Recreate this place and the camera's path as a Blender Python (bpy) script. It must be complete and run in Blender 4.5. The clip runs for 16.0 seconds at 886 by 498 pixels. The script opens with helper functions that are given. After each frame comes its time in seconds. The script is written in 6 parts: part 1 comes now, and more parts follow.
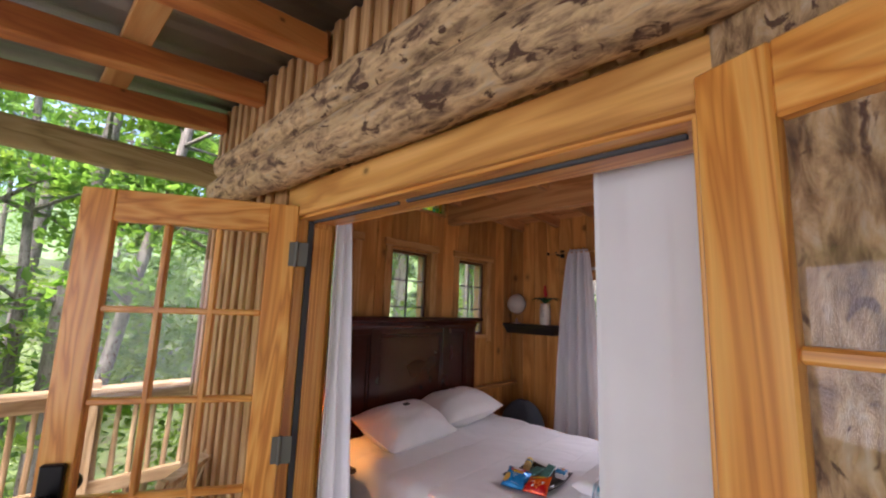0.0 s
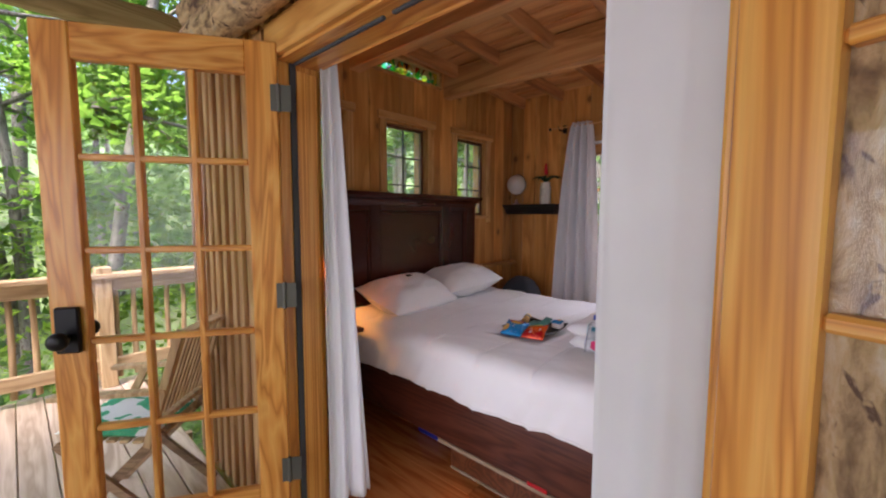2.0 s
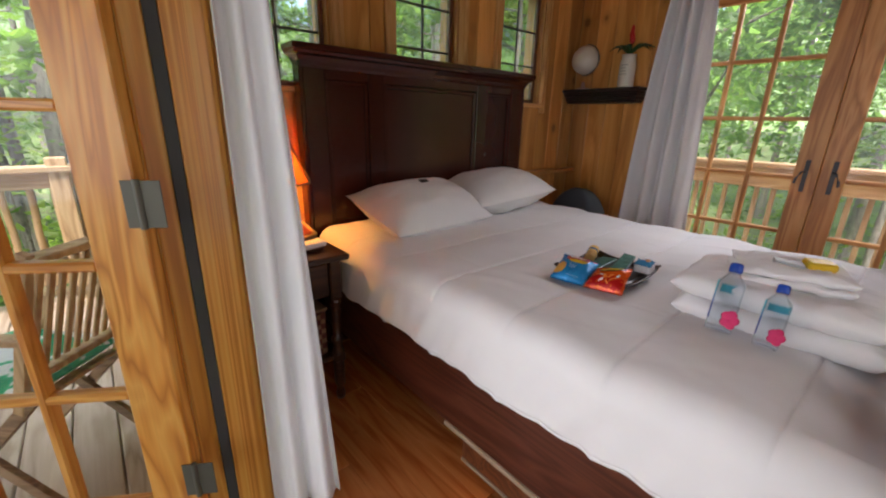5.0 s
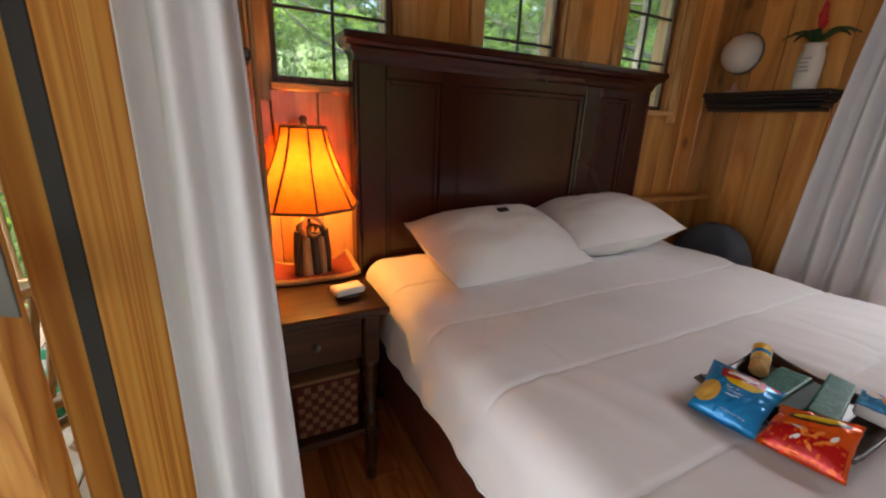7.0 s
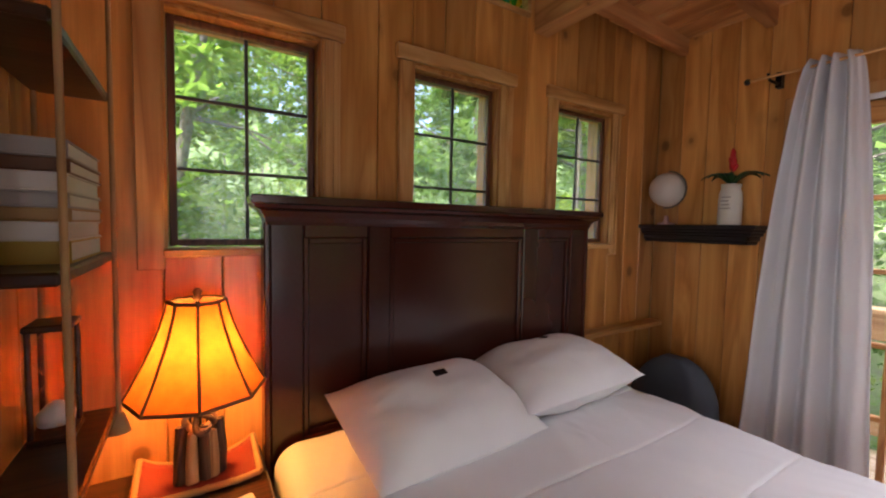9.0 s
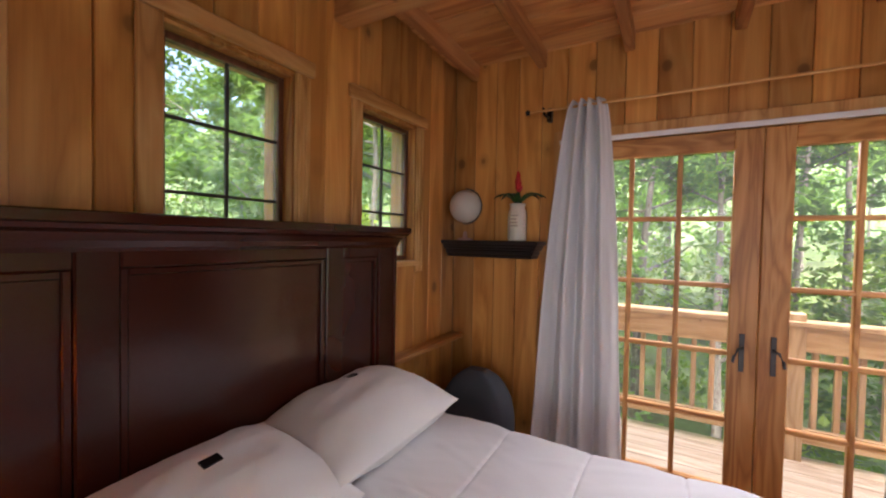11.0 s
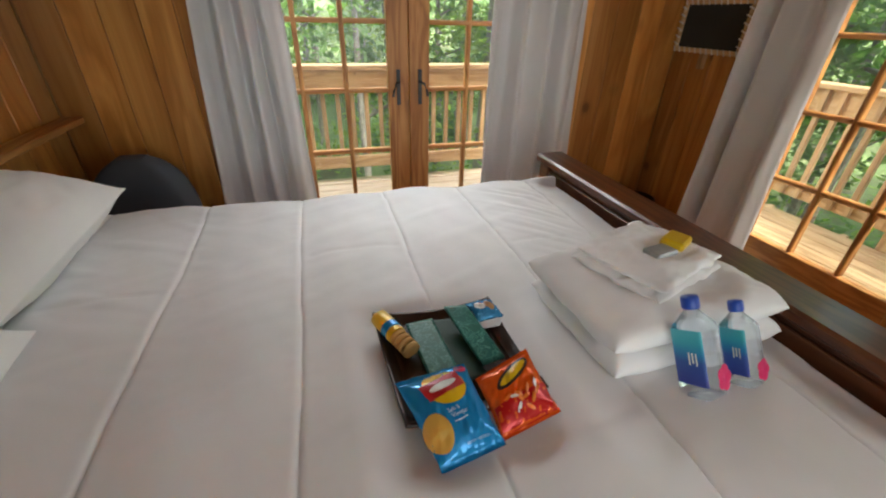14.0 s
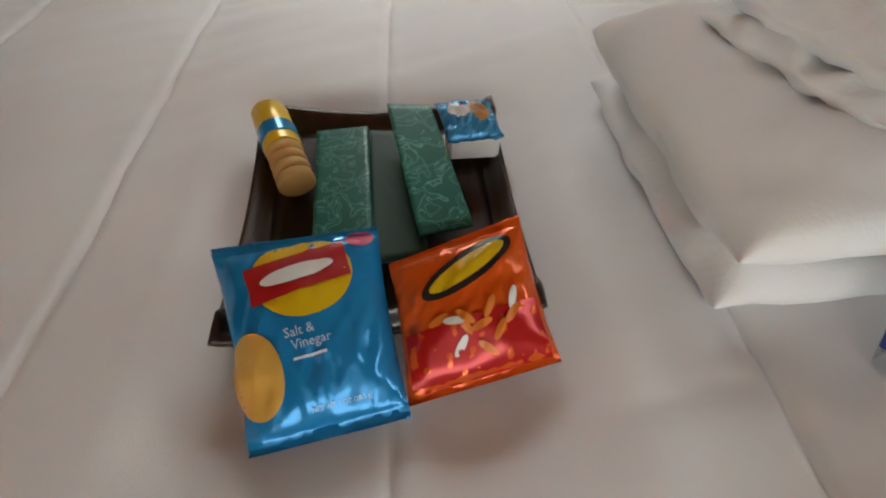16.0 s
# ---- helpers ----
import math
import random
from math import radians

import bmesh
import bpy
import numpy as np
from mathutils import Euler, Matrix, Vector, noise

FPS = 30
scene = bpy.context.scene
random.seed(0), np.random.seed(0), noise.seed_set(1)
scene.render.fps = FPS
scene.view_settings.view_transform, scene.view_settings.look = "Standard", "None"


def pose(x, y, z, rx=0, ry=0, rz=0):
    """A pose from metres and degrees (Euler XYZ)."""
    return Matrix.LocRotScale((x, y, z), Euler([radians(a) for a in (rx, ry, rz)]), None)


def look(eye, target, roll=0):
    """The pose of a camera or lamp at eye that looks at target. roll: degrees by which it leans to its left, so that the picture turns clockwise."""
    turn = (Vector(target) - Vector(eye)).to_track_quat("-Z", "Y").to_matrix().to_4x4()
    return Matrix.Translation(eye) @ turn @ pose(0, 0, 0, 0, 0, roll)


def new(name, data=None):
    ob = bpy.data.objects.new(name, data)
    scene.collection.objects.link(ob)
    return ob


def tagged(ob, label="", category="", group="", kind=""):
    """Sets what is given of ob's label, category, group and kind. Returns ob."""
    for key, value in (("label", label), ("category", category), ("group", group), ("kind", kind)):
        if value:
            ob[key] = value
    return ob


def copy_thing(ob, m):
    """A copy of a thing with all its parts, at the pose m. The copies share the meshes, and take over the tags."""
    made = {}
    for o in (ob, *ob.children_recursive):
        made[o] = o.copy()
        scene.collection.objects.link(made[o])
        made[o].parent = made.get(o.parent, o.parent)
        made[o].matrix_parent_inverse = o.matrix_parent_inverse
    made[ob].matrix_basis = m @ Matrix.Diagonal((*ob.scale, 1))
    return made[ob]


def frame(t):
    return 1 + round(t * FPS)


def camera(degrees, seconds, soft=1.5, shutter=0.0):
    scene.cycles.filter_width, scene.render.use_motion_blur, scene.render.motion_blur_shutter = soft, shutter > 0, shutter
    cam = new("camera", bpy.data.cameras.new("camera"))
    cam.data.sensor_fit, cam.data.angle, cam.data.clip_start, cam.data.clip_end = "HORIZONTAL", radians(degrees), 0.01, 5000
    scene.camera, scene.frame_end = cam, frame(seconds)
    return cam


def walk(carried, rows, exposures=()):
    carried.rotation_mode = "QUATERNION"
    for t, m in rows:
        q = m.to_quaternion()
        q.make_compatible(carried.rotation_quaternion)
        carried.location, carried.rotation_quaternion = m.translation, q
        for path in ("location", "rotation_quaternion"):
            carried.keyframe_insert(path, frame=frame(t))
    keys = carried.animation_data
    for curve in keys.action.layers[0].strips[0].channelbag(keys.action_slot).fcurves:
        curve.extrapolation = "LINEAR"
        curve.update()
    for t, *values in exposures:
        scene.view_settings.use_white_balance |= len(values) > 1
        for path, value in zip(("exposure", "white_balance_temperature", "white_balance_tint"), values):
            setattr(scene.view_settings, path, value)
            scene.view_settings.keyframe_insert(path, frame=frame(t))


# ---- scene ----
cam = camera(95.3, 16.0, soft=2.1)
PATH = [
    (0, (2.284, 1.529, 1.547), (0.926, 2.969, 1.837), 2.0),
    (0.5, (2.28, 1.543, 1.501), (0.93, 3.004, 1.712), 1.8),
    (1, (2.269, 1.564, 1.437), (0.929, 3.044, 1.551), 1.6),
    (1.5, (2.259, 1.578, 1.365), (0.904, 3.049, 1.319), 0.6),
    (2, (2.25, 1.589, 1.314), (0.888, 3.045, 1.149), 0.1),
    (2.5, (2.26, 1.597, 1.287), (0.919, 3.042, 0.949), 1.0),
    (3, (2.231, 1.645, 1.243), (0.881, 3.037, 0.751), 1.3),
    (3.5, (2.113, 1.807, 1.215), (0.714, 3.124, 0.66), 1.6),
    (3.7, (2.069, 1.868, 1.208), (0.661, 3.176, 0.654), 1.6),
    (5.8, (1.608, 2.363, 1.18), (0.108, 3.523, 0.543), 2.2),
    (6, (1.575, 2.387, 1.182), (0.045, 3.514, 0.559), 2.8),
    (6.5, (1.472, 2.439, 1.184), (-0.114, 3.5, 0.583), 2.8),
    (7, (1.426, 2.553, 1.209), (-0.266, 3.437, 0.611), 2.4),
    (7.5, (1.407, 2.692, 1.25), (-0.346, 3.49, 0.71), 2.4),
    (8, (1.4, 2.753, 1.29), (-0.376, 3.588, 0.904), 1.5),
    (8.2, (1.406, 2.752, 1.31), (-0.384, 3.593, 1.008), 1.0),
    (10.3, (1.121, 2.789, 1.468), (-0.21, 4.279, 1.553), 0.7),
    (10.5, (1.121, 2.809, 1.461), (-0.123, 4.374, 1.523), 0.3),
    (11, (1.103, 2.918, 1.429), (0.104, 4.65, 1.377), 1.1),
    (11.5, (1.107, 2.995, 1.413), (0.273, 4.802, 1.212), 1.6),
    (12, (1.022, 3.008, 1.382), (0.537, 4.911, 1.005), 0.6),
    (12.5, (0.927, 3.014, 1.347), (0.803, 4.941, 0.826), -0.7),
    (13, (0.907, 2.985, 1.345), (1.085, 4.866, 0.689), -0.5),
    (13.5, (0.926, 2.963, 1.318), (1.338, 4.748, 0.515), 0.6),
    (14, (0.955, 2.971, 1.27), (1.47, 4.623, 0.268), 1.6),
    (14.5, (1.015, 3.028, 1.192), (1.48, 4.533, -0.04), 2.5),
    (15, (1.107, 3.138, 1.091), (1.393, 4.482, -0.363), 3.4),
    (15.5, (1.169, 3.219, 1.024), (1.259, 4.393, -0.593), 0.3),
    (16, (1.19, 3.241, 1.001), (1.261, 4.387, -0.636), -0.7),
]
EXPOSURES = [(0, 2.27, 6150, 28), (3.7, 2.30, 6200, 21), (6.5, 2.42, 6550, 14), (8, 2.45, 6350, 18), (10.5, 2.75, 6400, 26), (12, 2.62, 6400, 9), (13, 2.6, 6400, 5), (16, 2.54, 6650, 5)]
walk(cam, [(t, look(eye, target, roll)) for t, eye, target, roll in PATH], EXPOSURES)

# ---- world, sun and exposure ----
world = bpy.data.worlds.new("overcast_sky")
scene.world = world
world.use_nodes = True
wn, wl = world.node_tree.nodes, world.node_tree.links
sky = wn.new("ShaderNodeTexSky")
sky.sky_type, sky.sun_disc = "NISHITA", False
sky.sun_elevation, sky.sun_rotation = radians(56), radians(150)
sky.air_density, sky.dust_density = 1.0, 4.0
wl.new(sky.outputs[0], wn["Background"].inputs[0])
wn["Background"].inputs[1].default_value = 0.15
sun = new("sun", bpy.data.lights.new("sun", "SUN"))
sun.data.energy, sun.data.angle, sun.data.color = 2.2, radians(16), (1.0, 0.96, 0.88)
sun.matrix_world = look((6, -5, 13), (1.2, 3, 0))
LAMP_WATTS = 2.7


def daylight_fill(name, w, h, m, watts):
    """An area lamp added to stand in for daylight from outside."""
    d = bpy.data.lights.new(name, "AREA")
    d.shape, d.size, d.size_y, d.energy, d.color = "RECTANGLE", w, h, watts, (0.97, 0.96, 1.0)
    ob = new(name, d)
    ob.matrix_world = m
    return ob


daylight_fill("daylight_porch_opening", 5.4, 1.75, look((1.35, -1.66, 1.25), (1.35, 5.0, 1.1)), 19.0)
daylight_fill("daylight_entrance", 0.92, 1.8, look((1.32, 2.45, 1.0), (1.32, 5.0, 1.0)), 0.55)
# extra lamp hung over the north deck, added to brighten the room
daylight_fill("daylight_north_deck", 2.6, 0.8, look((1.45, 6.35, 2.5), (1.35, 3.9, 0.5)), 25.0)
daylight_fill("daylight_east_door", 0.68, 1.6, look((3.1, 2.98, 1.1), (0.0, 2.98, 1.1)), 2.5)


# ---- materials ----
def mat(name):
    m = bpy.data.materials.new(name)
    m.use_nodes = True
    nodes, links = m.node_tree.nodes, m.node_tree.links
    return m, nodes, links, nodes["Principled BSDF"]


def node(nodes, kind, **props):
    n = nodes.new(kind)
    for k, v in props.items():
        n.inputs[k].default_value = v
    return n


def ramp(nodes, links, fac, stops):
    r = nodes.new("ShaderNodeValToRGB")
    e = r.color_ramp.elements
    e[0].position, e[0].color = stops[0][0], (*stops[0][1], 1)
    e[1].position, e[1].color = stops[-1][0], (*stops[-1][1], 1)
    for p, c in stops[1:-1]:
        s = e.new(p)
        s.color = (*c, 1)
    links.new(fac, r.inputs[0])
    return r.outputs[0]


def mixc(nodes, links, fac, a, b, mode="MIX"):
    m = nodes.new("ShaderNodeMix")
    m.data_type, m.blend_type = "RGBA", mode
    for sock, v in ((m.inputs[0], fac), (m.inputs[6], a), (m.inputs[7], b)):
        if isinstance(v, (int, float)):
            sock.default_value = v
        elif isinstance(v, tuple):
            sock.default_value = (*v, 1)
        else:
            links.new(v, sock)
    return m.outputs[2]


def coords(nodes, links, scale, shift=True, source="Object"):
    """Object space, stretched, and moved by each object's own random number."""
    tc = nodes.new("ShaderNodeTexCoord")
    mp = nodes.new("ShaderNodeMapping")
    mp.inputs["Scale"].default_value = scale
    links.new(tc.outputs[source], mp.inputs["Vector"])
    if shift:
        oi = nodes.new("ShaderNodeObjectInfo")
        mul = nodes.new("ShaderNodeMath")
        mul.operation = "MULTIPLY"
        mul.inputs[1].default_value = 37.0
        links.new(oi.outputs["Random"], mul.inputs[0])
        links.new(mul.outputs[0], mp.inputs["Location"])
    return mp.outputs[0]


def bump(nodes, links, height, bsdf, strength=0.2, distance=0.003):
    b = nodes.new("ShaderNodeBump")
    b.inputs["Strength"].default_value, b.inputs["Distance"].default_value = strength, distance
    links.new(height, b.inputs["Height"])
    links.new(b.outputs[0], bsdf.inputs["Normal"])


def wood(name, dark, mid, light, axis="z", rough=0.4, knots=0.0, vary=0.25, grain=1.0, coat=0.0, relief=0.15, rings=1.0, straight=1.0):
    """Sawn timber with long figure, fine fibres, knots and a shade of its own for each piece."""
    m, nodes, links, bsdf = mat(name)
    along = {"x": 0, "y": 1, "z": 2}[axis]
    def stretch(across, length):
        s = [across * grain] * 3
        s[along] = length * grain
        return tuple(s)
    v1 = coords(nodes, links, stretch(5, 0.55 * straight))
    n1 = node(nodes, "ShaderNodeTexNoise", Scale=1.6, Detail=3.0, Roughness=0.5, Distortion=0.7)
    links.new(v1, n1.inputs["Vector"])
    # growth rings: repeated bands of the broad figure
    mul = nodes.new("ShaderNodeMath")
    mul.operation, mul.inputs[1].default_value = "MULTIPLY", 9.0 * rings
    links.new(n1.outputs[0], mul.inputs[0])
    saw = nodes.new("ShaderNodeMath")
    saw.operation, saw.inputs[1].default_value = "PINGPONG", 0.5
    links.new(mul.outputs[0], saw.inputs[0])
    dbl = nodes.new("ShaderNodeMath")
    dbl.operation, dbl.inputs[1].default_value = "MULTIPLY", 2.0
    links.new(saw.outputs[0], dbl.inputs[0])
    col = ramp(nodes, links, dbl.outputs[0], [(0.0, light), (0.55, mid), (1.0, dark)])
    broad = ramp(nodes, links, n1.outputs[0], [(0.3, (0.84, 0.80, 0.74)), (0.7, (1.1, 1.09, 1.06))])
    col = mixc(nodes, links, 0.8, col, broad, "MULTIPLY")
    v2 = coords(nodes, links, stretch(120, 3))
    n2 = node(nodes, "ShaderNodeTexNoise", Scale=1.0, Detail=4.0, Roughness=0.65)
    links.new(v2, n2.inputs["Vector"])
    fib = ramp(nodes, links, n2.outputs[0], [(0.3, (0.84, 0.82, 0.78)), (0.7, (1.08, 1.08, 1.08))])
    col = mixc(nodes, links, 0.6, col, fib, "MULTIPLY")
    if knots:
        v3 = coords(nodes, links, stretch(5.5, 4.4))
        vo = node(nodes, "ShaderNodeTexVoronoi", Scale=1.0, Randomness=1.0)
        links.new(v3, vo.inputs["Vector"])
        k = ramp(nodes, links, vo.outputs["Distance"], [(0.0, (0.95, 0.95, 0.95)), (0.055 * knots, (0.8, 0.8, 0.8)), (0.075 * knots, (0.3, 0.3, 0.3)), (0.14 * knots, (0, 0, 0))])
        col = mixc(nodes, links, k, col, tuple(c * 0.35 for c in dark))
    oi = nodes.new("ShaderNodeObjectInfo")
    hsv = nodes.new("ShaderNodeHueSaturation")
    val = nodes.new("ShaderNodeMapRange")
    val.inputs["To Min"].default_value, val.inputs["To Max"].default_value = 1 - vary, 1 + vary
    links.new(oi.outputs["Random"], val.inputs["Value"])
    links.new(val.outputs[0], hsv.inputs["Value"])
    links.new(col, hsv.inputs["Color"])
    links.new(hsv.outputs[0], bsdf.inputs["Base Color"])
    rr = nodes.new("ShaderNodeMapRange")
    rr.inputs["To Min"].default_value, rr.inputs["To Max"].default_value = rough - 0.08, rough + 0.12
    links.new(n2.outputs[0], rr.inputs["Value"])
    links.new(rr.outputs[0], bsdf.inputs["Roughness"])
    bsdf.inputs["Coat Weight"].default_value, bsdf.inputs["Coat Roughness"].default_value = coat, 0.15
    bump(nodes, links, n2.outputs[0], bsdf, relief, 0.002)
    return m


def plain(name, colour, rough=0.5, metal=0.0, scale=30.0, vary=0.12, relief=0.05, trans=0.0, sheen=0.0):
    """Paint, plastic, metal or cloth: one colour with blotches and fine grain."""
    m, nodes, links, bsdf = mat(name)
    v = coords(nodes, links, (1, 1, 1))
    a = node(nodes, "ShaderNodeTexNoise", Scale=scale * 0.15, Detail=3.0)
    b = node(nodes, "ShaderNodeTexNoise", Scale=scale * 6, Detail=3.0)
    links.new(v, a.inputs["Vector"])
    links.new(v, b.inputs["Vector"])
    lo, hi = tuple(c * (1 - vary) for c in colour), tuple(min(1, c * (1 + vary * 0.6)) for c in colour)
    col = ramp(nodes, links, a.outputs[0], [(0.3, lo), (0.7, hi)])
    links.new(col, bsdf.inputs["Base Color"])
    bsdf.inputs["Roughness"].default_value, bsdf.inputs["Metallic"].default_value = rough, metal
    bsdf.inputs["Transmission Weight"].default_value, bsdf.inputs["Sheen Weight"].default_value = trans, sheen
    bump(nodes, links, b.outputs[0], bsdf, relief, 0.002)
    return m


def cloth(name, colour, through_light=0.25, weave=900.0, relief=0.1, wrinkle=0.0):
    """Woven cloth that lets a little light through."""
    m, nodes, links, bsdf = mat(name)
    v = coords(nodes, links, (1, 1, 1))
    a = node(nodes, "ShaderNodeTexNoise", Scale=4.0, Detail=4.0)
    b = node(nodes, "ShaderNodeTexNoise", Scale=weave, Detail=2.0)
    links.new(v, a.inputs["Vector"])
    links.new(v, b.inputs["Vector"])
    col = ramp(nodes, links, a.outputs[0], [(0.3, tuple(c * 0.93 for c in colour)), (0.7, colour)])
    links.new(col, bsdf.inputs["Base Color"])
    bsdf.inputs["Roughness"].default_value, bsdf.inputs["Sheen Weight"].default_value = 0.85, 0.2
    bsdf.inputs["Specular IOR Level"].default_value = 0.2
    if wrinkle:
        c = node(nodes, "ShaderNodeTexNoise", Scale=8.0, Detail=2.0, Roughness=0.4, Distortion=0.5)
        links.new(v, c.inputs["Vector"])
        soft_b = nodes.new("ShaderNodeBump")
        soft_b.inputs["Strength"].default_value, soft_b.inputs["Distance"].default_value = wrinkle, 0.012
        links.new(c.outputs[0], soft_b.inputs["Height"])
    bump(nodes, links, b.outputs[0], bsdf, relief, 0.001)
    if wrinkle:
        last = [n for n in nodes if n.type == "BUMP"][-1]
        links.new(soft_b.outputs[0], last.inputs["Normal"])
    if through_light:
        tr = nodes.new("ShaderNodeBsdfTranslucent")
        mx = nodes.new("ShaderNodeMixShader")
        links.new(col, tr.inputs[0])
        mx.inputs[0].default_value = through_light
        links.new(bsdf.outputs[0], mx.inputs[1])
        links.new(tr.outputs[0], mx.inputs[2])
        links.new(mx.outputs[0], nodes["Material Output"].inputs[0])
    return m


def pane_glass(name, tint=(1, 1, 1), gloss_rough=0.02, power=4.0, most=0.6, least=0.012, haze=0.0):
    m, nodes, links, bsdf = mat(name)
    nodes.remove(bsdf)
    tr, gl, mx = nodes.new("ShaderNodeBsdfTransparent"), nodes.new("ShaderNodeBsdfGlossy"), nodes.new("ShaderNodeMixShader")
    lw = nodes.new("ShaderNodeLayerWeight")
    lw.inputs["Blend"].default_value = 0.5
    pw, fr = nodes.new("ShaderNodeMath"), nodes.new("ShaderNodeMath")
    pw.operation, pw.inputs[1].default_value = "POWER", power
    fr.operation, fr.inputs[1].default_value, fr.inputs[2].default_value = "MULTIPLY_ADD", most, least
    links.new(lw.outputs["Facing"], pw.inputs[0])
    links.new(pw.outputs[0], fr.inputs[0])
    tr.inputs[0].default_value = (*tint, 1)
    gl.inputs["Roughness"].default_value = gloss_rough
    links.new(fr.outputs[0], mx.inputs[0])
    links.new(tr.outputs[0], mx.inputs[1])
    links.new(gl.outputs[0], mx.inputs[2])
    links.new(mx.outputs[0], nodes["Material Output"].inputs[0])
    if haze:
        # white translucent veil, mixed in for the pale glare on the pane
        veil, dm = nodes.new("ShaderNodeBsdfTranslucent"), nodes.new("ShaderNodeMixShader")
        veil.inputs[0].default_value = (0.8, 0.82, 0.8, 1)
        na = node(nodes, "ShaderNodeTexNoise", Scale=9.0, Detail=6.0)
        mr = nodes.new("ShaderNodeMapRange")
        mr.inputs["To Min"].default_value, mr.inputs["To Max"].default_value = haze * 0.5, haze * 1.5
        links.new(na.outputs[0], mr.inputs["Value"])
        links.new(mr.outputs[0], dm.inputs[0])
        links.new(mx.outputs[0], dm.inputs[1])
        links.new(veil.outputs[0], dm.inputs[2])
        links.new(dm.outputs[0], nodes["Material Output"].inputs[0])
    return m


def leaf_mat(name, a, b, through_light=0.35):
    m, nodes, links, bsdf = mat(name)
    geo = nodes.new("ShaderNodeNewGeometry")
    oi = nodes.new("ShaderNodeObjectInfo")
    add = nodes.new("ShaderNodeMath")
    add.operation = "ADD"
    half = nodes.new("ShaderNodeMath")
    half.operation, half.inputs[1].default_value = "MULTIPLY", 0.3
    links.new(oi.outputs["Random"], half.inputs[0])
    links.new(geo.outputs["Random Per Island"], add.inputs[0])
    links.new(half.outputs[0], add.inputs[1])
    col = ramp(nodes, links, add.outputs[0], [(0.0, a), (1.3, b)])
    links.new(col, bsdf.inputs["Base Color"])
    bsdf.inputs["Roughness"].default_value = 0.55
    tr, mx = nodes.new("ShaderNodeBsdfTranslucent"), nodes.new("ShaderNodeMixShader")
    bright = mixc(nodes, links, 1.0, col, (1.5, 1.6, 0.8), "MULTIPLY")
    links.new(bright, tr.inputs[0])
    mx.inputs[0].default_value = through_light
    links.new(bsdf.outputs[0], mx.inputs[1])
    links.new(tr.outputs[0], mx.inputs[2])
    links.new(mx.outputs[0], nodes["Material Output"].inputs[0])
    return m


def debarked(name, axis="x"):
    """Weathered debarked log: pale grey-tan wood with bark patches and insect tracks."""
    m, nodes, links, bsdf = mat(name)
    s1 = [30, 30, 30]
    s1["xyz".index(axis)] = 10.0
    v = coords(nodes, links, tuple(s1))
    a = node(nodes, "ShaderNodeTexNoise", Scale=1.0, Detail=6.0, Roughness=0.65, Distortion=0.4)
    links.new(v, a.inputs["Vector"])
    col = ramp(nodes, links, a.outputs[0], [(0.32, (0.09, 0.052, 0.03)), (0.42, (0.30, 0.195, 0.105)), (0.54, (0.62, 0.43, 0.22)), (0.70, (0.50, 0.41, 0.285))])
    s2 = [60, 60, 60]
    s2["xyz".index(axis)] = 4
    v2 = coords(nodes, links, tuple(s2))
    f = node(nodes, "ShaderNodeTexNoise", Scale=1.0, Detail=4.0)
    links.new(v2, f.inputs["Vector"])
    col = mixc(nodes, links, 0.7, col, ramp(nodes, links, f.outputs[0], [(0.3, (0.6, 0.58, 0.55)), (0.7, (1.1, 1.1, 1.1))]), "MULTIPLY")
    s3 = [20, 20, 20]
    s3["xyz".index(axis)] = 12
    v3 = coords(nodes, links, tuple(s3))
    g = node(nodes, "ShaderNodeTexNoise", Scale=1.0, Detail=5.0, Roughness=0.6, Distortion=1.2)
    links.new(v3, g.inputs["Vector"])
    k = ramp(nodes, links, g.outputs[0], [(0.585, (0, 0, 0)), (0.64, (1, 1, 1))])
    col = mixc(nodes, links, k, col, (0.085, 0.042, 0.022))
    links.new(col, bsdf.inputs["Base Color"])
    bsdf.inputs["Roughness"].default_value = 0.8
    bump(nodes, links, a.outputs[0], bsdf, 0.6, 0.02)
    return m


PINE_D, PINE_M, PINE_L = (0.47, 0.20, 0.045), (0.565, 0.262, 0.064), (0.64, 0.325, 0.092)
M_WALL = wood("varnished knotty pine", PINE_D, PINE_M, PINE_L, "z", 0.36, 1.9, 0.28, 1.0, 0.25, rings=0.4)
M_TRIM_Z = wood("pine trim upright", (0.40, 0.19, 0.055), (0.54, 0.28, 0.09), (0.62, 0.36, 0.14), "z", 0.42, 0.0, 0.1, rings=0.6)
M_TRIM_X = wood("pine trim along x", (0.40, 0.19, 0.055), (0.54, 0.28, 0.09), (0.62, 0.36, 0.14), "x", 0.42, 0.5, 0.1, rings=0.6)
M_TRIM_Y = wood("pine trim along y", (0.40, 0.19, 0.055), (0.54, 0.28, 0.09), (0.62, 0.36, 0.14), "y", 0.42, 0.5, 0.1, rings=0.6)
M_BEAM_X = wood("pine beam along x", (0.48, 0.23, 0.075), (0.62, 0.32, 0.115), (0.70, 0.40, 0.16), "x", 0.5, 0.7, 0.1, rings=0.4)
M_BEAM_Y = wood("pine beam along y", (0.38, 0.155, 0.05), (0.52, 0.24, 0.08), (0.6, 0.31, 0.12), "y", 0.5, 0.6, 0.12, rings=0.4)
M_CEIL = wood("pine ceiling boards", (0.46, 0.20, 0.062), (0.60, 0.295, 0.1), (0.68, 0.37, 0.14), "x", 0.5, 0.7, 0.1, rings=0.4)
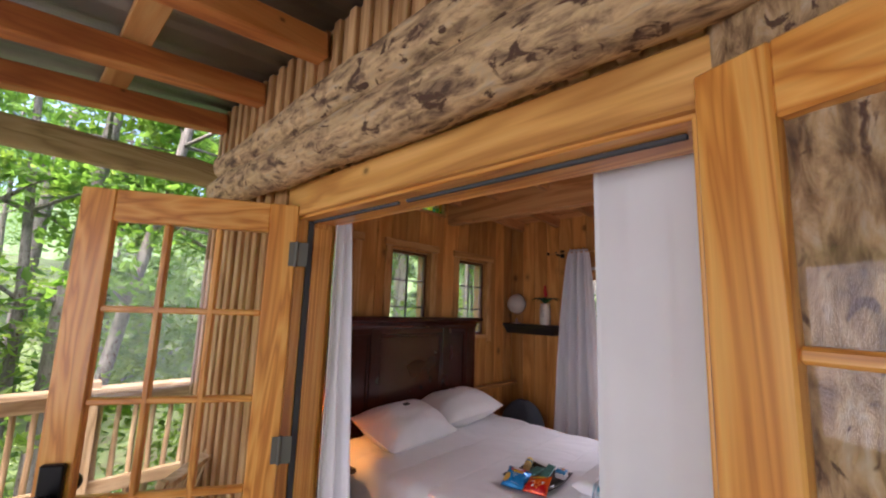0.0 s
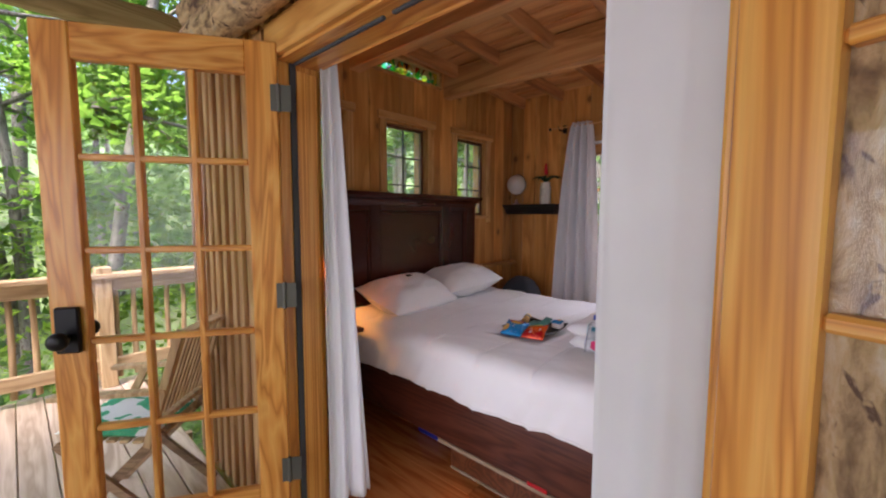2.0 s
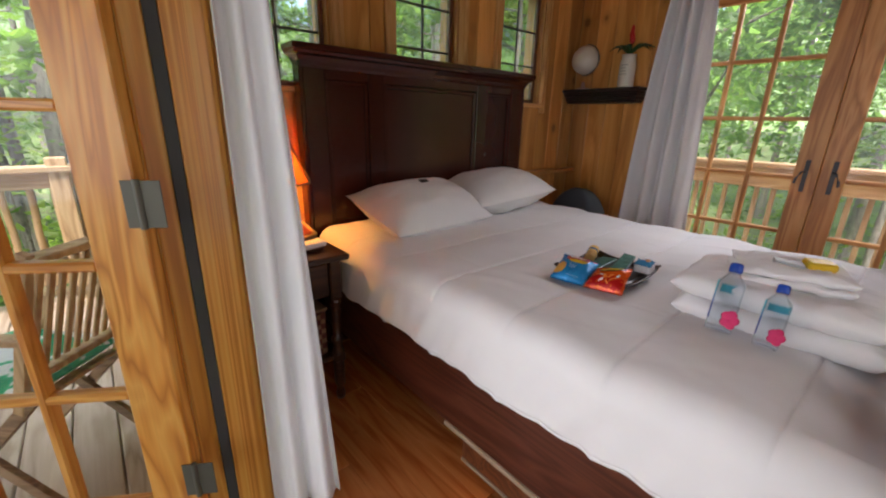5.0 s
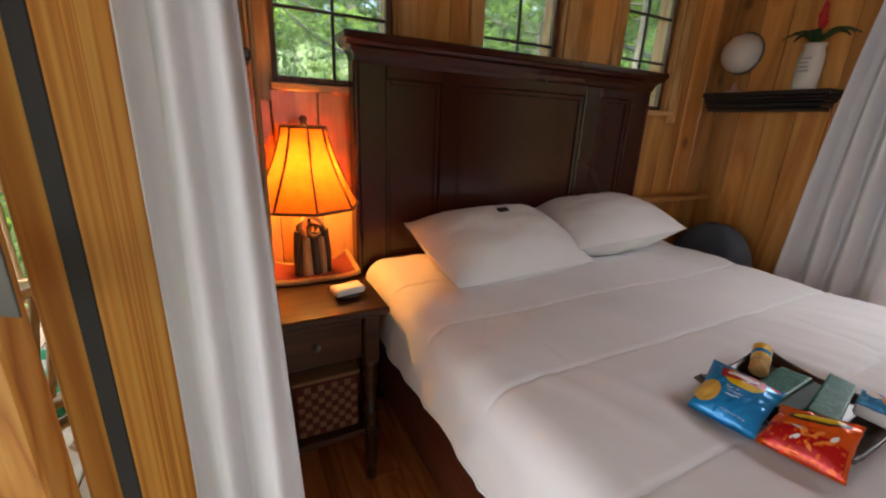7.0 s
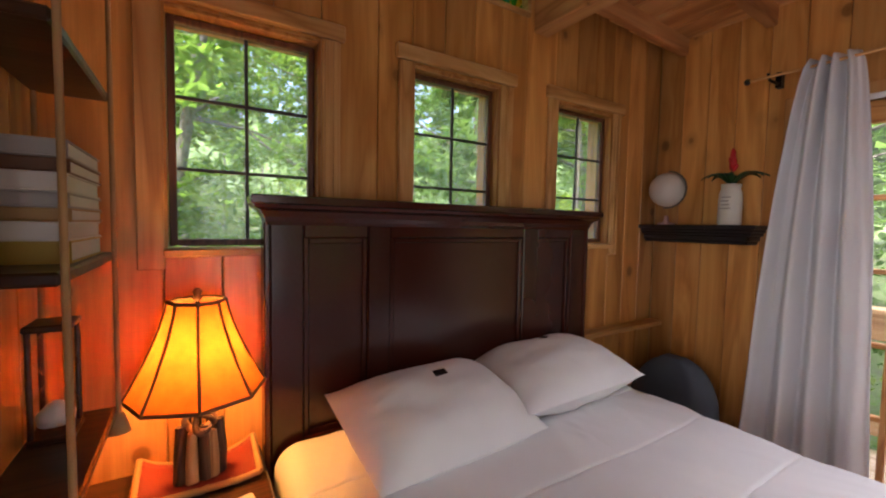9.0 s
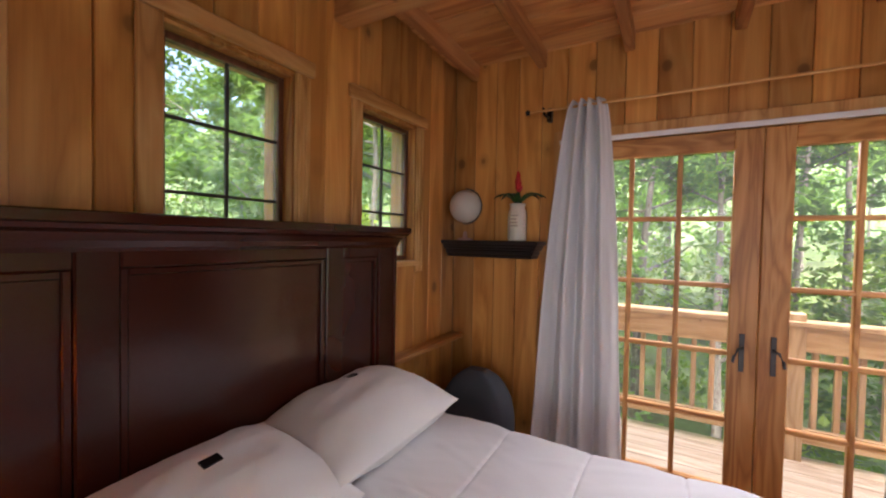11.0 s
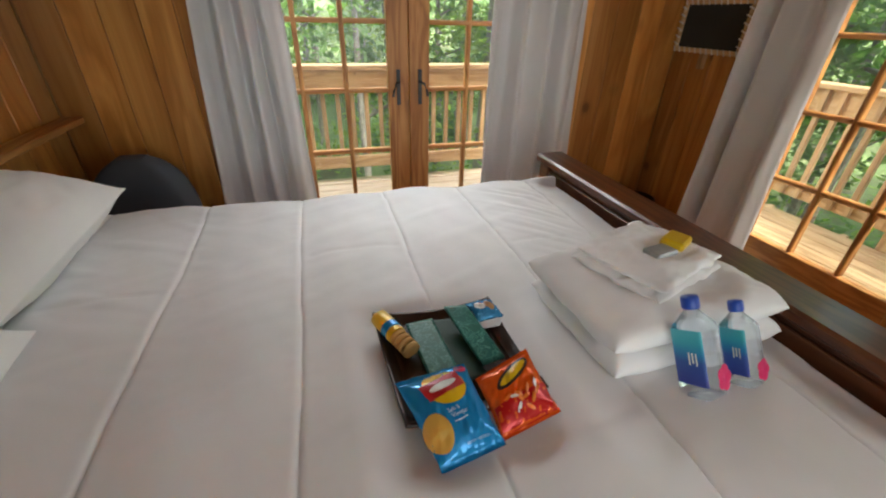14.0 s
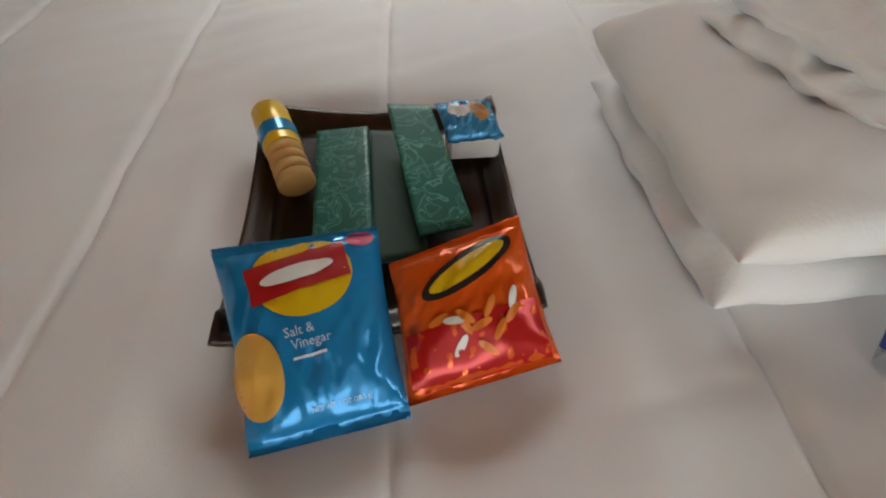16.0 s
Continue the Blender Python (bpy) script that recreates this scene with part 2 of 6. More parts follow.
M_FIR_Z = wood("fir door upright", (0.53, 0.195, 0.03), (0.72, 0.32, 0.058), (0.80, 0.42, 0.105), "z", 0.36, 0.0, 0.06, 1.0, 0.2, rings=1.0)
M_FIR_X = wood("fir door level", (0.53, 0.195, 0.03), (0.72, 0.32, 0.058), (0.80, 0.42, 0.105), "x", 0.36, 0.0, 0.06, 1.0, 0.2, rings=1.0)
M_HEAD = wood("knotty pine header", (0.54, 0.245, 0.05), (0.70, 0.365, 0.088), (0.78, 0.45, 0.14), "x", 0.5, 0.9, 0.06, rings=0.35)
M_JAMB = wood("fine grained fir jamb", (0.56, 0.215, 0.034), (0.76, 0.35, 0.062), (0.82, 0.45, 0.11), "z", 0.4, 0.0, 0.06, 2.6, 0.15, rings=1.1, straight=0.1)
M_NDOOR_Z = wood("stained door upright", (0.34, 0.135, 0.034), (0.47, 0.21, 0.055), (0.55, 0.275, 0.088), "z", 0.4, 0.0, 0.06, rings=0.8)
M_NDOOR_X = wood("stained door level", (0.34, 0.135, 0.034), (0.47, 0.21, 0.055), (0.55, 0.275, 0.088), "x", 0.4, 0.0, 0.06, rings=0.8)
M_ESPRESSO = plain("espresso lacquered wood", (0.045, 0.009, 0.0055), 0.2, 0.0, 12, 0.25, 0.0)
M_ESPRESSO_X = wood("espresso rail wood", (0.045, 0.012, 0.007), (0.075, 0.021, 0.012), (0.10, 0.031, 0.017), "x", 0.3, 0.0, 0.05, coat=0.3, relief=0.05)
M_FOOT = wood("red brown footboard wood", (0.07, 0.02, 0.009), (0.115, 0.038, 0.016), (0.155, 0.055, 0.022), "y", 0.3, 0.0, 0.05, coat=0.35, relief=0.05)
M_NIGHT = wood("dark nightstand wood", (0.022, 0.008, 0.004), (0.04, 0.016, 0.007), (0.06, 0.024, 0.01), "y", 0.35, 0.0, 0.05, coat=0.2)
M_FLOOR = wood("red varnished floorboards", (0.40, 0.115, 0.028), (0.53, 0.175, 0.046), (0.61, 0.23, 0.07), "x", 0.2, 0.6, 0.12, 1.0, 0.4, 0.06, rings=0.6)
M_DECK_X = wood("weathered deck boards", (0.36, 0.275, 0.19), (0.47, 0.375, 0.275), (0.54, 0.445, 0.34), "x", 0.75, 0.4, 0.16, relief=0.3, rings=0.5)
M_RAIL_X = wood("weathered railing along x", (0.34, 0.22, 0.11), (0.46, 0.32, 0.17), (0.54, 0.4, 0.235), "x", 0.7, 0.4, 0.12, relief=0.3, rings=0.5)
M_RAIL_Y = wood("weathered railing along y", (0.34, 0.22, 0.11), (0.46, 0.32, 0.17), (0.54, 0.4, 0.235), "y", 0.7, 0.4, 0.12, relief=0.3, rings=0.5)
M_RAIL_Z = wood("weathered railing upright", (0.34, 0.22, 0.11), (0.46, 0.32, 0.17), (0.54, 0.4, 0.235), "z", 0.7, 0.4, 0.16, relief=0.3, rings=0.5)
M_SIDING = wood("rough sawn siding", (0.36, 0.19, 0.07), (0.48, 0.28, 0.115), (0.56, 0.36, 0.17), "z", 0.7, 0.5, 0.16, relief=0.4, rings=0.5)
M_RAFTER = wood("orange porch rafters", (0.42, 0.13, 0.035), (0.56, 0.2, 0.05), (0.64, 0.27, 0.08), "y", 0.5, 0.6, 0.1, rings=0.4)
M_PURLIN = wood("orange porch purlins", (0.42, 0.18, 0.05), (0.54, 0.27, 0.085), (0.6, 0.34, 0.13), "x", 0.5, 0.6, 0.1, rings=0.4)
M_CHAIR = wood("teak slats", (0.42, 0.27, 0.12), (0.55, 0.38, 0.19), (0.64, 0.47, 0.26), "z", 0.6, 0.0, 0.1, rings=0.6)
M_LOG_X = debarked("debarked log", "x")
M_LOG_Y = wood("live edge beam", (0.26, 0.2, 0.08), (0.36, 0.28, 0.12), (0.42, 0.34, 0.16), "y", 0.8, 0.7, 0.1, relief=0.4)
M_LOG_Z = debarked("debarked trunk", "z")
for n_ in M_LOG_Z.node_tree.nodes:
    if n_.type == "VALTORGB" and len(n_.color_ramp.elements) == 4:
        for e, c in zip(n_.color_ramp.elements, ((0.08, 0.045, 0.024), (0.22, 0.13, 0.06), (0.45, 0.30, 0.15), (0.55, 0.46, 0.35))):
            e.color = (*c, 1)
M_SASH = wood("dark window sash", (0.08, 0.026, 0.011), (0.12, 0.042, 0.017), (0.16, 0.06, 0.026), "z", 0.45)
M_LEAD = plain("dark muntin metal", (0.05, 0.04, 0.035), 0.5, 0.3)
M_GLASS = pane_glass("window glass", least=0.02)
M_HAZED = pane_glass("hazed window glass", haze=0.15)
M_DOORGLASS = pane_glass("slightly hazed door glass", haze=0.012)
M_SHEET = cloth("white cotton bedding", (0.82, 0.82, 0.83), 0.0, 700, 0.12, 0.12)
M_CURTAIN = cloth("white blackout curtain", (0.78, 0.79, 0.81), 0.08, 900, 0.1)
M_GREYCURTAIN = cloth("light grey curtain", (0.73, 0.73, 0.74), 0.10, 900, 0.1)
M_TOWEL = cloth("white terry towel", (0.82, 0.81, 0.81), 0.0, 260, 0.5, 0.6)
M_BLACK = plain("black metal", (0.012, 0.012, 0.013), 0.35, 0.6)
M_STEEL = plain("dull steel hinge", (0.14, 0.14, 0.12), 0.6, 0.5)
M_IRON = plain("dark grey iron", (0.07, 0.07, 0.07), 0.55, 0.4)
M_RUBBER = plain("dark weatherstrip", (0.06, 0.065, 0.07), 0.8)
M_ROOF = plain("galvanised roof sheet", (0.30, 0.31, 0.31), 0.45, 0.6, 10, 0.2)
M_PAINTED_SLAT = wood("pale slat edge", (0.3, 0.22, 0.13), (0.4, 0.3, 0.2), (0.48, 0.38, 0.27), "x", 0.6)
M_GREYPLASTIC = plain("dark grey fabric", (0.055, 0.065, 0.08), 0.9)
M_WHITEPAINT = plain("white paint", (0.78, 0.78, 0.76), 0.5)
M_BLACKWOOD = wood("black painted wood", (0.008, 0.006, 0.006), (0.012, 0.009, 0.009), (0.018, 0.013, 0.012), "x", 0.3, coat=0.2, relief=0.05)
M_CREAM = plain("cream ceramic", (0.62, 0.58, 0.50), 0.4, 0, 20, 0.15)
M_PINKISH = plain("pale pink plastic", (0.5, 0.33, 0.3), 0.5)
M_GREYINK = plain("faded grey ink", (0.3, 0.28, 0.25), 0.7)
M_DARKLEAF = plain("dark green leaf", (0.012, 0.05, 0.012), 0.4, 0, 20, 0.3)
M_REDFLOWER = plain("red bract", (0.5, 0.012, 0.015), 0.45)
M_PALEWOOD = wood("pale bare pine", (0.5, 0.36, 0.19), (0.62, 0.47, 0.27), (0.7, 0.56, 0.36), "y", 0.6)
M_SLATE = plain("chalkboard slate", (0.03, 0.035, 0.035), 0.8)
M_TRAY = wood("dark tray wood", (0.012, 0.005, 0.003), (0.02, 0.009, 0.005), (0.03, 0.014, 0.008), "y", 0.35, coat=0.2)
M_FOILBLUE = plain("blue foil", (0.012, 0.25, 0.58), 0.18, 0.25, 20, 0.15)
M_FOILLIGHTBLUE = plain("light blue foil", (0.05, 0.3, 0.58), 0.25, 0.3, 20, 0.15)
M_FOILORANGE = plain("orange foil", (0.75, 0.11, 0.012), 0.18, 0.25, 20, 0.15)
M_FOILRED = plain("red foil", (0.55, 0.014, 0.014), 0.2, 0.25, 20, 0.15)
M_YELLOWFOIL = plain("yellow wrapper", (0.7, 0.45, 0.02), 0.3, 0.1)
M_YELLOW = plain("yellow print", (0.75, 0.48, 0.01), 0.3)
M_REDPRINT = plain("red print", (0.42, 0.01, 0.015), 0.3)
M_WHITEPRINT = plain("white print", (0.75, 0.74, 0.7), 0.35)
M_PALEPRINT = plain("pale blue print", (0.6, 0.72, 0.8), 0.35)
M_PINKPRINT = plain("pink print", (0.65, 0.03, 0.14), 0.35)
M_BLACKPRINT = plain("black print", (0.015, 0.012, 0.01), 0.35)
M_BLUEPRINT = plain("deep blue print", (0.02, 0.05, 0.42), 0.3)
M_TEALPRINT = plain("turquoise print", (0.05, 0.4, 0.52), 0.3)
M_MIDPRINT = plain("mid blue print", (0.03, 0.16, 0.5), 0.3)
M_BLUECAP = plain("blue cap plastic", (0.01, 0.06, 0.38), 0.35)
M_CHIP = plain("golden chip print", (0.72, 0.42, 0.08), 0.4, 0, 60, 0.3)
M_CHEESE = plain("orange snack print", (0.75, 0.2, 0.02), 0.4)
M_CRACKER = plain("baked cracker", (0.6, 0.36, 0.12), 0.7, 0, 60, 0.3, 0.3)
M_COOKIE = plain("brown cookie print", (0.42, 0.2, 0.07), 0.5, 0, 60, 0.4)
M_TEALDARK = plain("dark teal card", (0.008, 0.05, 0.035), 0.6)
M_SILVER = plain("silver foil", (0.42, 0.45, 0.46), 0.45, 0.35, 60, 0.4)
M_PET, nodes, links, bsdf = mat("clear water bottle")
nodes.remove(bsdf)
gl, tr, mx = nodes.new("ShaderNodeBsdfGlass"), nodes.new("ShaderNodeBsdfTransparent"), nodes.new("ShaderNodeMixShader")
gl.inputs["IOR"].default_value, gl.inputs["Roughness"].default_value = 1.28, 0.03
gl.inputs["Color"].default_value, tr.inputs[0].default_value = (0.93, 0.96, 0.98, 1), (0.9, 0.93, 0.95, 1)
mx.inputs[0].default_value = 0.4
links.new(gl.outputs[0], mx.inputs[1])
links.new(tr.outputs[0], mx.inputs[2])
links.new(mx.outputs[0], nodes["Material Output"].inputs[0])
M_CHAIRD = wood("darker teak legs", (0.16, 0.1, 0.05), (0.24, 0.15, 0.08), (0.3, 0.2, 0.11), "y", 0.65)
M_LABEL, nodes, links, bsdf = mat("turquoise to deep blue label print")
tc = nodes.new("ShaderNodeTexCoord")
sep = nodes.new("ShaderNodeSeparateXYZ")
links.new(tc.outputs["Generated"], sep.inputs[0])
links.new(ramp(nodes, links, sep.outputs[2], [(0.0, (0.03, 0.05, 0.30)), (0.42, (0.03, 0.09, 0.36)), (0.58, (0.02, 0.22, 0.46)), (0.8, (0.05, 0.40, 0.50)), (1.0, (0.09, 0.47, 0.55))]), bsdf.inputs["Base Color"])
bsdf.inputs["Roughness"].default_value = 0.3
M_TEAL, nodes, links, bsdf = mat("teal patterned card")
v = coords(nodes, links, (1, 1, 1), False)
na = node(nodes, "ShaderNodeTexNoise", Scale=55.0, Detail=0.0, Distortion=1.2)
links.new(v, na.inputs["Vector"])
links.new(ramp(nodes, links, na.outputs[0], [(0.35, (0.012, 0.13, 0.1)), (0.41, (0.015, 0.15, 0.12)), (0.435, (0.11, 0.36, 0.29)), (0.46, (0.015, 0.16, 0.13)), (0.53, (0.015, 0.16, 0.13)), (0.555, (0.13, 0.4, 0.33)), (0.58, (0.012, 0.14, 0.115))]), bsdf.inputs["Base Color"])
bsdf.inputs["Roughness"].default_value = 0.4
M_CUSHION, nodes, links, bsdf = mat("green and white printed cotton")
v = coords(nodes, links, (1, 1, 1), False)
na = node(nodes, "ShaderNodeTexNoise", Scale=9.0, Detail=1.0, Distortion=1.0)
links.new(v, na.inputs["Vector"])
links.new(ramp(nodes, links, na.outputs[0], [(0.42, (0.03, 0.32, 0.14)), (0.5, (0.05, 0.42, 0.2)), (0.52, (0.7, 0.74, 0.68))]), bsdf.inputs["Base Color"])
bsdf.inputs["Roughness"].default_value = 0.9


# ---- building blocks ----
class Shape:
    """Collects boxes, bars and turned forms into one mesh."""

    def __init__(self):
        self.v, self.f, self.smooth = [], [], []

    def add(self, verts, faces, smooth=False):
        n = len(self.v)
        self.v += [tuple(p) for p in verts]
        self.f += [tuple(i + n for i in f) for f in faces]
        self.smooth += [smooth] * len(faces)
        return self

    def box(self, x0, y0, z0, x1, y1, z1, c=0.003, m=None):
        """A box with its edges chamfered by c."""
        cx, cy, cz = (x0 + x1) / 2, (y0 + y1) / 2, (z0 + z1) / 2
        h = [abs(x1 - x0) / 2, abs(y1 - y0) / 2, abs(z1 - z0) / 2]
        c = min(c, *[q * 0.45 for q in h])
        verts, faces, index = [], [], {}
        for ax in range(3):
            for sx in (-1, 1):
                for sy in (-1, 1):
                    for sz in (-1, 1):
                        s = (sx, sy, sz)
                        p = [s[i] * (h[i] if i == ax else h[i] - c) for i in range(3)]
                        index[ax, s] = len(verts)
                        verts.append(Vector(p))
        def quad(a, b, d, e):
            faces.append((a, b, d, e))
        for ax in range(3):
            u, w = [i for i in range(3) if i != ax]
            for sg in (-1, 1):
                ring = []
                for a, b in ((-1, -1), (1, -1), (1, 1), (-1, 1)):
                    s = [0, 0, 0]
                    s[ax], s[u], s[w] = sg, a, b
                    ring.append(index[ax, tuple(s)])
                faces.append(tuple(ring))
        for ax in range(3):
            u, w = [i for i in range(3) if i != ax]
            for a in (-1, 1):
                for b in (-1, 1):
                    q = []
                    for e, face in ((-1, u), (1, u), (1, w), (-1, w)):
                        s = [0, 0, 0]
                        s[ax], s[u], s[w] = e, a, b
                        q.append(index[face, tuple(s)])
                    faces.append(tuple(q))
        for sx in (-1, 1):
            for sy in (-1, 1):
                for sz in (-1, 1):
                    faces.append(tuple(index[ax, (sx, sy, sz)] for ax in range(3)))
        # turn every face outward
        out = []
        for f in faces:
            ps = [verts[i] for i in f]
            nrm = (ps[1] - ps[0]).cross(ps[2] - ps[0])
            mid = sum(ps, Vector()) / len(ps)
            out.append(f if nrm.dot(mid) > 0 else tuple(reversed(f)))
        pts = [p + Vector((cx, cy, cz)) for p in verts]
        if m is not None:
            pts = [m @ p for p in pts]
        return self.add(pts, out)

    def bar(self, a, b, w, d, c=0.002, up=(0, 0, 1)):
        """A rectangular bar from a to b, w wide and d deep (towards up)."""
        a, b = Vector(a), Vector(b)
        z = (b - a).normalized()
        y = Vector(up) - z * Vector(up).dot(z)
        if y.length < 1e-4:
            y = Vector((1, 0, 0)) - z * z.x
        y.normalize()
        x = y.cross(z)
        m = Matrix((x, y, z)).transposed().to_4x4()
        m.translation = a
        return self.box(-w / 2, -d / 2, 0, w / 2, d / 2, (b - a).length, c, m)

    def tube(self, pts, radii, n=12, wob=0.0, seed=0):
        """A round form along a line of points."""
        rnd = random.Random(seed)
        pts = [Vector(p) for p in pts]
        verts = []
        for i, p in enumerate(pts):
            d = (pts[min(i + 1, len(pts) - 1)] - pts[max(i - 1, 0)]).normalized()
            u = d.orthogonal().normalized() if abs(d.z) > 0.9 else d.cross(Vector((0, 0, 1))).normalized()
            w = d.cross(u)
            r = radii[i] if isinstance(radii, (list, tuple)) else radii
            for k in range(n):
                q = 2 * math.pi * k / n
                rr = r * (1 + wob * rnd.uniform(-1, 1))
                verts.append(p + (u * math.cos(q) + w * math.sin(q)) * rr)
        faces = []
        for i in range(len(pts) - 1):
            for k in range(n):
                a, b = i * n + k, i * n + (k + 1) % n
                faces.append((a, b, b + n, a + n))
        self.add(verts, faces, True)
        self.add(verts[:n], [tuple(range(n))[::-1]])
        self.add(verts[-n:], [tuple(range(n))])
        return self

    def turned(self, profile, x=0, y=0, z=0, n=24):
        """A form turned about an upright axis, from (radius, height) pairs."""
        verts, faces = [], []
        for r, h in profile:
            for k in range(n):
                q = 2 * math.pi * k / n
                verts.append((x + r * math.cos(q), y + r * math.sin(q), z + h))
        for i in range(len(profile) - 1):
            for k in range(n):
                a, b = i * n + k, i * n + (k + 1) % n
                faces.append((a, b, b + n, a + n))
        faces.append(tuple(range(n))[::-1])
        faces.append(tuple(range((len(profile) - 1) * n, len(profile) * n)))
        return self.add(verts, faces, True)

    def sheet(self, fn, nu, nv, closed=False):
        """A grid of points fn(u, v), u and v from 0 to 1."""
        verts = [fn(i / nu, j / nv) for j in range(nv + 1) for i in range(nu + 1)]
        faces = [(j * (nu + 1) + i, j * (nu + 1) + i + 1, (j + 1) * (nu + 1) + i + 1, (j + 1) * (nu + 1) + i) for j in range(nv) for i in range(nu)]
        return self.add(verts, faces, True)

    def ball(self, x, y, z, r, n=20, squash=(1, 1, 1)):
        prof = [(max(1e-4, r * math.sin(math.pi * k / n)), -r * math.cos(math.pi * k / n)) for k in range(n + 1)]
        s = Shape().turned(prof, n=n)
        return self.add([(x + p[0] * squash[0], y + p[1] * squash[1], z + p[2] * squash[2]) for p in s.v], s.f, True)

    def moved(self, m):
        self.v = [tuple(m @ Vector(p)) for p in self.v]
        return self

    def mesh(self, name, material):
        me = bpy.data.meshes.new(name)
        me.from_pydata(self.v, [], self.f)
        me.polygons.foreach_set("use_smooth", self.smooth)
        me.materials.append(material)
        me.update()
        return me


def part(name, shape, material, parent, label=""):
    """One mesh under a thing or a part; coordinates as those of the thing it is built with."""
    ob = new(name, shape.mesh(name, material) if isinstance(shape, Shape) else shape)
    ob.parent = parent
    if parent.parent is None:
        ob.matrix_parent_inverse = Matrix.Translation(-parent.location)
    if label:
        tagged(ob, label)
    return ob


def thing(name, label, category, at=(0, 0, 0), group="", kind=""):
    ob = new(name)
    ob.location, ob.empty_display_size = at, 0.05
    return tagged(ob, label, category, group, kind)


def solid(name, shape, material, label, category="", group="", kind=""):
    return tagged(new(name, shape.mesh(name, material)), label, category, group, kind)


def thicken(ob, t):
    s = ob.modifiers.new("thickness", "SOLIDIFY")
    s.thickness, s.offset = t, 0
    return ob


def wall_shape(axis, p0, p1, a0, a1, z0, z1, openings):
    """A wall from p0 to p1 thick, along the other axis from a0 to a1, with openings (b0, b1, c0, c1)."""
    s = Shape()
    cuts = sorted({a0, a1, *[o[0] for o in openings], *[o[1] for o in openings]})
    for u0, u1 in zip(cuts, cuts[1:]):
        spans, z = [], z0
        for o in sorted([o for o in openings if o[0] <= u0 + 1e-6 and o[1] >= u1 - 1e-6], key=lambda o: o[2]):
            if o[2] > z:
                spans.append((z, o[2]))
            z = o[3]
        if z < z1:
            spans.append((z, z1))
        for c0, c1 in spans:
            s.box(p0, u0, c0, p1, u1, c1, 0) if axis == "x" else s.box(u0, p0, c0, u1, p1, c1, 0)
    return s


def planks(parent, axis, face, depth, a0, a1, z0, z1, openings, width, material, name="plank", seed=1, joint=0.0025):
    """Upright boards on a wall's face, cut round its openings; depth points into the room."""
    rnd = random.Random(seed)
    edges = {a0, a1}
    for o in openings:
        edges |= {e for e in o[:2] if a0 < e < a1}
    fixed = sorted(edges)
    cuts = []
    for e0, e1 in zip(fixed, fixed[1:]):
        n = max(1, round((e1 - e0) / width))
        cuts += [(e0 + (e1 - e0) * k / n, e0 + (e1 - e0) * (k + 1) / n) for k in range(n)]
    for u0, u1 in cuts:
        z = z0
        spans = []
        for o in sorted([o for o in openings if o[0] <= u0 + 1e-6 and o[1] >= u1 - 1e-6], key=lambda o: o[2]):
            if o[2] > z + 0.01:
                spans.append((z, o[2]))
            z = o[3]
        if z < z1 - 0.01:
            spans.append((z, z1))
        for c0, c1 in spans:
            f0, f1 = sorted((face, face + depth * rnd.uniform(0.9, 1.0)))
            s = Shape()
            if axis == "x":
                s.box(f0, u0 + joint / 2, c0, f1, u1 - joint / 2, c1, 0.003)
            else:
                s.box(u0 + joint / 2, f0, c0, u1 - joint / 2, f1, c1, 0.003)
            part(name, s, material, parent)


# ---- plan ----
WX, EX, SY, NY = -0.08, 3.0, 2.47, 5.10      # inner faces of the room
WOX, EOX, SOY, NOY = -0.24, 3.16, 2.31, 5.26  # outer faces
SOUTH_OPEN = (0.735, 2.152, 0.0, 1.892)
NORTH_OPEN = (0.585, 2.265, 0.0, 1.945)
EAST_OPEN = (2.72, 4.42, 0.0, 1.945)
WIN = [(2.682, 3.128), (3.468, 3.900), (4.240, 4.672)]
WIN_Z = (1.308, 1.999)
GLASS_BAND = (3.33, 4.05, 2.335, 2.475)


def ceil_z(y):
    return 2.44 + (NY - y) * 0.05


# ---- room shell ----
floor = solid("floor", Shape().box(WOX, SOY, -0.16, EOX, NOY, -0.012, 0), M_FLOOR, "red-brown varnished plank floor", "floor", kind="structure")
w_open = [(a, b, *WIN_Z) for a, b in WIN] + [GLASS_BAND]
wall_west = solid("wall_west", wall_shape("x", WOX, WX - 0.02, SOY, NOY, -0.03, 2.7, w_open), M_SIDING, "knotty pine plank wall with three small windows", "wall", kind="structure")
wall_north = solid("wall_north", wall_shape("y", NY + 0.02, NOY, WX - 0.02, EX + 0.02, -0.03, 2.6, [NORTH_OPEN]), M_SIDING, "knotty pine plank wall with glazed double doors", "wall", kind="structure")
wall_east = solid("wall_east", wall_shape("x", EX + 0.02, EOX, SOY, NOY, -0.03, 2.7, [EAST_OPEN]), M_SIDING, "knotty pine plank wall with glazed double doors", "wall", kind="structure")
wall_south = solid("wall_south", wall_shape("y", SOY, SY - 0.02, WX - 0.02, EX + 0.02, -0.03, 2.7, [SOUTH_OPEN]), M_SIDING, "entrance wall with an open double doorway", "wall", kind="structure")
cs = Shape()
n_boards = 18
for k in range(n_boards):
    y0, y1 = SOY + (NOY - SOY) * k / n_boards, SOY + (NOY - SOY) * (k + 1) / n_boards
    cs.bar((WOX, (y0 + y1) / 2, ceil_z((y0 + y1) / 2) + 0.02), (EOX, (y0 + y1) / 2, ceil_z((y0 + y1) / 2) + 0.02), (y1 - y0) - 0.003, 0.024, 0.003)
ceiling = solid("ceiling", cs, M_CEIL, "pine board ceiling", "ceiling", kind="structure")
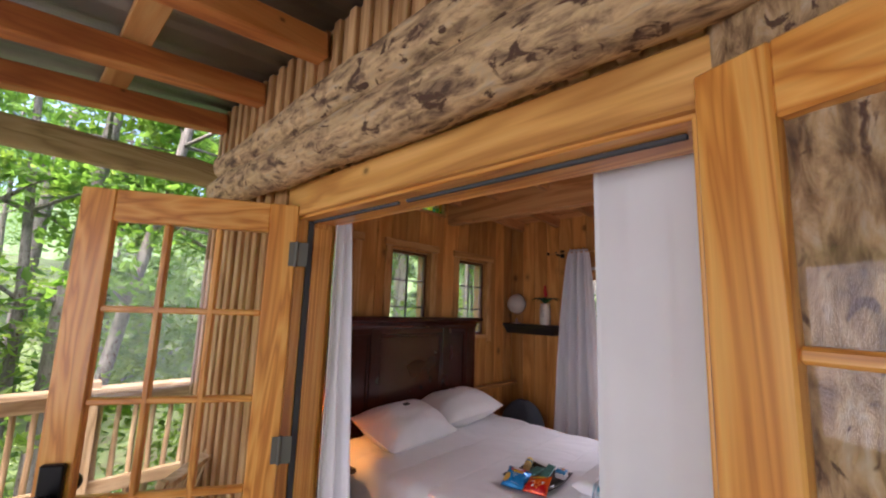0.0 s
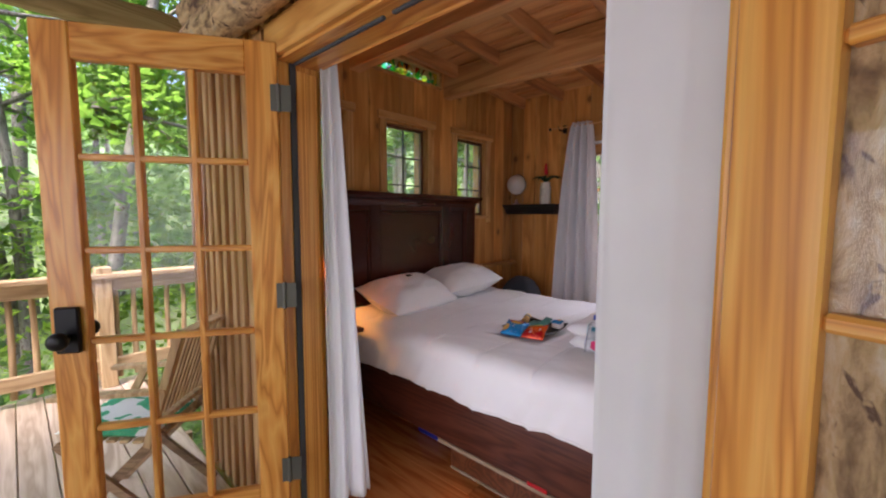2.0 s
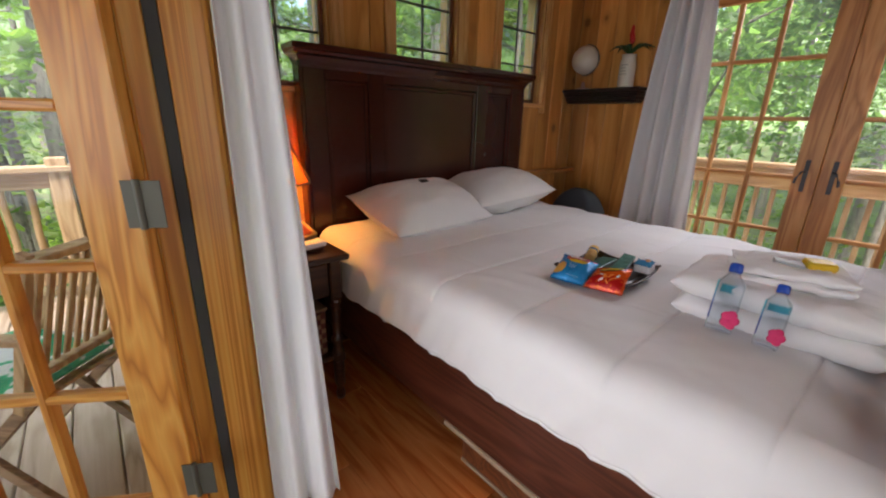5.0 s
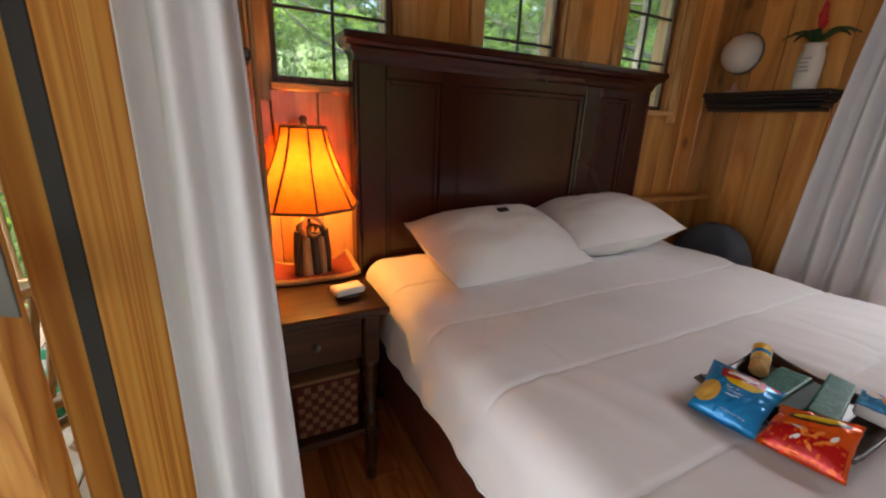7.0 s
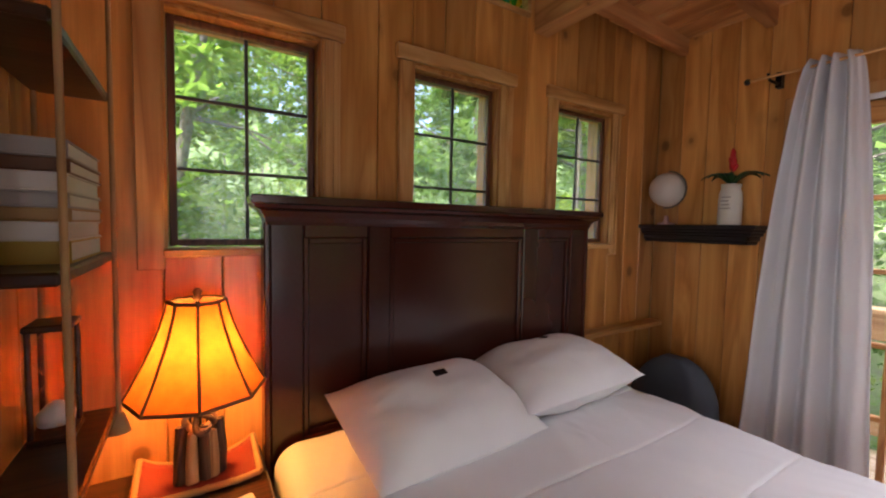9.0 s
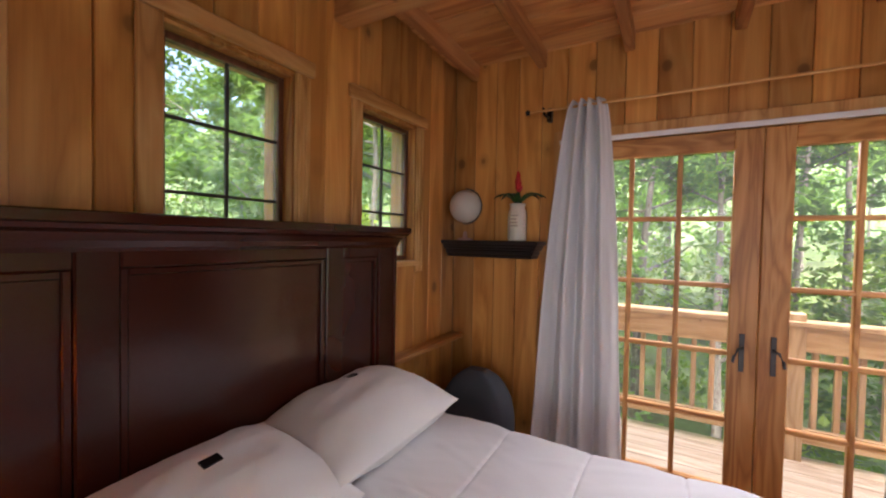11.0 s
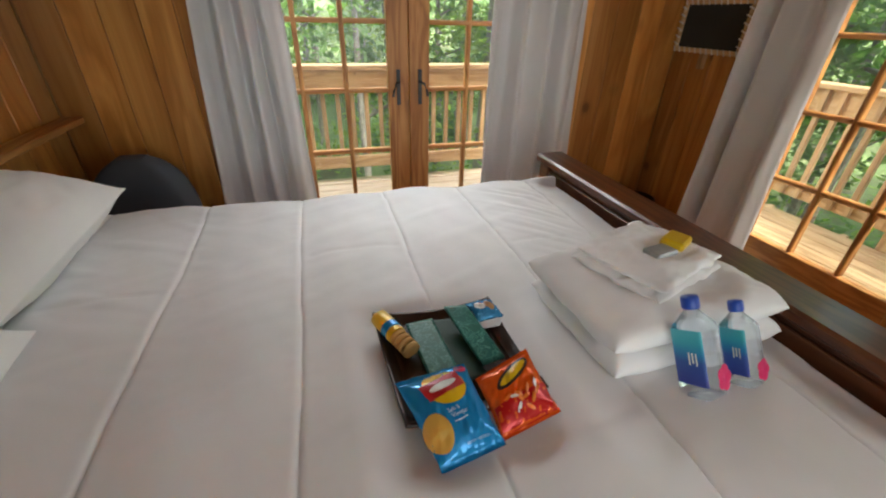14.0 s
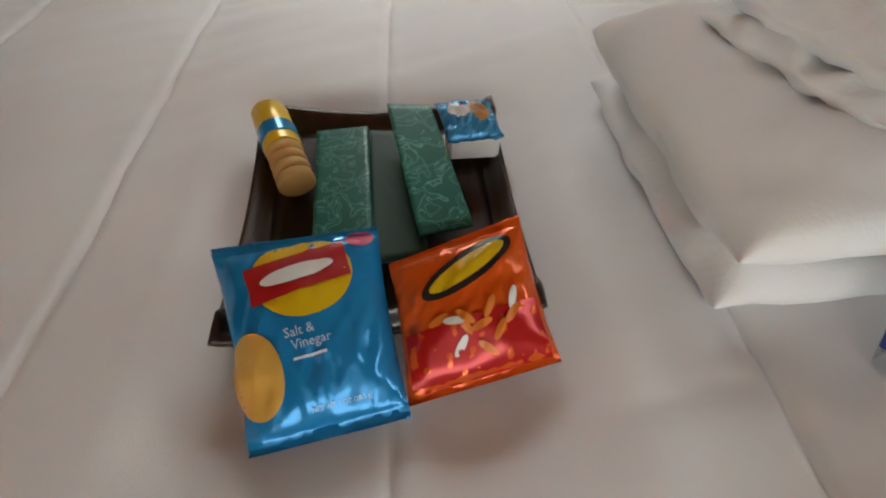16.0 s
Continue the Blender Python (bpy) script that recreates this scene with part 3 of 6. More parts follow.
for y in (3.22, 4.13):
    bm_thing = solid("ceiling_beam", Shape().box(WX - 0.01, y - 0.045, 2.275, EX + 0.01, y + 0.045, ceil_z(y) + 0.004, 0.006), M_BEAM_X, "heavy pale pine ceiling beam with knots", "beam", "ceiling beams", "structure")
for x in (0.05, 0.45, 0.88, 1.32, 1.76, 2.2, 2.64):
    s = Shape().bar((x, SY + 0.002, ceil_z(SY) - 0.035), (x, NY - 0.002, ceil_z(NY) - 0.035), 0.045, 0.09, 0.004)
    solid("ceiling_rafter", s, M_BEAM_Y, "reddish pine rafter under the ceiling boards", "rafter", "ceiling rafters", "structure")


def frame_ring(s, axis, face0, face1, a0, a1, z0, z1, w, bottom=True, c=0.003):
    """Four boards round an opening."""
    def b(u0, u1, c0, c1):
        s.box(face0, u0, c0, face1, u1, c1, c) if axis == "x" else s.box(u0, face0, c0, u1, face1, c1, c)
    b(a0 - w, a0, z0 - (w if bottom else 0), z1 + w)
    b(a1, a1 + w, z0 - (w if bottom else 0), z1 + w)
    b(a0, a1, z1, z1 + w)
    if bottom:
        b(a0, a1, z0 - w, z0)


# small west windows: casing, jamb liner, dark sash, muntins and six panes each
for k, (a, b) in enumerate(WIN):
    c0, c1 = WIN_Z
    w = thing(f"window_{k + 1}", "small six-pane window with a dark sash and pine casing", "window", (WX, (a + b) / 2, c0), "west windows", "structure")
    s = Shape().box(WX + 0.001, a - 0.06, c0 - 0.055, WX + 0.016, a + 0.004, c1 + 0.005, 0.004)
    part("casing", s, M_TRIM_Z, w)
    s = Shape().box(WX + 0.001, b - 0.004, c0 - 0.055, WX + 0.016, b + 0.06, c1 + 0.005, 0.004)
    s.box(WX + 0.016, b + 0.004, c0 - 0.05, WX + 0.024, b + 0.02, c1, 0.003).box(WX + 0.016, b + 0.034, c0 - 0.05, WX + 0.022, b + 0.046, c1, 0.003)
    part("casing", s, M_TRIM_Z, w)
    part("head_casing", Shape().box(WX + 0.001, a - 0.075, c1 + 0.006, WX + 0.024, b + 0.075, c1 + 0.060, 0.005), M_TRIM_Y, w)
    part("window_sill", Shape().box(WX - 0.03, a + 0.001, c0 - 0.02, WX + 0.03, b - 0.001, c0 + 0.004, 0.004), M_TRIM_Y, w)
    s = Shape()
    s.box(WOX + 0.01, a, c0 + 0.004, WX, a + 0.012, c1, 0.002).box(WOX + 0.01, b - 0.012, c0 + 0.004, WX, b, c1, 0.002).box(WOX + 0.01, a + 0.012, c1 - 0.012, WX, b - 0.012, c1, 0.002)
    part("jamb", s, M_NDOOR_Z, w)
    s = Shape()
    frame_ring(s, "x", WX - 0.072, WX - 0.04, a + 0.034, b - 0.034, c0 + 0.03, c1 - 0.034, 0.02)
    part("sash", s, M_SASH, w)
    ga, gb, h0, h1 = a + 0.034, b - 0.034, c0 + 0.03, c1 - 0.034
    part("muntin", Shape().box(WX - 0.062, (ga + gb) / 2 - 0.005, h0, WX - 0.048, (ga + gb) / 2 + 0.005, h1, 0.002), M_LEAD, w)
    for r in (1, 2):
        z = h0 + (h1 - h0) * r / 3
        part("muntin", Shape().box(WX - 0.0615, ga, z - 0.005, WX - 0.0485, gb, z + 0.005, 0.002), M_LEAD, w)
    for r in range(3):
        for cc in range(2):
            u0, u1 = ga + (gb - ga) * cc / 2, ga + (gb - ga) * (cc + 1) / 2
            z0, z1 = h0 + (h1 - h0) * r / 3, h0 + (h1 - h0) * (r + 1) / 3
            p = part("pane", Shape().box(WX - 0.057, u0, z0, WX - 0.053, u1, z1, 0), M_HAZED, w)
            p.visible_shadow = False

# stained glass transom: irregular coloured pieces with lead between them
STAIN = [pane_glass("stained " + n, c, 0.1) for n, c in (("green", (0.2, 0.78, 0.38)), ("yellow", (0.97, 0.9, 0.3)), ("amber", (0.95, 0.62, 0.2)), ("clear", (0.95, 0.96, 0.95)), ("red", (0.8, 0.2, 0.15)), ("teal", (0.25, 0.75, 0.7)), ("purple", (0.35, 0.15, 0.26)))]
transom = thing("window_4", "stained glass transom strip with leaves in green, yellow and amber", "stained glass", (WX, 3.69, 2.335), kind="structure")
ga, gb, h0, h1 = GLASS_BAND
s = Shape()
frame_ring(s, "x", WX - 0.02, WX + 0.012, ga + 0.02, gb - 0.02, h0 + 0.016, h1 - 0.016, 0.022)
part("window_frame", s, M_TRIM_Y, transom)
rnd = random.Random(11)
cols = 17
grid = {}
for i in range(cols + 1):
    for j in range(3):
        y = ga + 0.02 + (gb - ga - 0.04) * i / cols + (rnd.uniform(-0.014, 0.014) if 0 < i < cols else 0)
        z = h0 + 0.016 + (h1 - h0 - 0.032) * j / 2 + (rnd.uniform(-0.02, 0.02) if j == 1 else 0)
        grid[i, j] = (y, z)
for i in range(cols):
    for j in range(2):
        q = [grid[i, j], grid[i + 1, j], grid[i + 1, j + 1], grid[i, j + 1]]
        my, mz = sum(p[0] for p in q) / 4, sum(p[1] for p in q) / 4
        tris = [(q[0], q[1], q[2]), (q[0], q[2], q[3])] if rnd.random() < 0.5 else [(q[0], q[1], q[3]), (q[1], q[2], q[3])]
        for t in tris:
            cy, cz = sum(p[0] for p in t) / 3, sum(p[1] for p in t) / 3
            t = [(cy + (p[0] - cy) * 0.9, cz + (p[1] - cz) * 0.9) for p in t]
            v = [(WX - 0.03, *p) for p in t] + [(WX - 0.026, *p) for p in t]
            p = part("glass_piece", Shape().add(v, [(2, 1, 0), (3, 4, 5), (0, 1, 4, 3), (1, 2, 5, 4), (2, 0, 3, 5)]), rnd.choice(STAIN[:4] + STAIN), transom)
            p.visible_shadow = False


# ---- glazed doors ----
def door_leaf(name, width, mz, mx, label, lock=None, z1=1.94, top=0.09, bot=0.29):
    """A fifteen-pane leaf: hinge edge at the origin, leaf along +x, bottom at z 0.03."""
    d = thing(name, label, "door", kind="structure")
    st, z0, t = 0.105, 0.03, 0.021
    part("stile", Shape().box(0, -t, z0, st, t, z1, 0.004), mz, d)
    part("stile", Shape().box(width - st, -t, z0, width, t, z1, 0.004), mz, d)
    part("top_rail", Shape().box(st, -t + 0.001, z1 - top, width - st, t - 0.001, z1, 0.004), mx, d)
    part("bottom_rail", Shape().box(st, -t + 0.001, z0, width - st, t - 0.001, z0 + bot, 0.004), mx, d)
    x0, x1, g0, g1 = st, width - st, z0 + bot, z1 - top
    for k in (1, 2):
        x = x0 + (x1 - x0) * k / 3
        part("muntin", Shape().box(x - 0.011, -t + 0.004, g0, x + 0.011, t - 0.004, g1, 0.006), mz, d)
    for k in range(1, 5):
        z = g0 + (g1 - g0) * k / 5
        part("muntin", Shape().box(x0, -t + 0.005, z - 0.011, x1, t - 0.005, z + 0.011, 0.006), mx, d)
    glass = M_GLASS if mz is M_FIR_Z else M_DOORGLASS
    pm = Shape().box(0, -0.003, 0, (x1 - x0) / 3, 0.003, (g1 - g0) / 5, 0).mesh("pane", glass)
    for i in range(3):
        for j in range(5):
            p = part("pane", pm, glass, d)
            p.location = (x0 + (x1 - x0) * i / 3, 0, g0 + (g1 - g0) * j / 5)
            p.visible_shadow = False
    if lock:
        for sgn in (1, -1):
            y = sgn * t
            x = width - 0.055
            s = Shape()
            if lock == "knob":
                s.box(x - 0.034, min(y, y + sgn * 0.022), 0.855, x + 0.034, max(y, y + sgn * 0.022), 1.01, 0.01)
                lk = part("lock", s, M_BLACK, d, "black keypad lock with a round knob")
                k = Shape().turned([(0.012, 0), (0.012, 0.03), (0.026, 0.036), (0.03, 0.05), (0.026, 0.062), (0.01, 0.066)], n=18)
                k.moved(Matrix.Translation((x, y + sgn * 0.02, 0.91)) @ Matrix.Rotation(-sgn * math.pi / 2, 4, "X"))
                part("knob", k, M_BLACK, lk)
            else:
                s.box(x - 0.010, min(y, y + sgn * 0.006), 0.86, x + 0.010, max(y, y + sgn * 0.006), 1.03, 0.006)
                lk = part("handle_plate", s, M_IRON, d, "dark grey iron handle plate")
                k = Shape().tube([(x, y, 0.97), (x, y + sgn * 0.03, 0.97), (x - 0.015, y + sgn * 0.034, 0.966), (x - 0.03, y + sgn * 0.034, 0.93), (x - 0.034, y + sgn * 0.034, 0.905)], 0.0065, 10)
                part("lever", k, M_IRON, lk)
    return d


def hinges(d, zs, material):
    for z in zs:
        s = Shape().tube([(-0.004, 0.024, z - 0.049), (-0.004, 0.024, z + 0.049)], 0.007, 10)
        s.box(0.0, 0.0215, z - 0.047, 0.024, 0.0245, z + 0.047, 0.001)
        s.box(-0.046, 0.0215, z - 0.047, -0.006, 0.0245, z + 0.047, 0.001)
        part("hinge", s, material, d, "dull steel butt hinge")


LEFT_LEAF = (0.774, 2.284, -122.0)
RIGHT_LEAF = (2.163, 2.256, -21.0)
leaf = door_leaf("door_1", 0.725, M_FIR_Z, M_FIR_X, "varnished fir glazed door leaf standing open onto the deck", "knob", 1.93, 0.115, 0.235)
hinges(leaf, (0.33, 1.015, 1.735), M_STEEL)
leaf.matrix_basis = pose(LEFT_LEAF[0], LEFT_LEAF[1], 0, 0, 0, LEFT_LEAF[2])
leaf = door_leaf("door_2", 0.725, M_FIR_Z, M_FIR_X, "varnished fir glazed door leaf standing open against the log", None, 1.93, 0.115, 0.235)
leaf.matrix_basis = pose(RIGHT_LEAF[0], RIGHT_LEAF[1], 0.0, 0, 0, RIGHT_LEAF[2])
NL = (NORTH_OPEN[1] - NORTH_OPEN[0]) / 2 - 0.003
leaf = door_leaf("door_3", NL, M_NDOOR_Z, M_NDOOR_X, "closed brown glazed door leaf with fifteen panes", "lever")
leaf.matrix_basis = pose(NORTH_OPEN[0] + 0.002, 5.16, 0, 0, 0, 0)
leaf = door_leaf("door_4", NL, M_NDOOR_Z, M_NDOOR_X, "closed brown glazed door leaf with fifteen panes", "lever")
leaf.matrix_basis = pose(NORTH_OPEN[1] - 0.002, 5.16, 0, 0, 0, 180)
EL = (EAST_OPEN[1] - EAST_OPEN[0]) / 2 - 0.003
leaf = door_leaf("door_5", EL, M_NDOOR_Z, M_NDOOR_X, "closed brown glazed door leaf facing the east deck", "lever")
leaf.matrix_basis = pose(3.06, EAST_OPEN[0] + 0.002, 0, 0, 0, 90)
leaf = door_leaf("door_6", EL, M_NDOOR_Z, M_NDOOR_X, "closed brown glazed door leaf facing the east deck", "lever")
leaf.matrix_basis = pose(3.06, EAST_OPEN[1] - 0.002, 0, 0, 0, -90)

# entrance frame: jambs, weatherstrip, sill
frame_s = thing("door_frame", "pine entrance frame with dark weatherstrip", "door frame", (1.43, 2.39, 0), kind="structure")
a0, a1, _, top = SOUTH_OPEN
part("jamb", Shape().box(a0 - 0.028, SOY - 0.012, 0.0, a0 + 0.012, SY + 0.002, top - 0.002, 0.003).box(a0 + 0.012, SOY + 0.055, 0, a0 + 0.024, SY - 0.02, top - 0.03, 0.002), M_JAMB, frame_s)
part("jamb", Shape().box(a1 - 0.012, SOY - 0.012, 0.0, a1 + 0.028, SY + 0.002, top - 0.002, 0.003).box(a1 - 0.024, SOY + 0.055, 0, a1 - 0.012, SY - 0.02, top - 0.03, 0.002), M_JAMB, frame_s)
part("head_jamb", Shape().box(a0 - 0.028, SOY - 0.01, top - 0.006, a1 + 0.028, SY + 0.002, top + 0.03, 0.003), M_FIR_X, frame_s)
part("weatherstrip", Shape().box(a0 + 0.012, SOY + 0.03, 0.03, a0 + 0.022, SOY + 0.0545, top - 0.008, 0.004), M_RUBBER, frame_s)
part("weatherstrip", Shape().box(a1 - 0.02, SOY + 0.042, 0.03, a1 - 0.012, SOY + 0.054, top - 0.008, 0.004), M_RUBBER, frame_s)
part("weatherstrip", Shape().box(a0 + 0.03, SOY + 0.040, top - 0.017, 1.30, SOY + 0.054, top - 0.0065, 0.004), M_RUBBER, frame_s)
part("weatherstrip", Shape().box(1.34, SOY + 0.040, top - 0.017, a1 - 0.03, SOY + 0.054, top - 0.0065, 0.004), M_RUBBER, frame_s)
part("sill", Shape().box(a0 - 0.03, SOY - 0.05, -0.02, a1 + 0.03, SY - 0.005, 0.012, 0.006), M_TRIM_X, frame_s, "worn pine threshold")
part("casing", Shape().box(a0 - 0.115, SOY - 0.026, -0.02, a0 - 0.029, SOY - 0.001, top + 0.03, 0.004), M_FIR_Z, frame_s)
part("casing", Shape().box(a1 + 0.029, SOY - 0.026, -0.02, a1 + 0.10, SOY - 0.001, top + 0.03, 0.004), M_FIR_Z, frame_s)
part("header_board", Shape().box(a0 - 0.05, SOY - 0.034, top + 0.004, a1 + 0.16, SOY - 0.002, top + 0.13, 0.005), M_HEAD, frame_s, "knotty pine header board")
for nm, axis, op, face in (("door_trim_north", "y", NORTH_OPEN, NY), ("door_trim_east", "x", EAST_OPEN, EX)):
    s = Shape()
    f0, f1 = sorted((face - 0.001, face - 0.018))
    frame_ring(s, axis, f0, f1, op[0], op[1], op[2], op[3], 0.06, False)
    solid(nm, s, M_TRIM_Z, "pine casing round the glazed doors", "trim", kind="structure")
    s = Shape()
    if axis == "y":
        s.box(op[0], NY - 0.0, 1.946, op[1], NY + 0.1, 1.962, 0.003)
        s.box(op[0] - 0.03, NY - 0.026, 1.932, op[1] + 0.03, NY - 0.019, 1.956, 0.002)
        solid("trim_white_strip", s, M_WHITEPAINT, "white painted strip over the glazed doors", "trim", kind="structure")


# ---- bed ----
BED_Z = 0.69
bed = thing("bed", "espresso-stained wooden bed with a panelled headboard", "bed", (0.9, 3.68, 0))
HB0, HB1 = 2.952, 4.386
hb = part("headboard", Shape().box(-0.06, HB0, 0.05, -0.02, HB1, 1.40, 0.004), M_ESPRESSO, bed, "tall dark headboard with three recessed panels and a crown moulding")
for y0, y1 in ((HB0, HB0 + 0.10), (HB0 + 0.315, HB0 + 0.40), (HB1 - 0.40, HB1 - 0.315), (HB1 - 0.10, HB1)):
    part("stile", Shape().box(-0.02, y0, 0.05, 0.0, y1, 1.39, 0.006), M_ESPRESSO, hb)
for y0, y1 in ((HB0 + 0.10, HB0 + 0.315), (HB0 + 0.40, HB1 - 0.40), (HB1 - 0.315, HB1 - 0.10)):
    part("rail", Shape().box(-0.02, y0, 1.345, 0.0, y1, 1.39, 0.006), M_ESPRESSO, hb)
    part("rail", Shape().box(-0.02, y0, 0.60, 0.0, y1, 0.70, 0.006), M_ESPRESSO, hb)
for y0, y1 in ((HB0 + 0.10, HB0 + 0.315), (HB0 + 0.40, HB1 - 0.40), (HB1 - 0.315, HB1 - 0.10)):
    s = Shape()
    frame_ring(s, "x", -0.02, -0.008, y0 + 0.018, y1 - 0.018, 0.718, 1.327, 0.018, True, 0.005)
    part("panel_moulding", s, M_ESPRESSO, hb)
for sgn, y in ((-1, HB0), (1, HB1)):
    part("corner_post", Shape().box(-0.062, min(y, y + sgn * 0.018), 0.0, 0.006, max(y, y + sgn * 0.018), 1.395, 0.006), M_ESPRESSO, hb)
s = Shape()
prof = [(0.008, 1.385), (0.014, 1.395), (0.018, 1.41), (0.03, 1.428), (0.045, 1.436), (0.05, 1.446), (0.056, 1.45), (0.056, 1.47), (0.05, 1.474)]
n = len(prof)
verts = []
for e in (0, 1):
    for o, z in prof:
        y = HB0 - o if e == 0 else HB1 + o
        verts += [(-0.066, y, z), (0.0 + o, y, z)]
faces = []
for i in range(n - 1):
    a, b = 2 * i, 2 * n + 2 * i
    faces += [(a + 1, b + 1, b + 3, a + 3), (a, a + 1, a + 3, a + 2), (b + 1, b, b + 2, b + 3), (b, a, a + 2, b + 2)]
faces += [(2 * n - 2, 2 * n - 1, 4 * n - 1, 4 * n - 2), (0, 2 * n, 2 * n + 1, 1)]
part("crown", Shape().add(verts, faces), M_ESPRESSO, hb)
FX0, FX1 = 1.875, 1.995
fb = part("footboard", Shape().box(FX0 + 0.03, 2.955, 0.1, FX1 - 0.03, 4.52, 0.715, 0.005), M_FOOT, bed, "low red-brown footboard with a wide cap")
part("cap", Shape().box(FX0 - 0.004, 2.93, 0.716, FX1 + 0.004, 4.55, 0.75, 0.008), M_FOOT, fb)
s = Shape()
frame_ring(s, "x", FX0 + 0.018, FX0 + 0.03, 3.03, 4.44, 0.2, 0.64, 0.05, True)
part("panel_moulding", s, M_FOOT, fb)
for y0 in (2.95, 4.46):
    part("foot_post", Shape().box(FX0 + 0.012, y0, 0.0, FX1 - 0.012, y0 + 0.075, 0.7155, 0.006), M_FOOT, fb)
for y0 in (2.975, 4.385):
    part("side_rail", Shape().box(0.0, y0, 0.215, FX0 + 0.02, y0 + 0.025, 0.475, 0.006), M_ESPRESSO_X, bed, "dark side rail")
part("slat_base", Shape().box(0.02, 3.01, 0.3, FX0, 4.38, 0.34, 0.004), M_TRIM_X, bed)
part("rail_edge", Shape().box(0.92, 2.972, 0.196, 1.86, 3.02, 0.2145, 0.003), M_PAINTED_SLAT, bed, "pale bare wood edge")
part("lower_panel", Shape().box(0.98, 3.005, 0.085, 1.86, 3.02, 0.196, 0.003), M_FOOT, bed, "brown recessed lower panel")
part("rail_edge", Shape().box(0.98, 3.0, 0.074, 1.86, 3.02, 0.0845, 0.003), M_PAINTED_SLAT, bed, "pale bare wood edge")
part("rail_tag", Shape().box(1.43, 2.9695, 0.2155, 1.52, 2.9745, 0.232, 0.001), M_REDPRINT, bed, "small red tag on the side rail")
solid("storage_box", Shape().box(0.52, 3.21, 0.0005, 0.70, 3.42, 0.085, 0.012).box(0.51, 3.20, 0.086, 0.71, 3.43, 0.10, 0.006), M_BLUEPRINT, "blue plastic storage box under the bed", "box")
mattress = solid("mattress", Shape().box(0.015, 3.015, 0.341, 1.86, 4.375, BED_Z - 0.045, 0.05), M_SHEET, "white mattress under the comforter", "mattress")


def smooth(a, b, x):
    t = max(0.0, min(1.0, (x - a) / (b - a)))
    return t * t * (3 - 2 * t)


SEAMS = (0.288, 0.575, 0.866, 1.152, 1.438, 1.725)
CROSS = ((1.152, 1.438, 3.302), (0.288, 0.575, 3.88), (0.575, 0.866, 3.21), (0.866, 1.152, 3.98), (1.438, 1.725, 3.9))


def bed_top(x, y):
    """Height of the comforter's quilted top."""
    z = BED_Z
    d = min(abs(x - q - 0.003 * math.sin(y * 7 + q * 9)) for q in SEAMS)
    z += -0.007 * math.exp(-(d / 0.005) ** 2) + 0.006 * smooth(0, 0.12, d)
    for a, b, yc in CROSS:
        if a < x < b:
            q = abs(y - yc - 0.01 * math.sin(x * 14))
            z -= 0.004 * math.exp(-(q / 0.006) ** 2) * smooth(a, a + 0.03, x) * (1 - smooth(b - 0.03, b, x))
    n1 = noise.noise(Vector((x * 3.1, y * 3.1, 0.3)))
    n2 = noise.noise(Vector((x * 9 + y * 4, y * 6 - x * 2, 1.7)))
    w = noise.noise(Vector((x * 7 - y * 16, (x + y) * 2.2, 4.2)))
    z += 0.009 * n1 + 0.0045 * n2 + 0.006 * max(0, w)
    # fine creases near the pillows and the near edge
    near = 1 - smooth(0.35, 0.8, x)
    edge = 1 - smooth(3.0, 3.35, y)
    z += 0.006 * max(near, 0.6 * edge) * max(0, noise.noise(Vector((x * 9 + y * 19, (y - x) * 3.5, 12.0))))
    z += 0.0022 * math.exp(-(d / 0.03) ** 2) * noise.noise(Vector((x * 12, y * 42, 6.1)))
    # dense creases where it is tucked at the foot
    c = math.exp(-((x - 1.62) / 0.12) ** 2) * math.exp(-((y - 4.1) / 0.3) ** 2)
    z += 0.008 * c * noise.noise(Vector((x * 30 + y * 30, (x - y) * 4, 9)))
    # pressed flat under the tray
    m = smooth(0.95, 1.02, x) * (1 - smooth(1.27, 1.34, x)) * smooth(3.24, 3.33, y) * (1 - smooth(3.64, 3.71, y))
    return z + (BED_Z - 0.010 - z) * m


def comforter_point(u, v):
    x = 0.03 + 1.835 * u
    arc = v * 2.02 - 0.27           # hangs at the near side, lies on top, hangs at the far side
    y0, y1, r = 2.975, 4.43, 0.07
    foot = smooth(0.88, 1.0, u)
    top_len = y1 - y0
    if arc < 0:
        drop = -arc
        q = min(drop / (r * math.pi / 2), 1)
        a = q * math.pi / 2
        y, z = y0 + r - r * math.sin(a) - 0.0, bed_top(x, y0 + r) - r * (1 - math.cos(a))
        rest = max(0, drop - r * math.pi / 2)
        wav = noise.noise(Vector((x * 5, 3.3, 0))) * 0.02 + noise.noise(Vector((x * 14 + rest * 6, rest * 4, 2))) * 0.012
        y += -0.012 + wav * min(1, rest / 0.06)
        z -= rest * (1 + 0.1 * noise.noise(Vector((x * 2.3, 8, 0))))
        return (x, y, z)
    if arc > top_len - 2 * r:
        drop = arc - (top_len - 2 * r)
        q = min(drop / (r * math.pi / 2), 1)
        a = q * math.pi / 2
        y, z = y1 - r + r * math.sin(a), bed_top(x, y1 - r) - r * (1 - math.cos(a))
        z -= max(0, drop - r * math.pi / 2)
        return (x, y, z)
    y = y0 + r + arc
    return (x, y, bed_top(x, y) - 0.035 * foot ** 2)


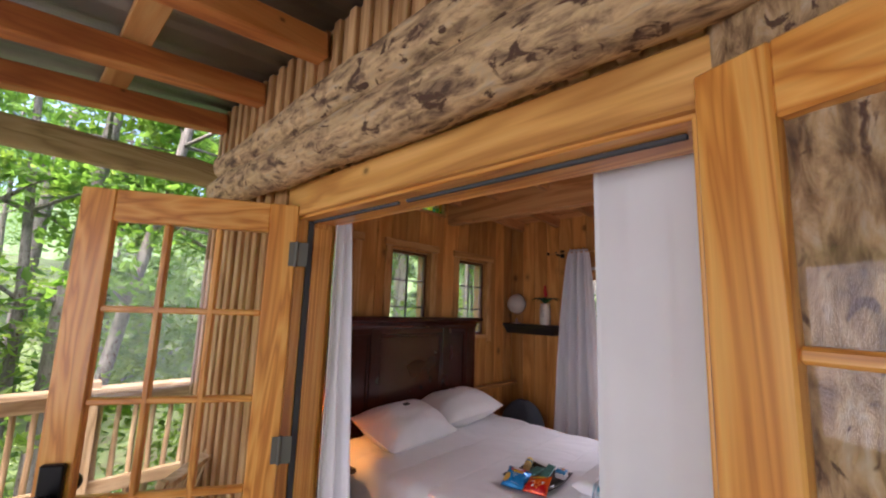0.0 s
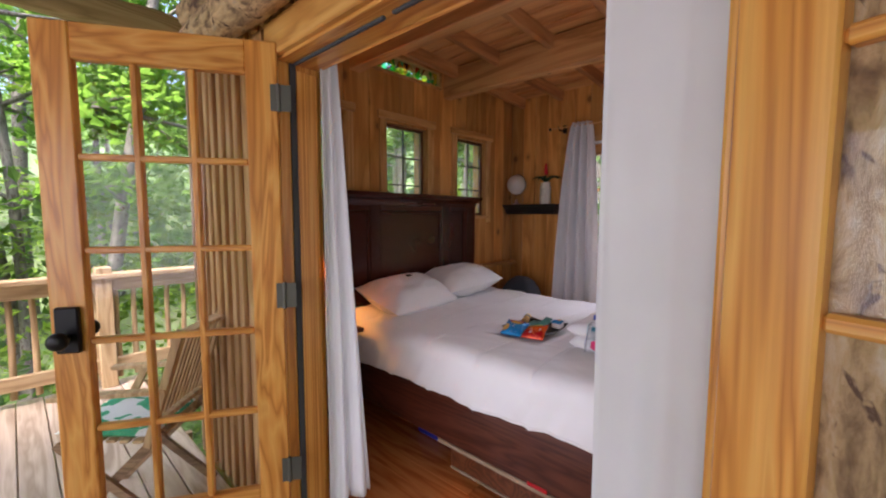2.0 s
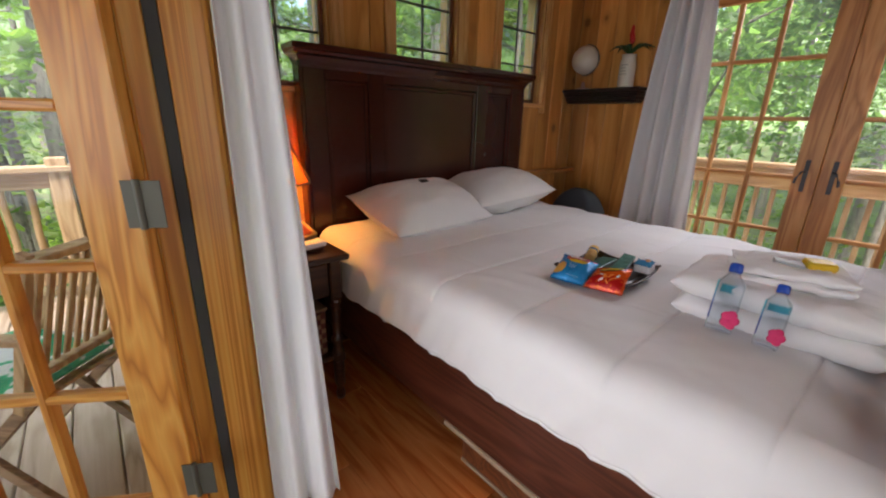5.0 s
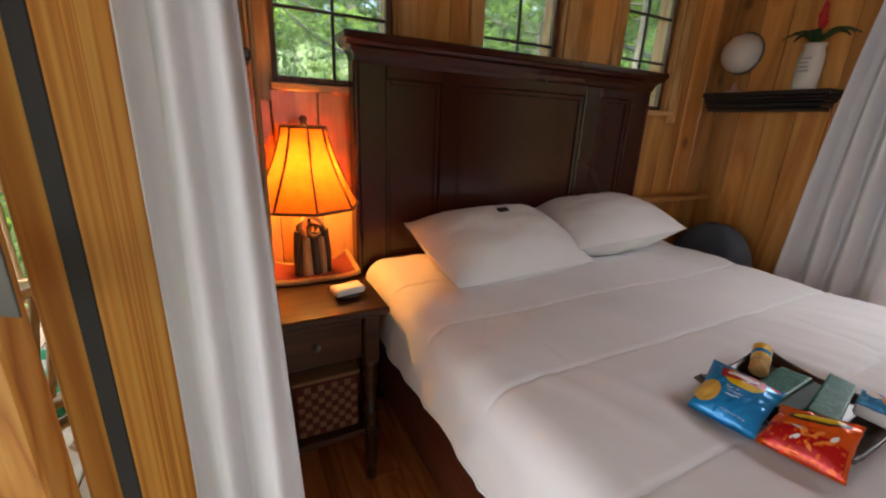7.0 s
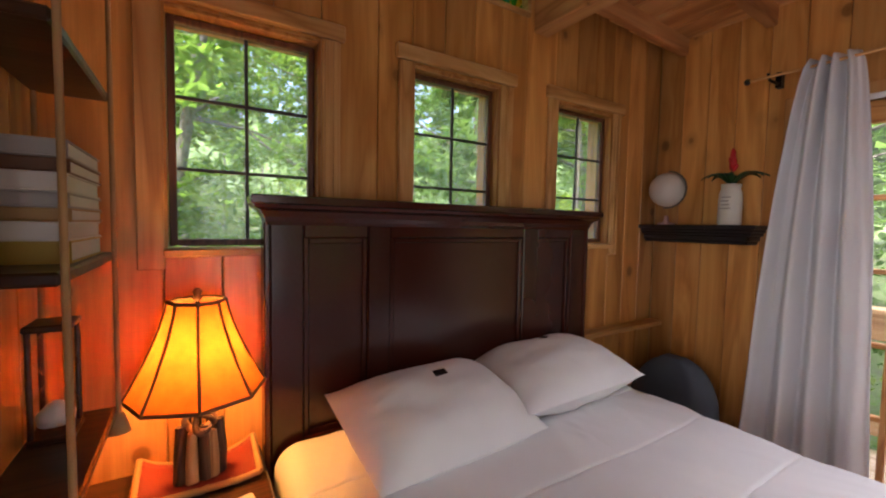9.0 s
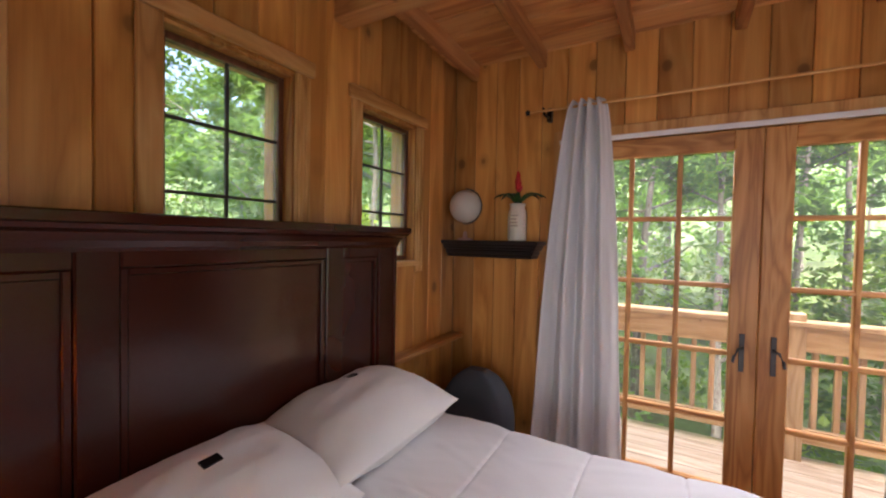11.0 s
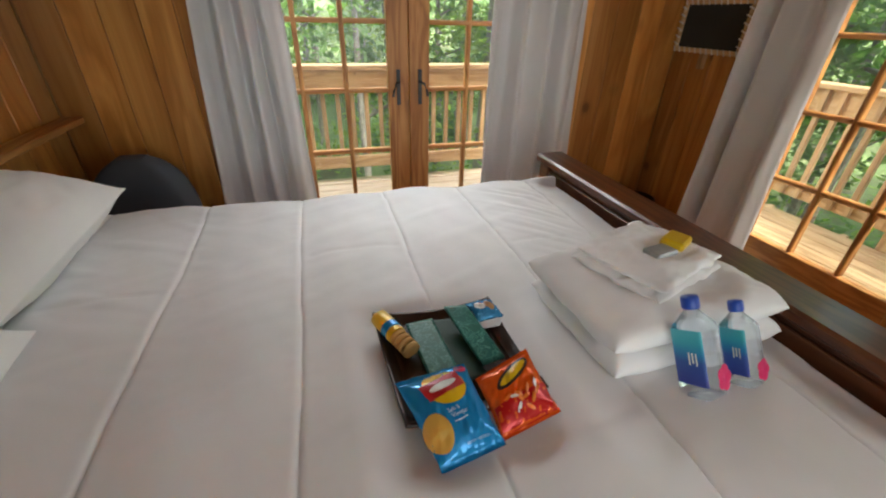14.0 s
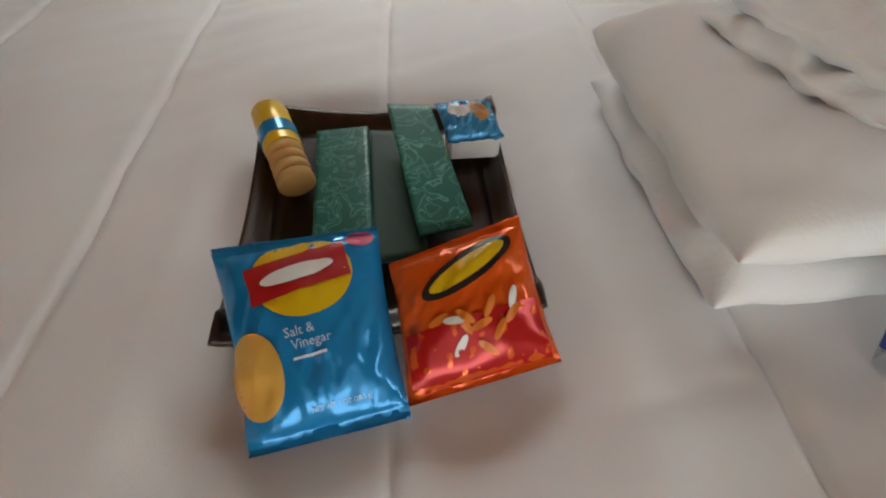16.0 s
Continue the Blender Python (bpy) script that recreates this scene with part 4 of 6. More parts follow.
comf = thing("comforter", "white quilted comforter spread over the bed", "comforter", (0.95, 3.7, BED_Z))
thicken(part("quilt", Shape().sheet(comforter_point, 380, 200), M_SHEET, comf), 0.012)
for v in (0.0, 1.0):
    part("hem", Shape().tube([Vector(comforter_point(k / 90, v)) + Vector((0, 0, -0.002)) for k in range(91)], 0.0075, 8, 0.1, 3), M_SHEET, comf)


def pillow(name, length, depth, thick, m, seed, label, tag_u=0.37):
    """A soft pillow: x across its depth, y along its length; pinched corners and creases."""
    s = Shape()
    def side(sg):
        def fn(u, v):
            a, b = 2 * u - 1, 2 * v - 1
            edge = (1 - abs(a) ** 2.6) * (1 - abs(b) ** 2.8)
            pinch = 1 - 0.09 * (1 - b * b) * abs(a) ** 4
            pinch2 = 1 - 0.10 * (1 - a * a) * abs(b) ** 4
            h = thick / 2 * max(0, edge) ** 0.66
            c = noise.noise(Vector((a * 2.2 + seed, b * 2.4, sg))) * 0.016 - abs(noise.noise(Vector((a * 5 + b * 4 + seed, b * 2 - a * 3, sg * 3)))) * 0.009
            return (a * depth / 2 * pinch2, b * length / 2 * pinch, sg * h + c * max(0, edge) ** 0.5)
        return fn
    s.sheet(side(1), 34, 44)
    t = Shape().sheet(side(-1), 34, 44)
    s.add(t.v, [tuple(reversed(f)) for f in t.f], True)
    s.moved(m)
    ob = thing(name, label, "pillow", tuple(m.translation), "pillows on the bed")
    part("cover", s, M_SHEET, ob)
    p, q = Vector(side(1)(tag_u - 0.04, 0.53)), Vector(side(1)(tag_u + 0.04, 0.53))
    tag = Shape().box(-0.013, -0.024, -0.002, 0.013, 0.024, 0.004, 0.001)
    tag.moved(m @ Matrix.Translation((p + q) / 2) @ Matrix.Rotation(-math.atan2(q.z - p.z, q.x - p.x), 4, "Y"))
    part("tag", tag, M_BLACK, ob, "small black printed label")
    return ob


pillow("pillow", 0.63, 0.42, 0.235, pose(0.20, 3.440, 0.777, 0, 16, 4), 3, "white pillow leaning on the headboard, lit by the lamp")
pillow("pillow", 0.61, 0.42, 0.235, pose(0.168, 4.0, 0.808, 4, 5, -3), 8, "white pillow leaning on the headboard beside another", 0.3)


# ---- curtains ----
def curtain(name, top, bottom, z0, z1, folds, amp, material, label, seed=0, gather=1.0, lean=0.6):
    """Hanging cloth: top and bottom are end points (x0, y0, x1, y1)."""
    rnd = random.Random(seed)
    ph = [rnd.uniform(0, 6.28) for _ in range(4)]
    def fn(u, v):
        w = v ** lean
        a = Vector((top[0] + (bottom[0] - top[0]) * w, top[1] + (bottom[1] - top[1]) * w, 0))
        b = Vector((top[2] + (bottom[2] - top[2]) * w, top[3] + (bottom[3] - top[3]) * w, 0))
        d = (b - a).normalized()
        nrm = Vector((-d.y, d.x, 0))
        uu = u + 0.035 * math.sin(7.5 * u + ph[0]) + 0.012 * math.sin(21 * u + ph[2])
        k = (0.75 + 0.5 * noise.noise(Vector((u * 3.1 + seed, 0.6 * v, 5)))) * math.sin(2 * math.pi * folds * uu + ph[1] + 0.5 * math.sin(2.2 * v + ph[2]) + 1.3 * noise.noise(Vector((u * 4 + seed, 0.8 * v, 9)))) + 0.22 * math.sin(2 * math.pi * folds * 1.7 * uu + ph[3] + v)
        p = a + (b - a) * (uu + 0.006 * math.sin(11 * v + 17 * u)) + nrm * (amp * k * (0.65 + 0.35 * v) + 0.008 * noise.noise(Vector((u * 5, v * 4, seed))))
        return (p.x, p.y, z1 + (z0 - z1) * v)
    ob = solid(name, Shape().sheet(fn, max(40, int(folds * 22)), 60), material, label, "curtain")
    return thicken(ob, 0.004)


curtain("curtain", (0.778, 2.450, 0.715, 2.550), (0.800, 2.442, 0.845, 2.612), 0.09, 2.12, 2.4, 0.026, M_CURTAIN, "white curtain gathered beside the entrance", 1, lean=0.9)
curtain("curtain", (1.872, 2.53, 2.27, 2.535), (1.868, 2.53, 2.27, 2.535), 0.06, 2.12, 1.6, 0.034, M_CURTAIN, "white curtain drawn halfway across the entrance", 2)
curtain("curtain", (0.645, 4.96, 0.79, 4.96), (0.455, 4.93, 0.915, 4.93), 0.03, 2.11, 3.8, 0.06, M_GREYCURTAIN, "light grey curtain gathered beside the north doors", 3, lean=0.55)
curtain("curtain", (1.815, 4.95, 2.24, 4.95), (1.77, 4.94, 2.33, 4.94), 0.03, 2.10, 3.8, 0.052, M_GREYCURTAIN, "light grey curtain drawn over half of a glazed door", 5, lean=0.7)
curtain("curtain", (2.87, 4.50, 2.87, 4.22), (2.88, 4.59, 2.88, 4.20), 0.03, 2.10, 2.3, 0.05, M_GREYCURTAIN, "light grey curtain gathered beside the east doors", 6, lean=0.7)


def rod(name, a, b, label):
    r = thing(name, label, "curtain rod", a)
    part("pole", Shape().tube([a, b], 0.006, 10), M_TRIM_X, r)
    for p, q in ((a, b), (b, a)):
        part("finial", Shape().ball(*p, 0.014, 10), M_BLACK, r)
    return r


rod("curtain_rod", (0.42, 4.955, 2.085), (2.5, 4.955, 2.085), "thin wooden rod over the north doors")
rod("curtain_rod", (2.865, 2.5, 2.115), (2.865, 4.7, 2.115), "thin wooden rod over the east doors")
rod("curtain_rod", (0.6, 2.53, 2.125), (2.4, 2.53, 2.125), "thin wooden rod over the entrance")
for x in (0.5,):
    h = Shape().box(x - 0.012, 5.06, 2.06, x + 0.012, 5.099, 2.13, 0.003).tube([(x, 5.075, 2.075), (x, 4.97, 2.075), (x, 4.95, 2.10)], 0.006, 8)
    solid("rod_bracket", h, M_BLACK, "small black curtain rod bracket on the wall", "bracket")


# ---- porch, decks and railings ----
porch_wall = solid("siding", Shape().box(WOX - 0.012, SOY - 0.014, -0.03, a0 - 0.117, SOY - 0.001, 2.66, 0.002).box(a0 - 0.117, SOY - 0.014, 2.03, 4.2, SOY - 0.001, 2.66, 0.002).box(a1 + 0.13, SOY - 0.014, -0.03, 4.2, SOY - 0.001, 2.03, 0.002), M_SIDING, "rough sawn board siding on the entrance wall", "siding", kind="structure")
x = WOX + 0.03
k = 0
while x < 4.1:
    w = 0.045
    lo = -0.03 if x < a0 - 0.16 else (2.03 if x < 2.3 else -0.03)
    part("batten", Shape().box(x - w / 2, SOY - 0.036, lo, x + w / 2, SOY - 0.0145, 2.655, 0.004), M_SIDING, porch_wall)
    x += 0.098 + 0.012 * math.sin(k * 2.3)
    k += 1
solid("corner_board", Shape().box(WOX - 0.035, SOY - 0.042, -0.03, WOX - 0.0125, SOY + 0.1, 2.655, 0.004), M_RAIL_Z, "pale corner board on the siding", "trim", kind="structure")


def log(name, pts, radii, material, label, seed, n=18, squash=1.0):
    s = Shape()
    rnd = random.Random(seed)
    P, R = [], []
    m = 40
    for i in range(m + 1):
        t = i / m * (len(pts) - 1)
        j = min(int(t), len(pts) - 2)
        f = t - j
        p = Vector(pts[j]).lerp(Vector(pts[j + 1]), f)
        p += Vector((0, noise.noise(Vector((t * 3, seed, 0))) * 0.012, noise.noise(Vector((t * 3, seed, 5))) * 0.018))
        P.append(p)
        R.append((radii[j] + (radii[j + 1] - radii[j]) * f) * (1 + 0.12 * noise.noise(Vector((t * 4, seed, 9)))))
    s.tube(P, R, n, 0.035, seed)
    return solid(name, s, material, label, "log", "", "structure")


log("log_beam", [(0.05, 2.215, 2.085), (1.6, 2.21, 2.085), (4.3, 2.21, 2.095)], [0.075, 0.085, 0.09], M_LOG_X, "debarked log beam with insect tracks over the entrance", 4)
log("log_beam", [(0.10, 2.215, 2.215), (1.6, 2.20, 2.225), (4.3, 2.20, 2.24)], [0.07, 0.085, 0.095], M_LOG_X, "upper debarked log beam with bark patches", 7)
def trunk_fn(u, v):
    a = math.pi * u
    r = 1 + 0.05 * noise.noise(Vector((u * 6, v * 4, 2))) + 0.03 * noise.noise(Vector((u * 20, v * 9, 5)))
    return (2.46 - 0.28 * r * math.cos(a), 2.296 - 0.10 * r * math.sin(a), -0.03 + 2.13 * v)
thicken(solid("log_post", Shape().sheet(trunk_fn, 60, 70), M_LOG_Z, "half-round debarked log standing beside the entrance", "log", kind="structure"), 0.01)
s = Shape()
P = [Vector((-0.2, 2.27 - 3.2 * i / 24, 2.235 + 0.028 * noise.noise(Vector((i * 0.45, 0, 3))))) for i in range(25)]
P = [p.lerp(q, f) for p, q in zip(P, P[1:]) for f in (0, 0.5)] + [P[-1]]
def beam_fn(u, v):
    p = P[min(int(v * 48), 48)]
    a = 2 * math.pi * u
    c, q = math.cos(a), math.sin(a)
    h = 0.068 + 0.012 * noise.noise(Vector((v * 14, 5, 3))) + 0.006 * noise.noise(Vector((v * 40, u * 3, 1)))
    return (p.x + 0.043 * math.copysign(abs(c) ** 0.4, c), p.y, p.z + h * math.copysign(abs(q) ** 0.4, q))
s.sheet(beam_fn, 24, 48)
solid("porch_beam", s, M_LOG_Y, "rough live-edge porch beam", "beam", kind="structure")
for k, x in enumerate((-0.205, 0.306, 0.88, 1.45, 2.02, 2.6, 3.2)):
    s = Shape().bar((x, SOY - 0.04, 2.565), (x, -1.6, 2.565 - 0.105 * 3.87), 0.085, 0.105, 0.005)
    solid("porch_rafter", s, M_RAFTER, "orange-stained porch roof rafter", "rafter", "porch rafters", "structure")
for y in (1.75, 0.95, 0.15, -0.65, -1.4):
    z = 2.565 - 0.105 * (SOY - 0.04 - y) + 0.075
    solid("porch_purlin", Shape().box(-0.32, y - 0.05, z - 0.022, 4.2, y + 0.05, z + 0.018, 0.004), M_PURLIN, "flat pine purlin under the roof sheet", "purlin", "porch purlins", "structure")
def roof_fn(u, v):
    x, y = -0.36 + 4.6 * u, SOY + 0.05 - 4.1 * v
    return (x, y, 2.668 - 0.105 * (SOY - 0.04 - y) + 0.012 * (1 if math.sin(x * 2 * math.pi / 0.23) > 0.55 else 0))
thicken(solid("porch_roof", Shape().sheet(roof_fn, 240, 6), M_ROOF, "grey ribbed metal roof sheet", "roof", kind="structure"), 0.002)
solid("roof", Shape().box(WOX - 0.02, SOY + 0.06, 2.72, EOX + 0.3, NOY + 0.35, 2.76, 0.004), M_ROOF, "grey metal roof over the room", "roof", kind="structure")


def deck(name, x0, x1, y0, y1, along, w=0.138, gap=0.006, zt=-0.03):
    d = thing(name, "weathered plank deck", "deck", ((x0 + x1) / 2, (y0 + y1) / 2, zt - 0.04), kind="structure")
    a, b = (y0, y1) if along == "x" else (x0, x1)
    rnd = random.Random(name)
    n = int((b - a) / (w + gap))
    for k in range(n):
        p = a + k * (w + gap)
        dz = rnd.uniform(-0.0015, 0.0015)
        s = Shape().box(x0, p, zt - 0.035, x1, p + w, zt + dz, 0.004) if along == "x" else Shape().box(p, y0, zt - 0.035, p + w, y1, zt + dz, 0.004)
        part("board", s, M_DECK_X if along == "x" else M_RAIL_Y, d)
    s = Shape()
    for q in range(6):
        t = x0 + 0.05 + (x1 - x0 - 0.1) * q / 5 if along == "x" else y0 + 0.05 + (y1 - y0 - 0.1) * q / 5
        s.box(t - 0.02, y0, zt - 0.2, t + 0.02, y1, zt - 0.037, 0) if along == "x" else s.box(x0, t - 0.02, zt - 0.2, x1, t + 0.02, zt - 0.037, 0)
    part("joists", s, M_RAIL_Y, d)
    return d


south = deck("deck_south", -1.9, 4.3, -1.772, 2.305, "x")
for y in (1.537, 1.681, 1.825, 1.969, 2.113, 2.257):
    part("blocking", Shape().box(-1.8, y - 0.02, -0.16, 4.2, y + 0.02, -0.067, 0.003), M_RAIL_X, south)
deck("deck_north", -0.6, 4.6, 5.27, 6.66, "x")
deck("deck_east", 3.17, 4.6, 2.32, 5.26, "y")


def railing(name, a, b, label, posts=(0.0, 1.0), round_sticks=False, gap=0.115, drop=0.0, face=0.10):
    """Posts, two level rails, a flat cap and upright balusters from a to b on the deck."""
    a, b = Vector((*a, -0.03)), Vector((*b, -0.03))
    r = thing(name, label, "railing", tuple((a + b) / 2))
    d = (b - a).normalized()
    L = (b - a).length
    mh = M_RAIL_X if abs(d.x) > 0.5 else M_RAIL_Y
    rnd = random.Random(name)
    for f in posts:
        p = a + d * L * f
        part("post", Shape().box(p.x - 0.05, p.y - 0.05, -0.03, p.x + 0.05, p.y + 0.05, 0.97 - drop, 0.006), M_RAIL_Z, r)
    up = Vector((0, 0, 1))
    part("cap_rail", Shape().bar(a + up * (0.93 - drop), b + up * (0.93 - drop), 0.14, 0.038, 0.006), mh, r)
    part("top_rail", Shape().bar(a + up * (0.91 - drop - face / 2), b + up * (0.91 - drop - face / 2), 0.04, face - 0.002, 0.005), mh, r)
    part("bottom_rail", Shape().bar(a + up * 0.17, b + up * 0.17, 0.04, 0.10, 0.005), mh, r)
    n = int(L / gap)
    for k in range(1, n):
        p = a + d * (L * k / n)
        side = Vector((-d.y, d.x, 0)) * 0.037
        if round_sticks:
            q = [p + side + up * (0.05 + (0.86 - drop) * t / 4) + Vector((rnd.uniform(-1, 1), rnd.uniform(-1, 1), 0)) * 0.008 for t in range(5)]
            s = Shape().tube(q, [0.021, 0.02, 0.019, 0.018, 0.018], 9, 0.08, k)
        else:
            s = Shape().box(p.x + side.x - 0.017, p.y + side.y - 0.017, 0.10, p.x + side.x + 0.017, p.y + side.y + 0.017, 0.90, 0.003)
        part("baluster", s, M_RAIL_Z, r)
    return r


railing("railing", (-1.78, -1.6), (-1.78, 3.4), "weathered deck railing with peeled stick balusters", (0.02, 0.4, 0.73, 0.98), True, drop=0.055)
railing("railing", (-0.5, 6.5), (4.5, 6.5), "weathered wooden railing round the north deck", (0.0, 0.465, 1.0), face=0.17)
railing("railing", (4.5, 2.3), (4.5, 6.4), "weathered wooden railing round the east deck", (0.0, 0.5), face=0.17)


# ---- ground and woods ----
m, nodes, links, bsdf = mat("forest floor")
v = coords(nodes, links, (1, 1, 1), False)
na = node(nodes, "ShaderNodeTexNoise", Scale=0.7, Detail=8.0, Roughness=0.7)
links.new(v, na.inputs["Vector"])
links.new(ramp(nodes, links, na.outputs[0], [(0.35, (0.09, 0.085, 0.045)), (0.5, (0.12, 0.17, 0.06)), (0.65, (0.17, 0.24, 0.08))]), bsdf.inputs["Base Color"])
bsdf.inputs["Roughness"].default_value = 0.95
bump(nodes, links, na.outputs[0], bsdf, 0.8, 0.2)
M_FOREST = m


def ground_z(x, y):
    r = math.hypot(x - 1.4, y - 3.5)
    rise = smooth(6, 45, r) * (5.5 + 2.0 * math.sin(math.atan2(y, x) * 2 + 1))
    return -2.6 + rise + 0.35 * noise.noise(Vector((x * 0.12, y * 0.12, 0))) * smooth(2, 8, r)


def ground_fn(u, v):
    a = 2 * math.pi * u
    r = 900 * v ** 3.2
    x, y = 1.4 + r * math.cos(a), 3.5 + r * math.sin(a)
    return (x, y, ground_z(x, y))


solid("ground", Shape().sheet(ground_fn, 72, 60), M_FOREST, "sloping forest floor with leaf litter and green growth", "ground", kind="structure")

M_BARK = debarked("grey tree bark", "z")
bb = M_BARK.node_tree.nodes
for n_ in bb:
    if n_.type == "VALTORGB" and len(n_.color_ramp.elements) == 4:
        for e, c in zip(n_.color_ramp.elements, ((0.10, 0.09, 0.075), (0.18, 0.165, 0.14), (0.26, 0.24, 0.205), (0.21, 0.2, 0.175))):
            e.color = (*c, 1)
M_LEAF = [leaf_mat("bright maple leaves", (0.095, 0.18, 0.04), (0.165, 0.28, 0.075), 0.72), leaf_mat("deep green leaves", (0.07, 0.135, 0.045), (0.12, 0.21, 0.075), 0.70), leaf_mat("yellow green leaves", (0.12, 0.19, 0.035), (0.20, 0.29, 0.07), 0.72)]


def leaves(s, centres, count, size, rnd):
    """Small bent leaves strewn about the given clump centres (point, radius)."""
    verts, faces = [], []
    for _ in range(count):
        c, r = rnd.choice(centres)
        d = Vector((rnd.gauss(0, 1), rnd.gauss(0, 1), rnd.gauss(0, 0.7)))
        p = Vector(c) + d.normalized() * r * rnd.random() ** 0.6
        u = Vector((rnd.uniform(-1, 1), rnd.uniform(-1, 1), rnd.uniform(-0.7, 0.3))).normalized()
        w = u.cross(Vector((rnd.uniform(-0.5, 0.5), rnd.uniform(-0.5, 0.5), 1))).normalized()
        L = size * rnd.uniform(0.6, 1.4)
        n = u.cross(w) * L * 0.12
        i = len(verts)
        verts += [p - u * L * 0.5, p + w * L * 0.3 + n, p + u * L * 0.5, p - w * L * 0.3 + n]
        faces += [(i, i + 1, i + 2), (i, i + 2, i + 3)]
    return s.add(verts, faces)


def tree(kind, height, girth, seed, count, size, low=0.35):
    """A tapered trunk with limbs, and a crown of many leaves in uneven clumps."""
    rnd = random.Random(seed)
    t = thing("tree", ("tall slender tree with a light green crown", "grey-barked forest tree with deep green leaves", "young tree with yellow-green leaves")[kind], "tree", group="woods round the house")
    s = Shape()
    lean = Vector((rnd.uniform(-0.06, 0.06), rnd.uniform(-0.06, 0.06), 0))
    pts, rad = [], []
    for i in range(10):
        f = i / 9
        pts.append(Vector((0, 0, height * f)) + lean * height * f * f + Vector((rnd.uniform(-1, 1), rnd.uniform(-1, 1), 0)) * girth * 0.6 * f)
        rad.append(girth * ((1.35 if i == 0 else 1.0) - 0.82 * f))
    s.tube(pts, rad, 10, 0.06, seed)
    clumps = []
    for k in range(16):
        f = rnd.uniform(low, 0.98)
        j = min(int(f * 9), 8)
        base = pts[j].lerp(pts[j + 1], f * 9 - j)
        q = rnd.uniform(0, 6.28)
        reach = height * rnd.uniform(0.12, 0.24) * (1.15 - f * 0.6)
        tip = base + Vector((math.cos(q) * reach, math.sin(q) * reach, reach * rnd.uniform(0.1, 0.7)))
        mid = base.lerp(tip, 0.5) + Vector((0, 0, -0.05 * reach))
        r0 = girth * 0.34 * (1.1 - f)
        s.tube([base, mid, tip], [r0 + 0.012, r0 * 0.6 + 0.008, 0.006], 6, 0.05, k)
        for _ in range(3):
            e = tip + Vector((rnd.gauss(0, 1), rnd.gauss(0, 1), rnd.gauss(0, 0.5))) * reach * 0.3
            clumps.append((e, reach * rnd.uniform(0.28, 0.5)))
        clumps.append((mid, reach * 0.3))
    clumps.append((pts[-1], height * 0.09))
    part("trunk", s, M_BARK, t)
    part("crown", leaves(Shape(), clumps, count, size, rnd), M_LEAF[kind], t)
    return t


protos = [tree(0, 11, 0.14, 1, 5200, 0.17), tree(1, 12, 0.19, 2, 6000, 0.17), tree(2, 8, 0.09, 3, 4600, 0.15, 0.2), tree(0, 9, 0.11, 4, 4800, 0.16, 0.25), tree(1, 7, 0.08, 5, 4400, 0.15, 0.15)]
rnd = random.Random(5)
spots = []
tries = 0
while len(spots) < 190 and tries < 8000:
    tries += 1
    a, r = rnd.uniform(0, 6.283), 5.2 + 36 * rnd.random() ** 1.25
    x, y = 1.4 + r * math.cos(a), 3.5 + r * math.sin(a)
    if all(math.hypot(x - p[0], y - p[1]) > 1.1 + 0.05 * r for p in spots) and not (-3.4 < x < 6 and -3.2 < y < 8.2):
        spots.append((x, y))
for k, (x, y) in enumerate(spots):
    sc = rnd.uniform(0.8, 1.25)
    m4 = Matrix.Translation((x, y, ground_z(x, y) - 0.1)) @ Matrix.Rotation(rnd.uniform(0, 6.28), 4, "Z")
    p = protos[k % 5]
    if k < 5:
        p.matrix_basis = m4
    else:
        c = copy_thing(p, m4)
        c.scale = (sc, sc, sc)

# undergrowth and low saplings as one mass
rnd = random.Random(9)
cl = []
for _ in range(1500):
    a, r = rnd.uniform(0, 6.283), 4.6 + 34 * rnd.random() ** 1.1
    x, y = 1.4 + r * math.cos(a), 3.5 + r * math.sin(a)
    if -2.4 < x < 5 and -2.2 < y < 7.2:
        continue
    h = rnd.random() ** 1.6 * 4.2
    cl.append(((x, y, ground_z(x, y) + h), rnd.uniform(0.5, 1.0)))
for nm, k, lab in (("undergrowth", 0, "bright green forest undergrowth"), ("thicket", 1, "deep green saplings and shrubs")):
    tagged(new(nm, leaves(Shape(), cl[k::2], 100000, 0.135, rnd).mesh(nm, M_LEAF[k * 1 if k else 2])), lab, "undergrowth", kind="stuff")

# distant woods beyond the trees, with haze put into their pale colours
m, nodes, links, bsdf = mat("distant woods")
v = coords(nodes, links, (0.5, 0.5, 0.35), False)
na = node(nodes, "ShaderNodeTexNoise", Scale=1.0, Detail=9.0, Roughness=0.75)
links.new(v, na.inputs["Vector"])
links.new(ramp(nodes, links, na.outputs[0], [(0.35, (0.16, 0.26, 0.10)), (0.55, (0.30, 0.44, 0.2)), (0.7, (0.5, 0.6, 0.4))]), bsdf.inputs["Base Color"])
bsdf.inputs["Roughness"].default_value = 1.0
def far_fn(u, v):
    a = 2 * math.pi * u
    h = 13 + 3 * noise.noise(Vector((math.cos(a) * 6, math.sin(a) * 6, 0))) + 1.5 * noise.noise(Vector((math.cos(a) * 30, math.sin(a) * 30, 2)))
    return (1.4 + 56 * math.cos(a), 3.5 + 56 * math.sin(a), -3 + (h + 3) * v)
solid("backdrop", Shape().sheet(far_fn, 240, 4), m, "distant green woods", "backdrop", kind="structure")

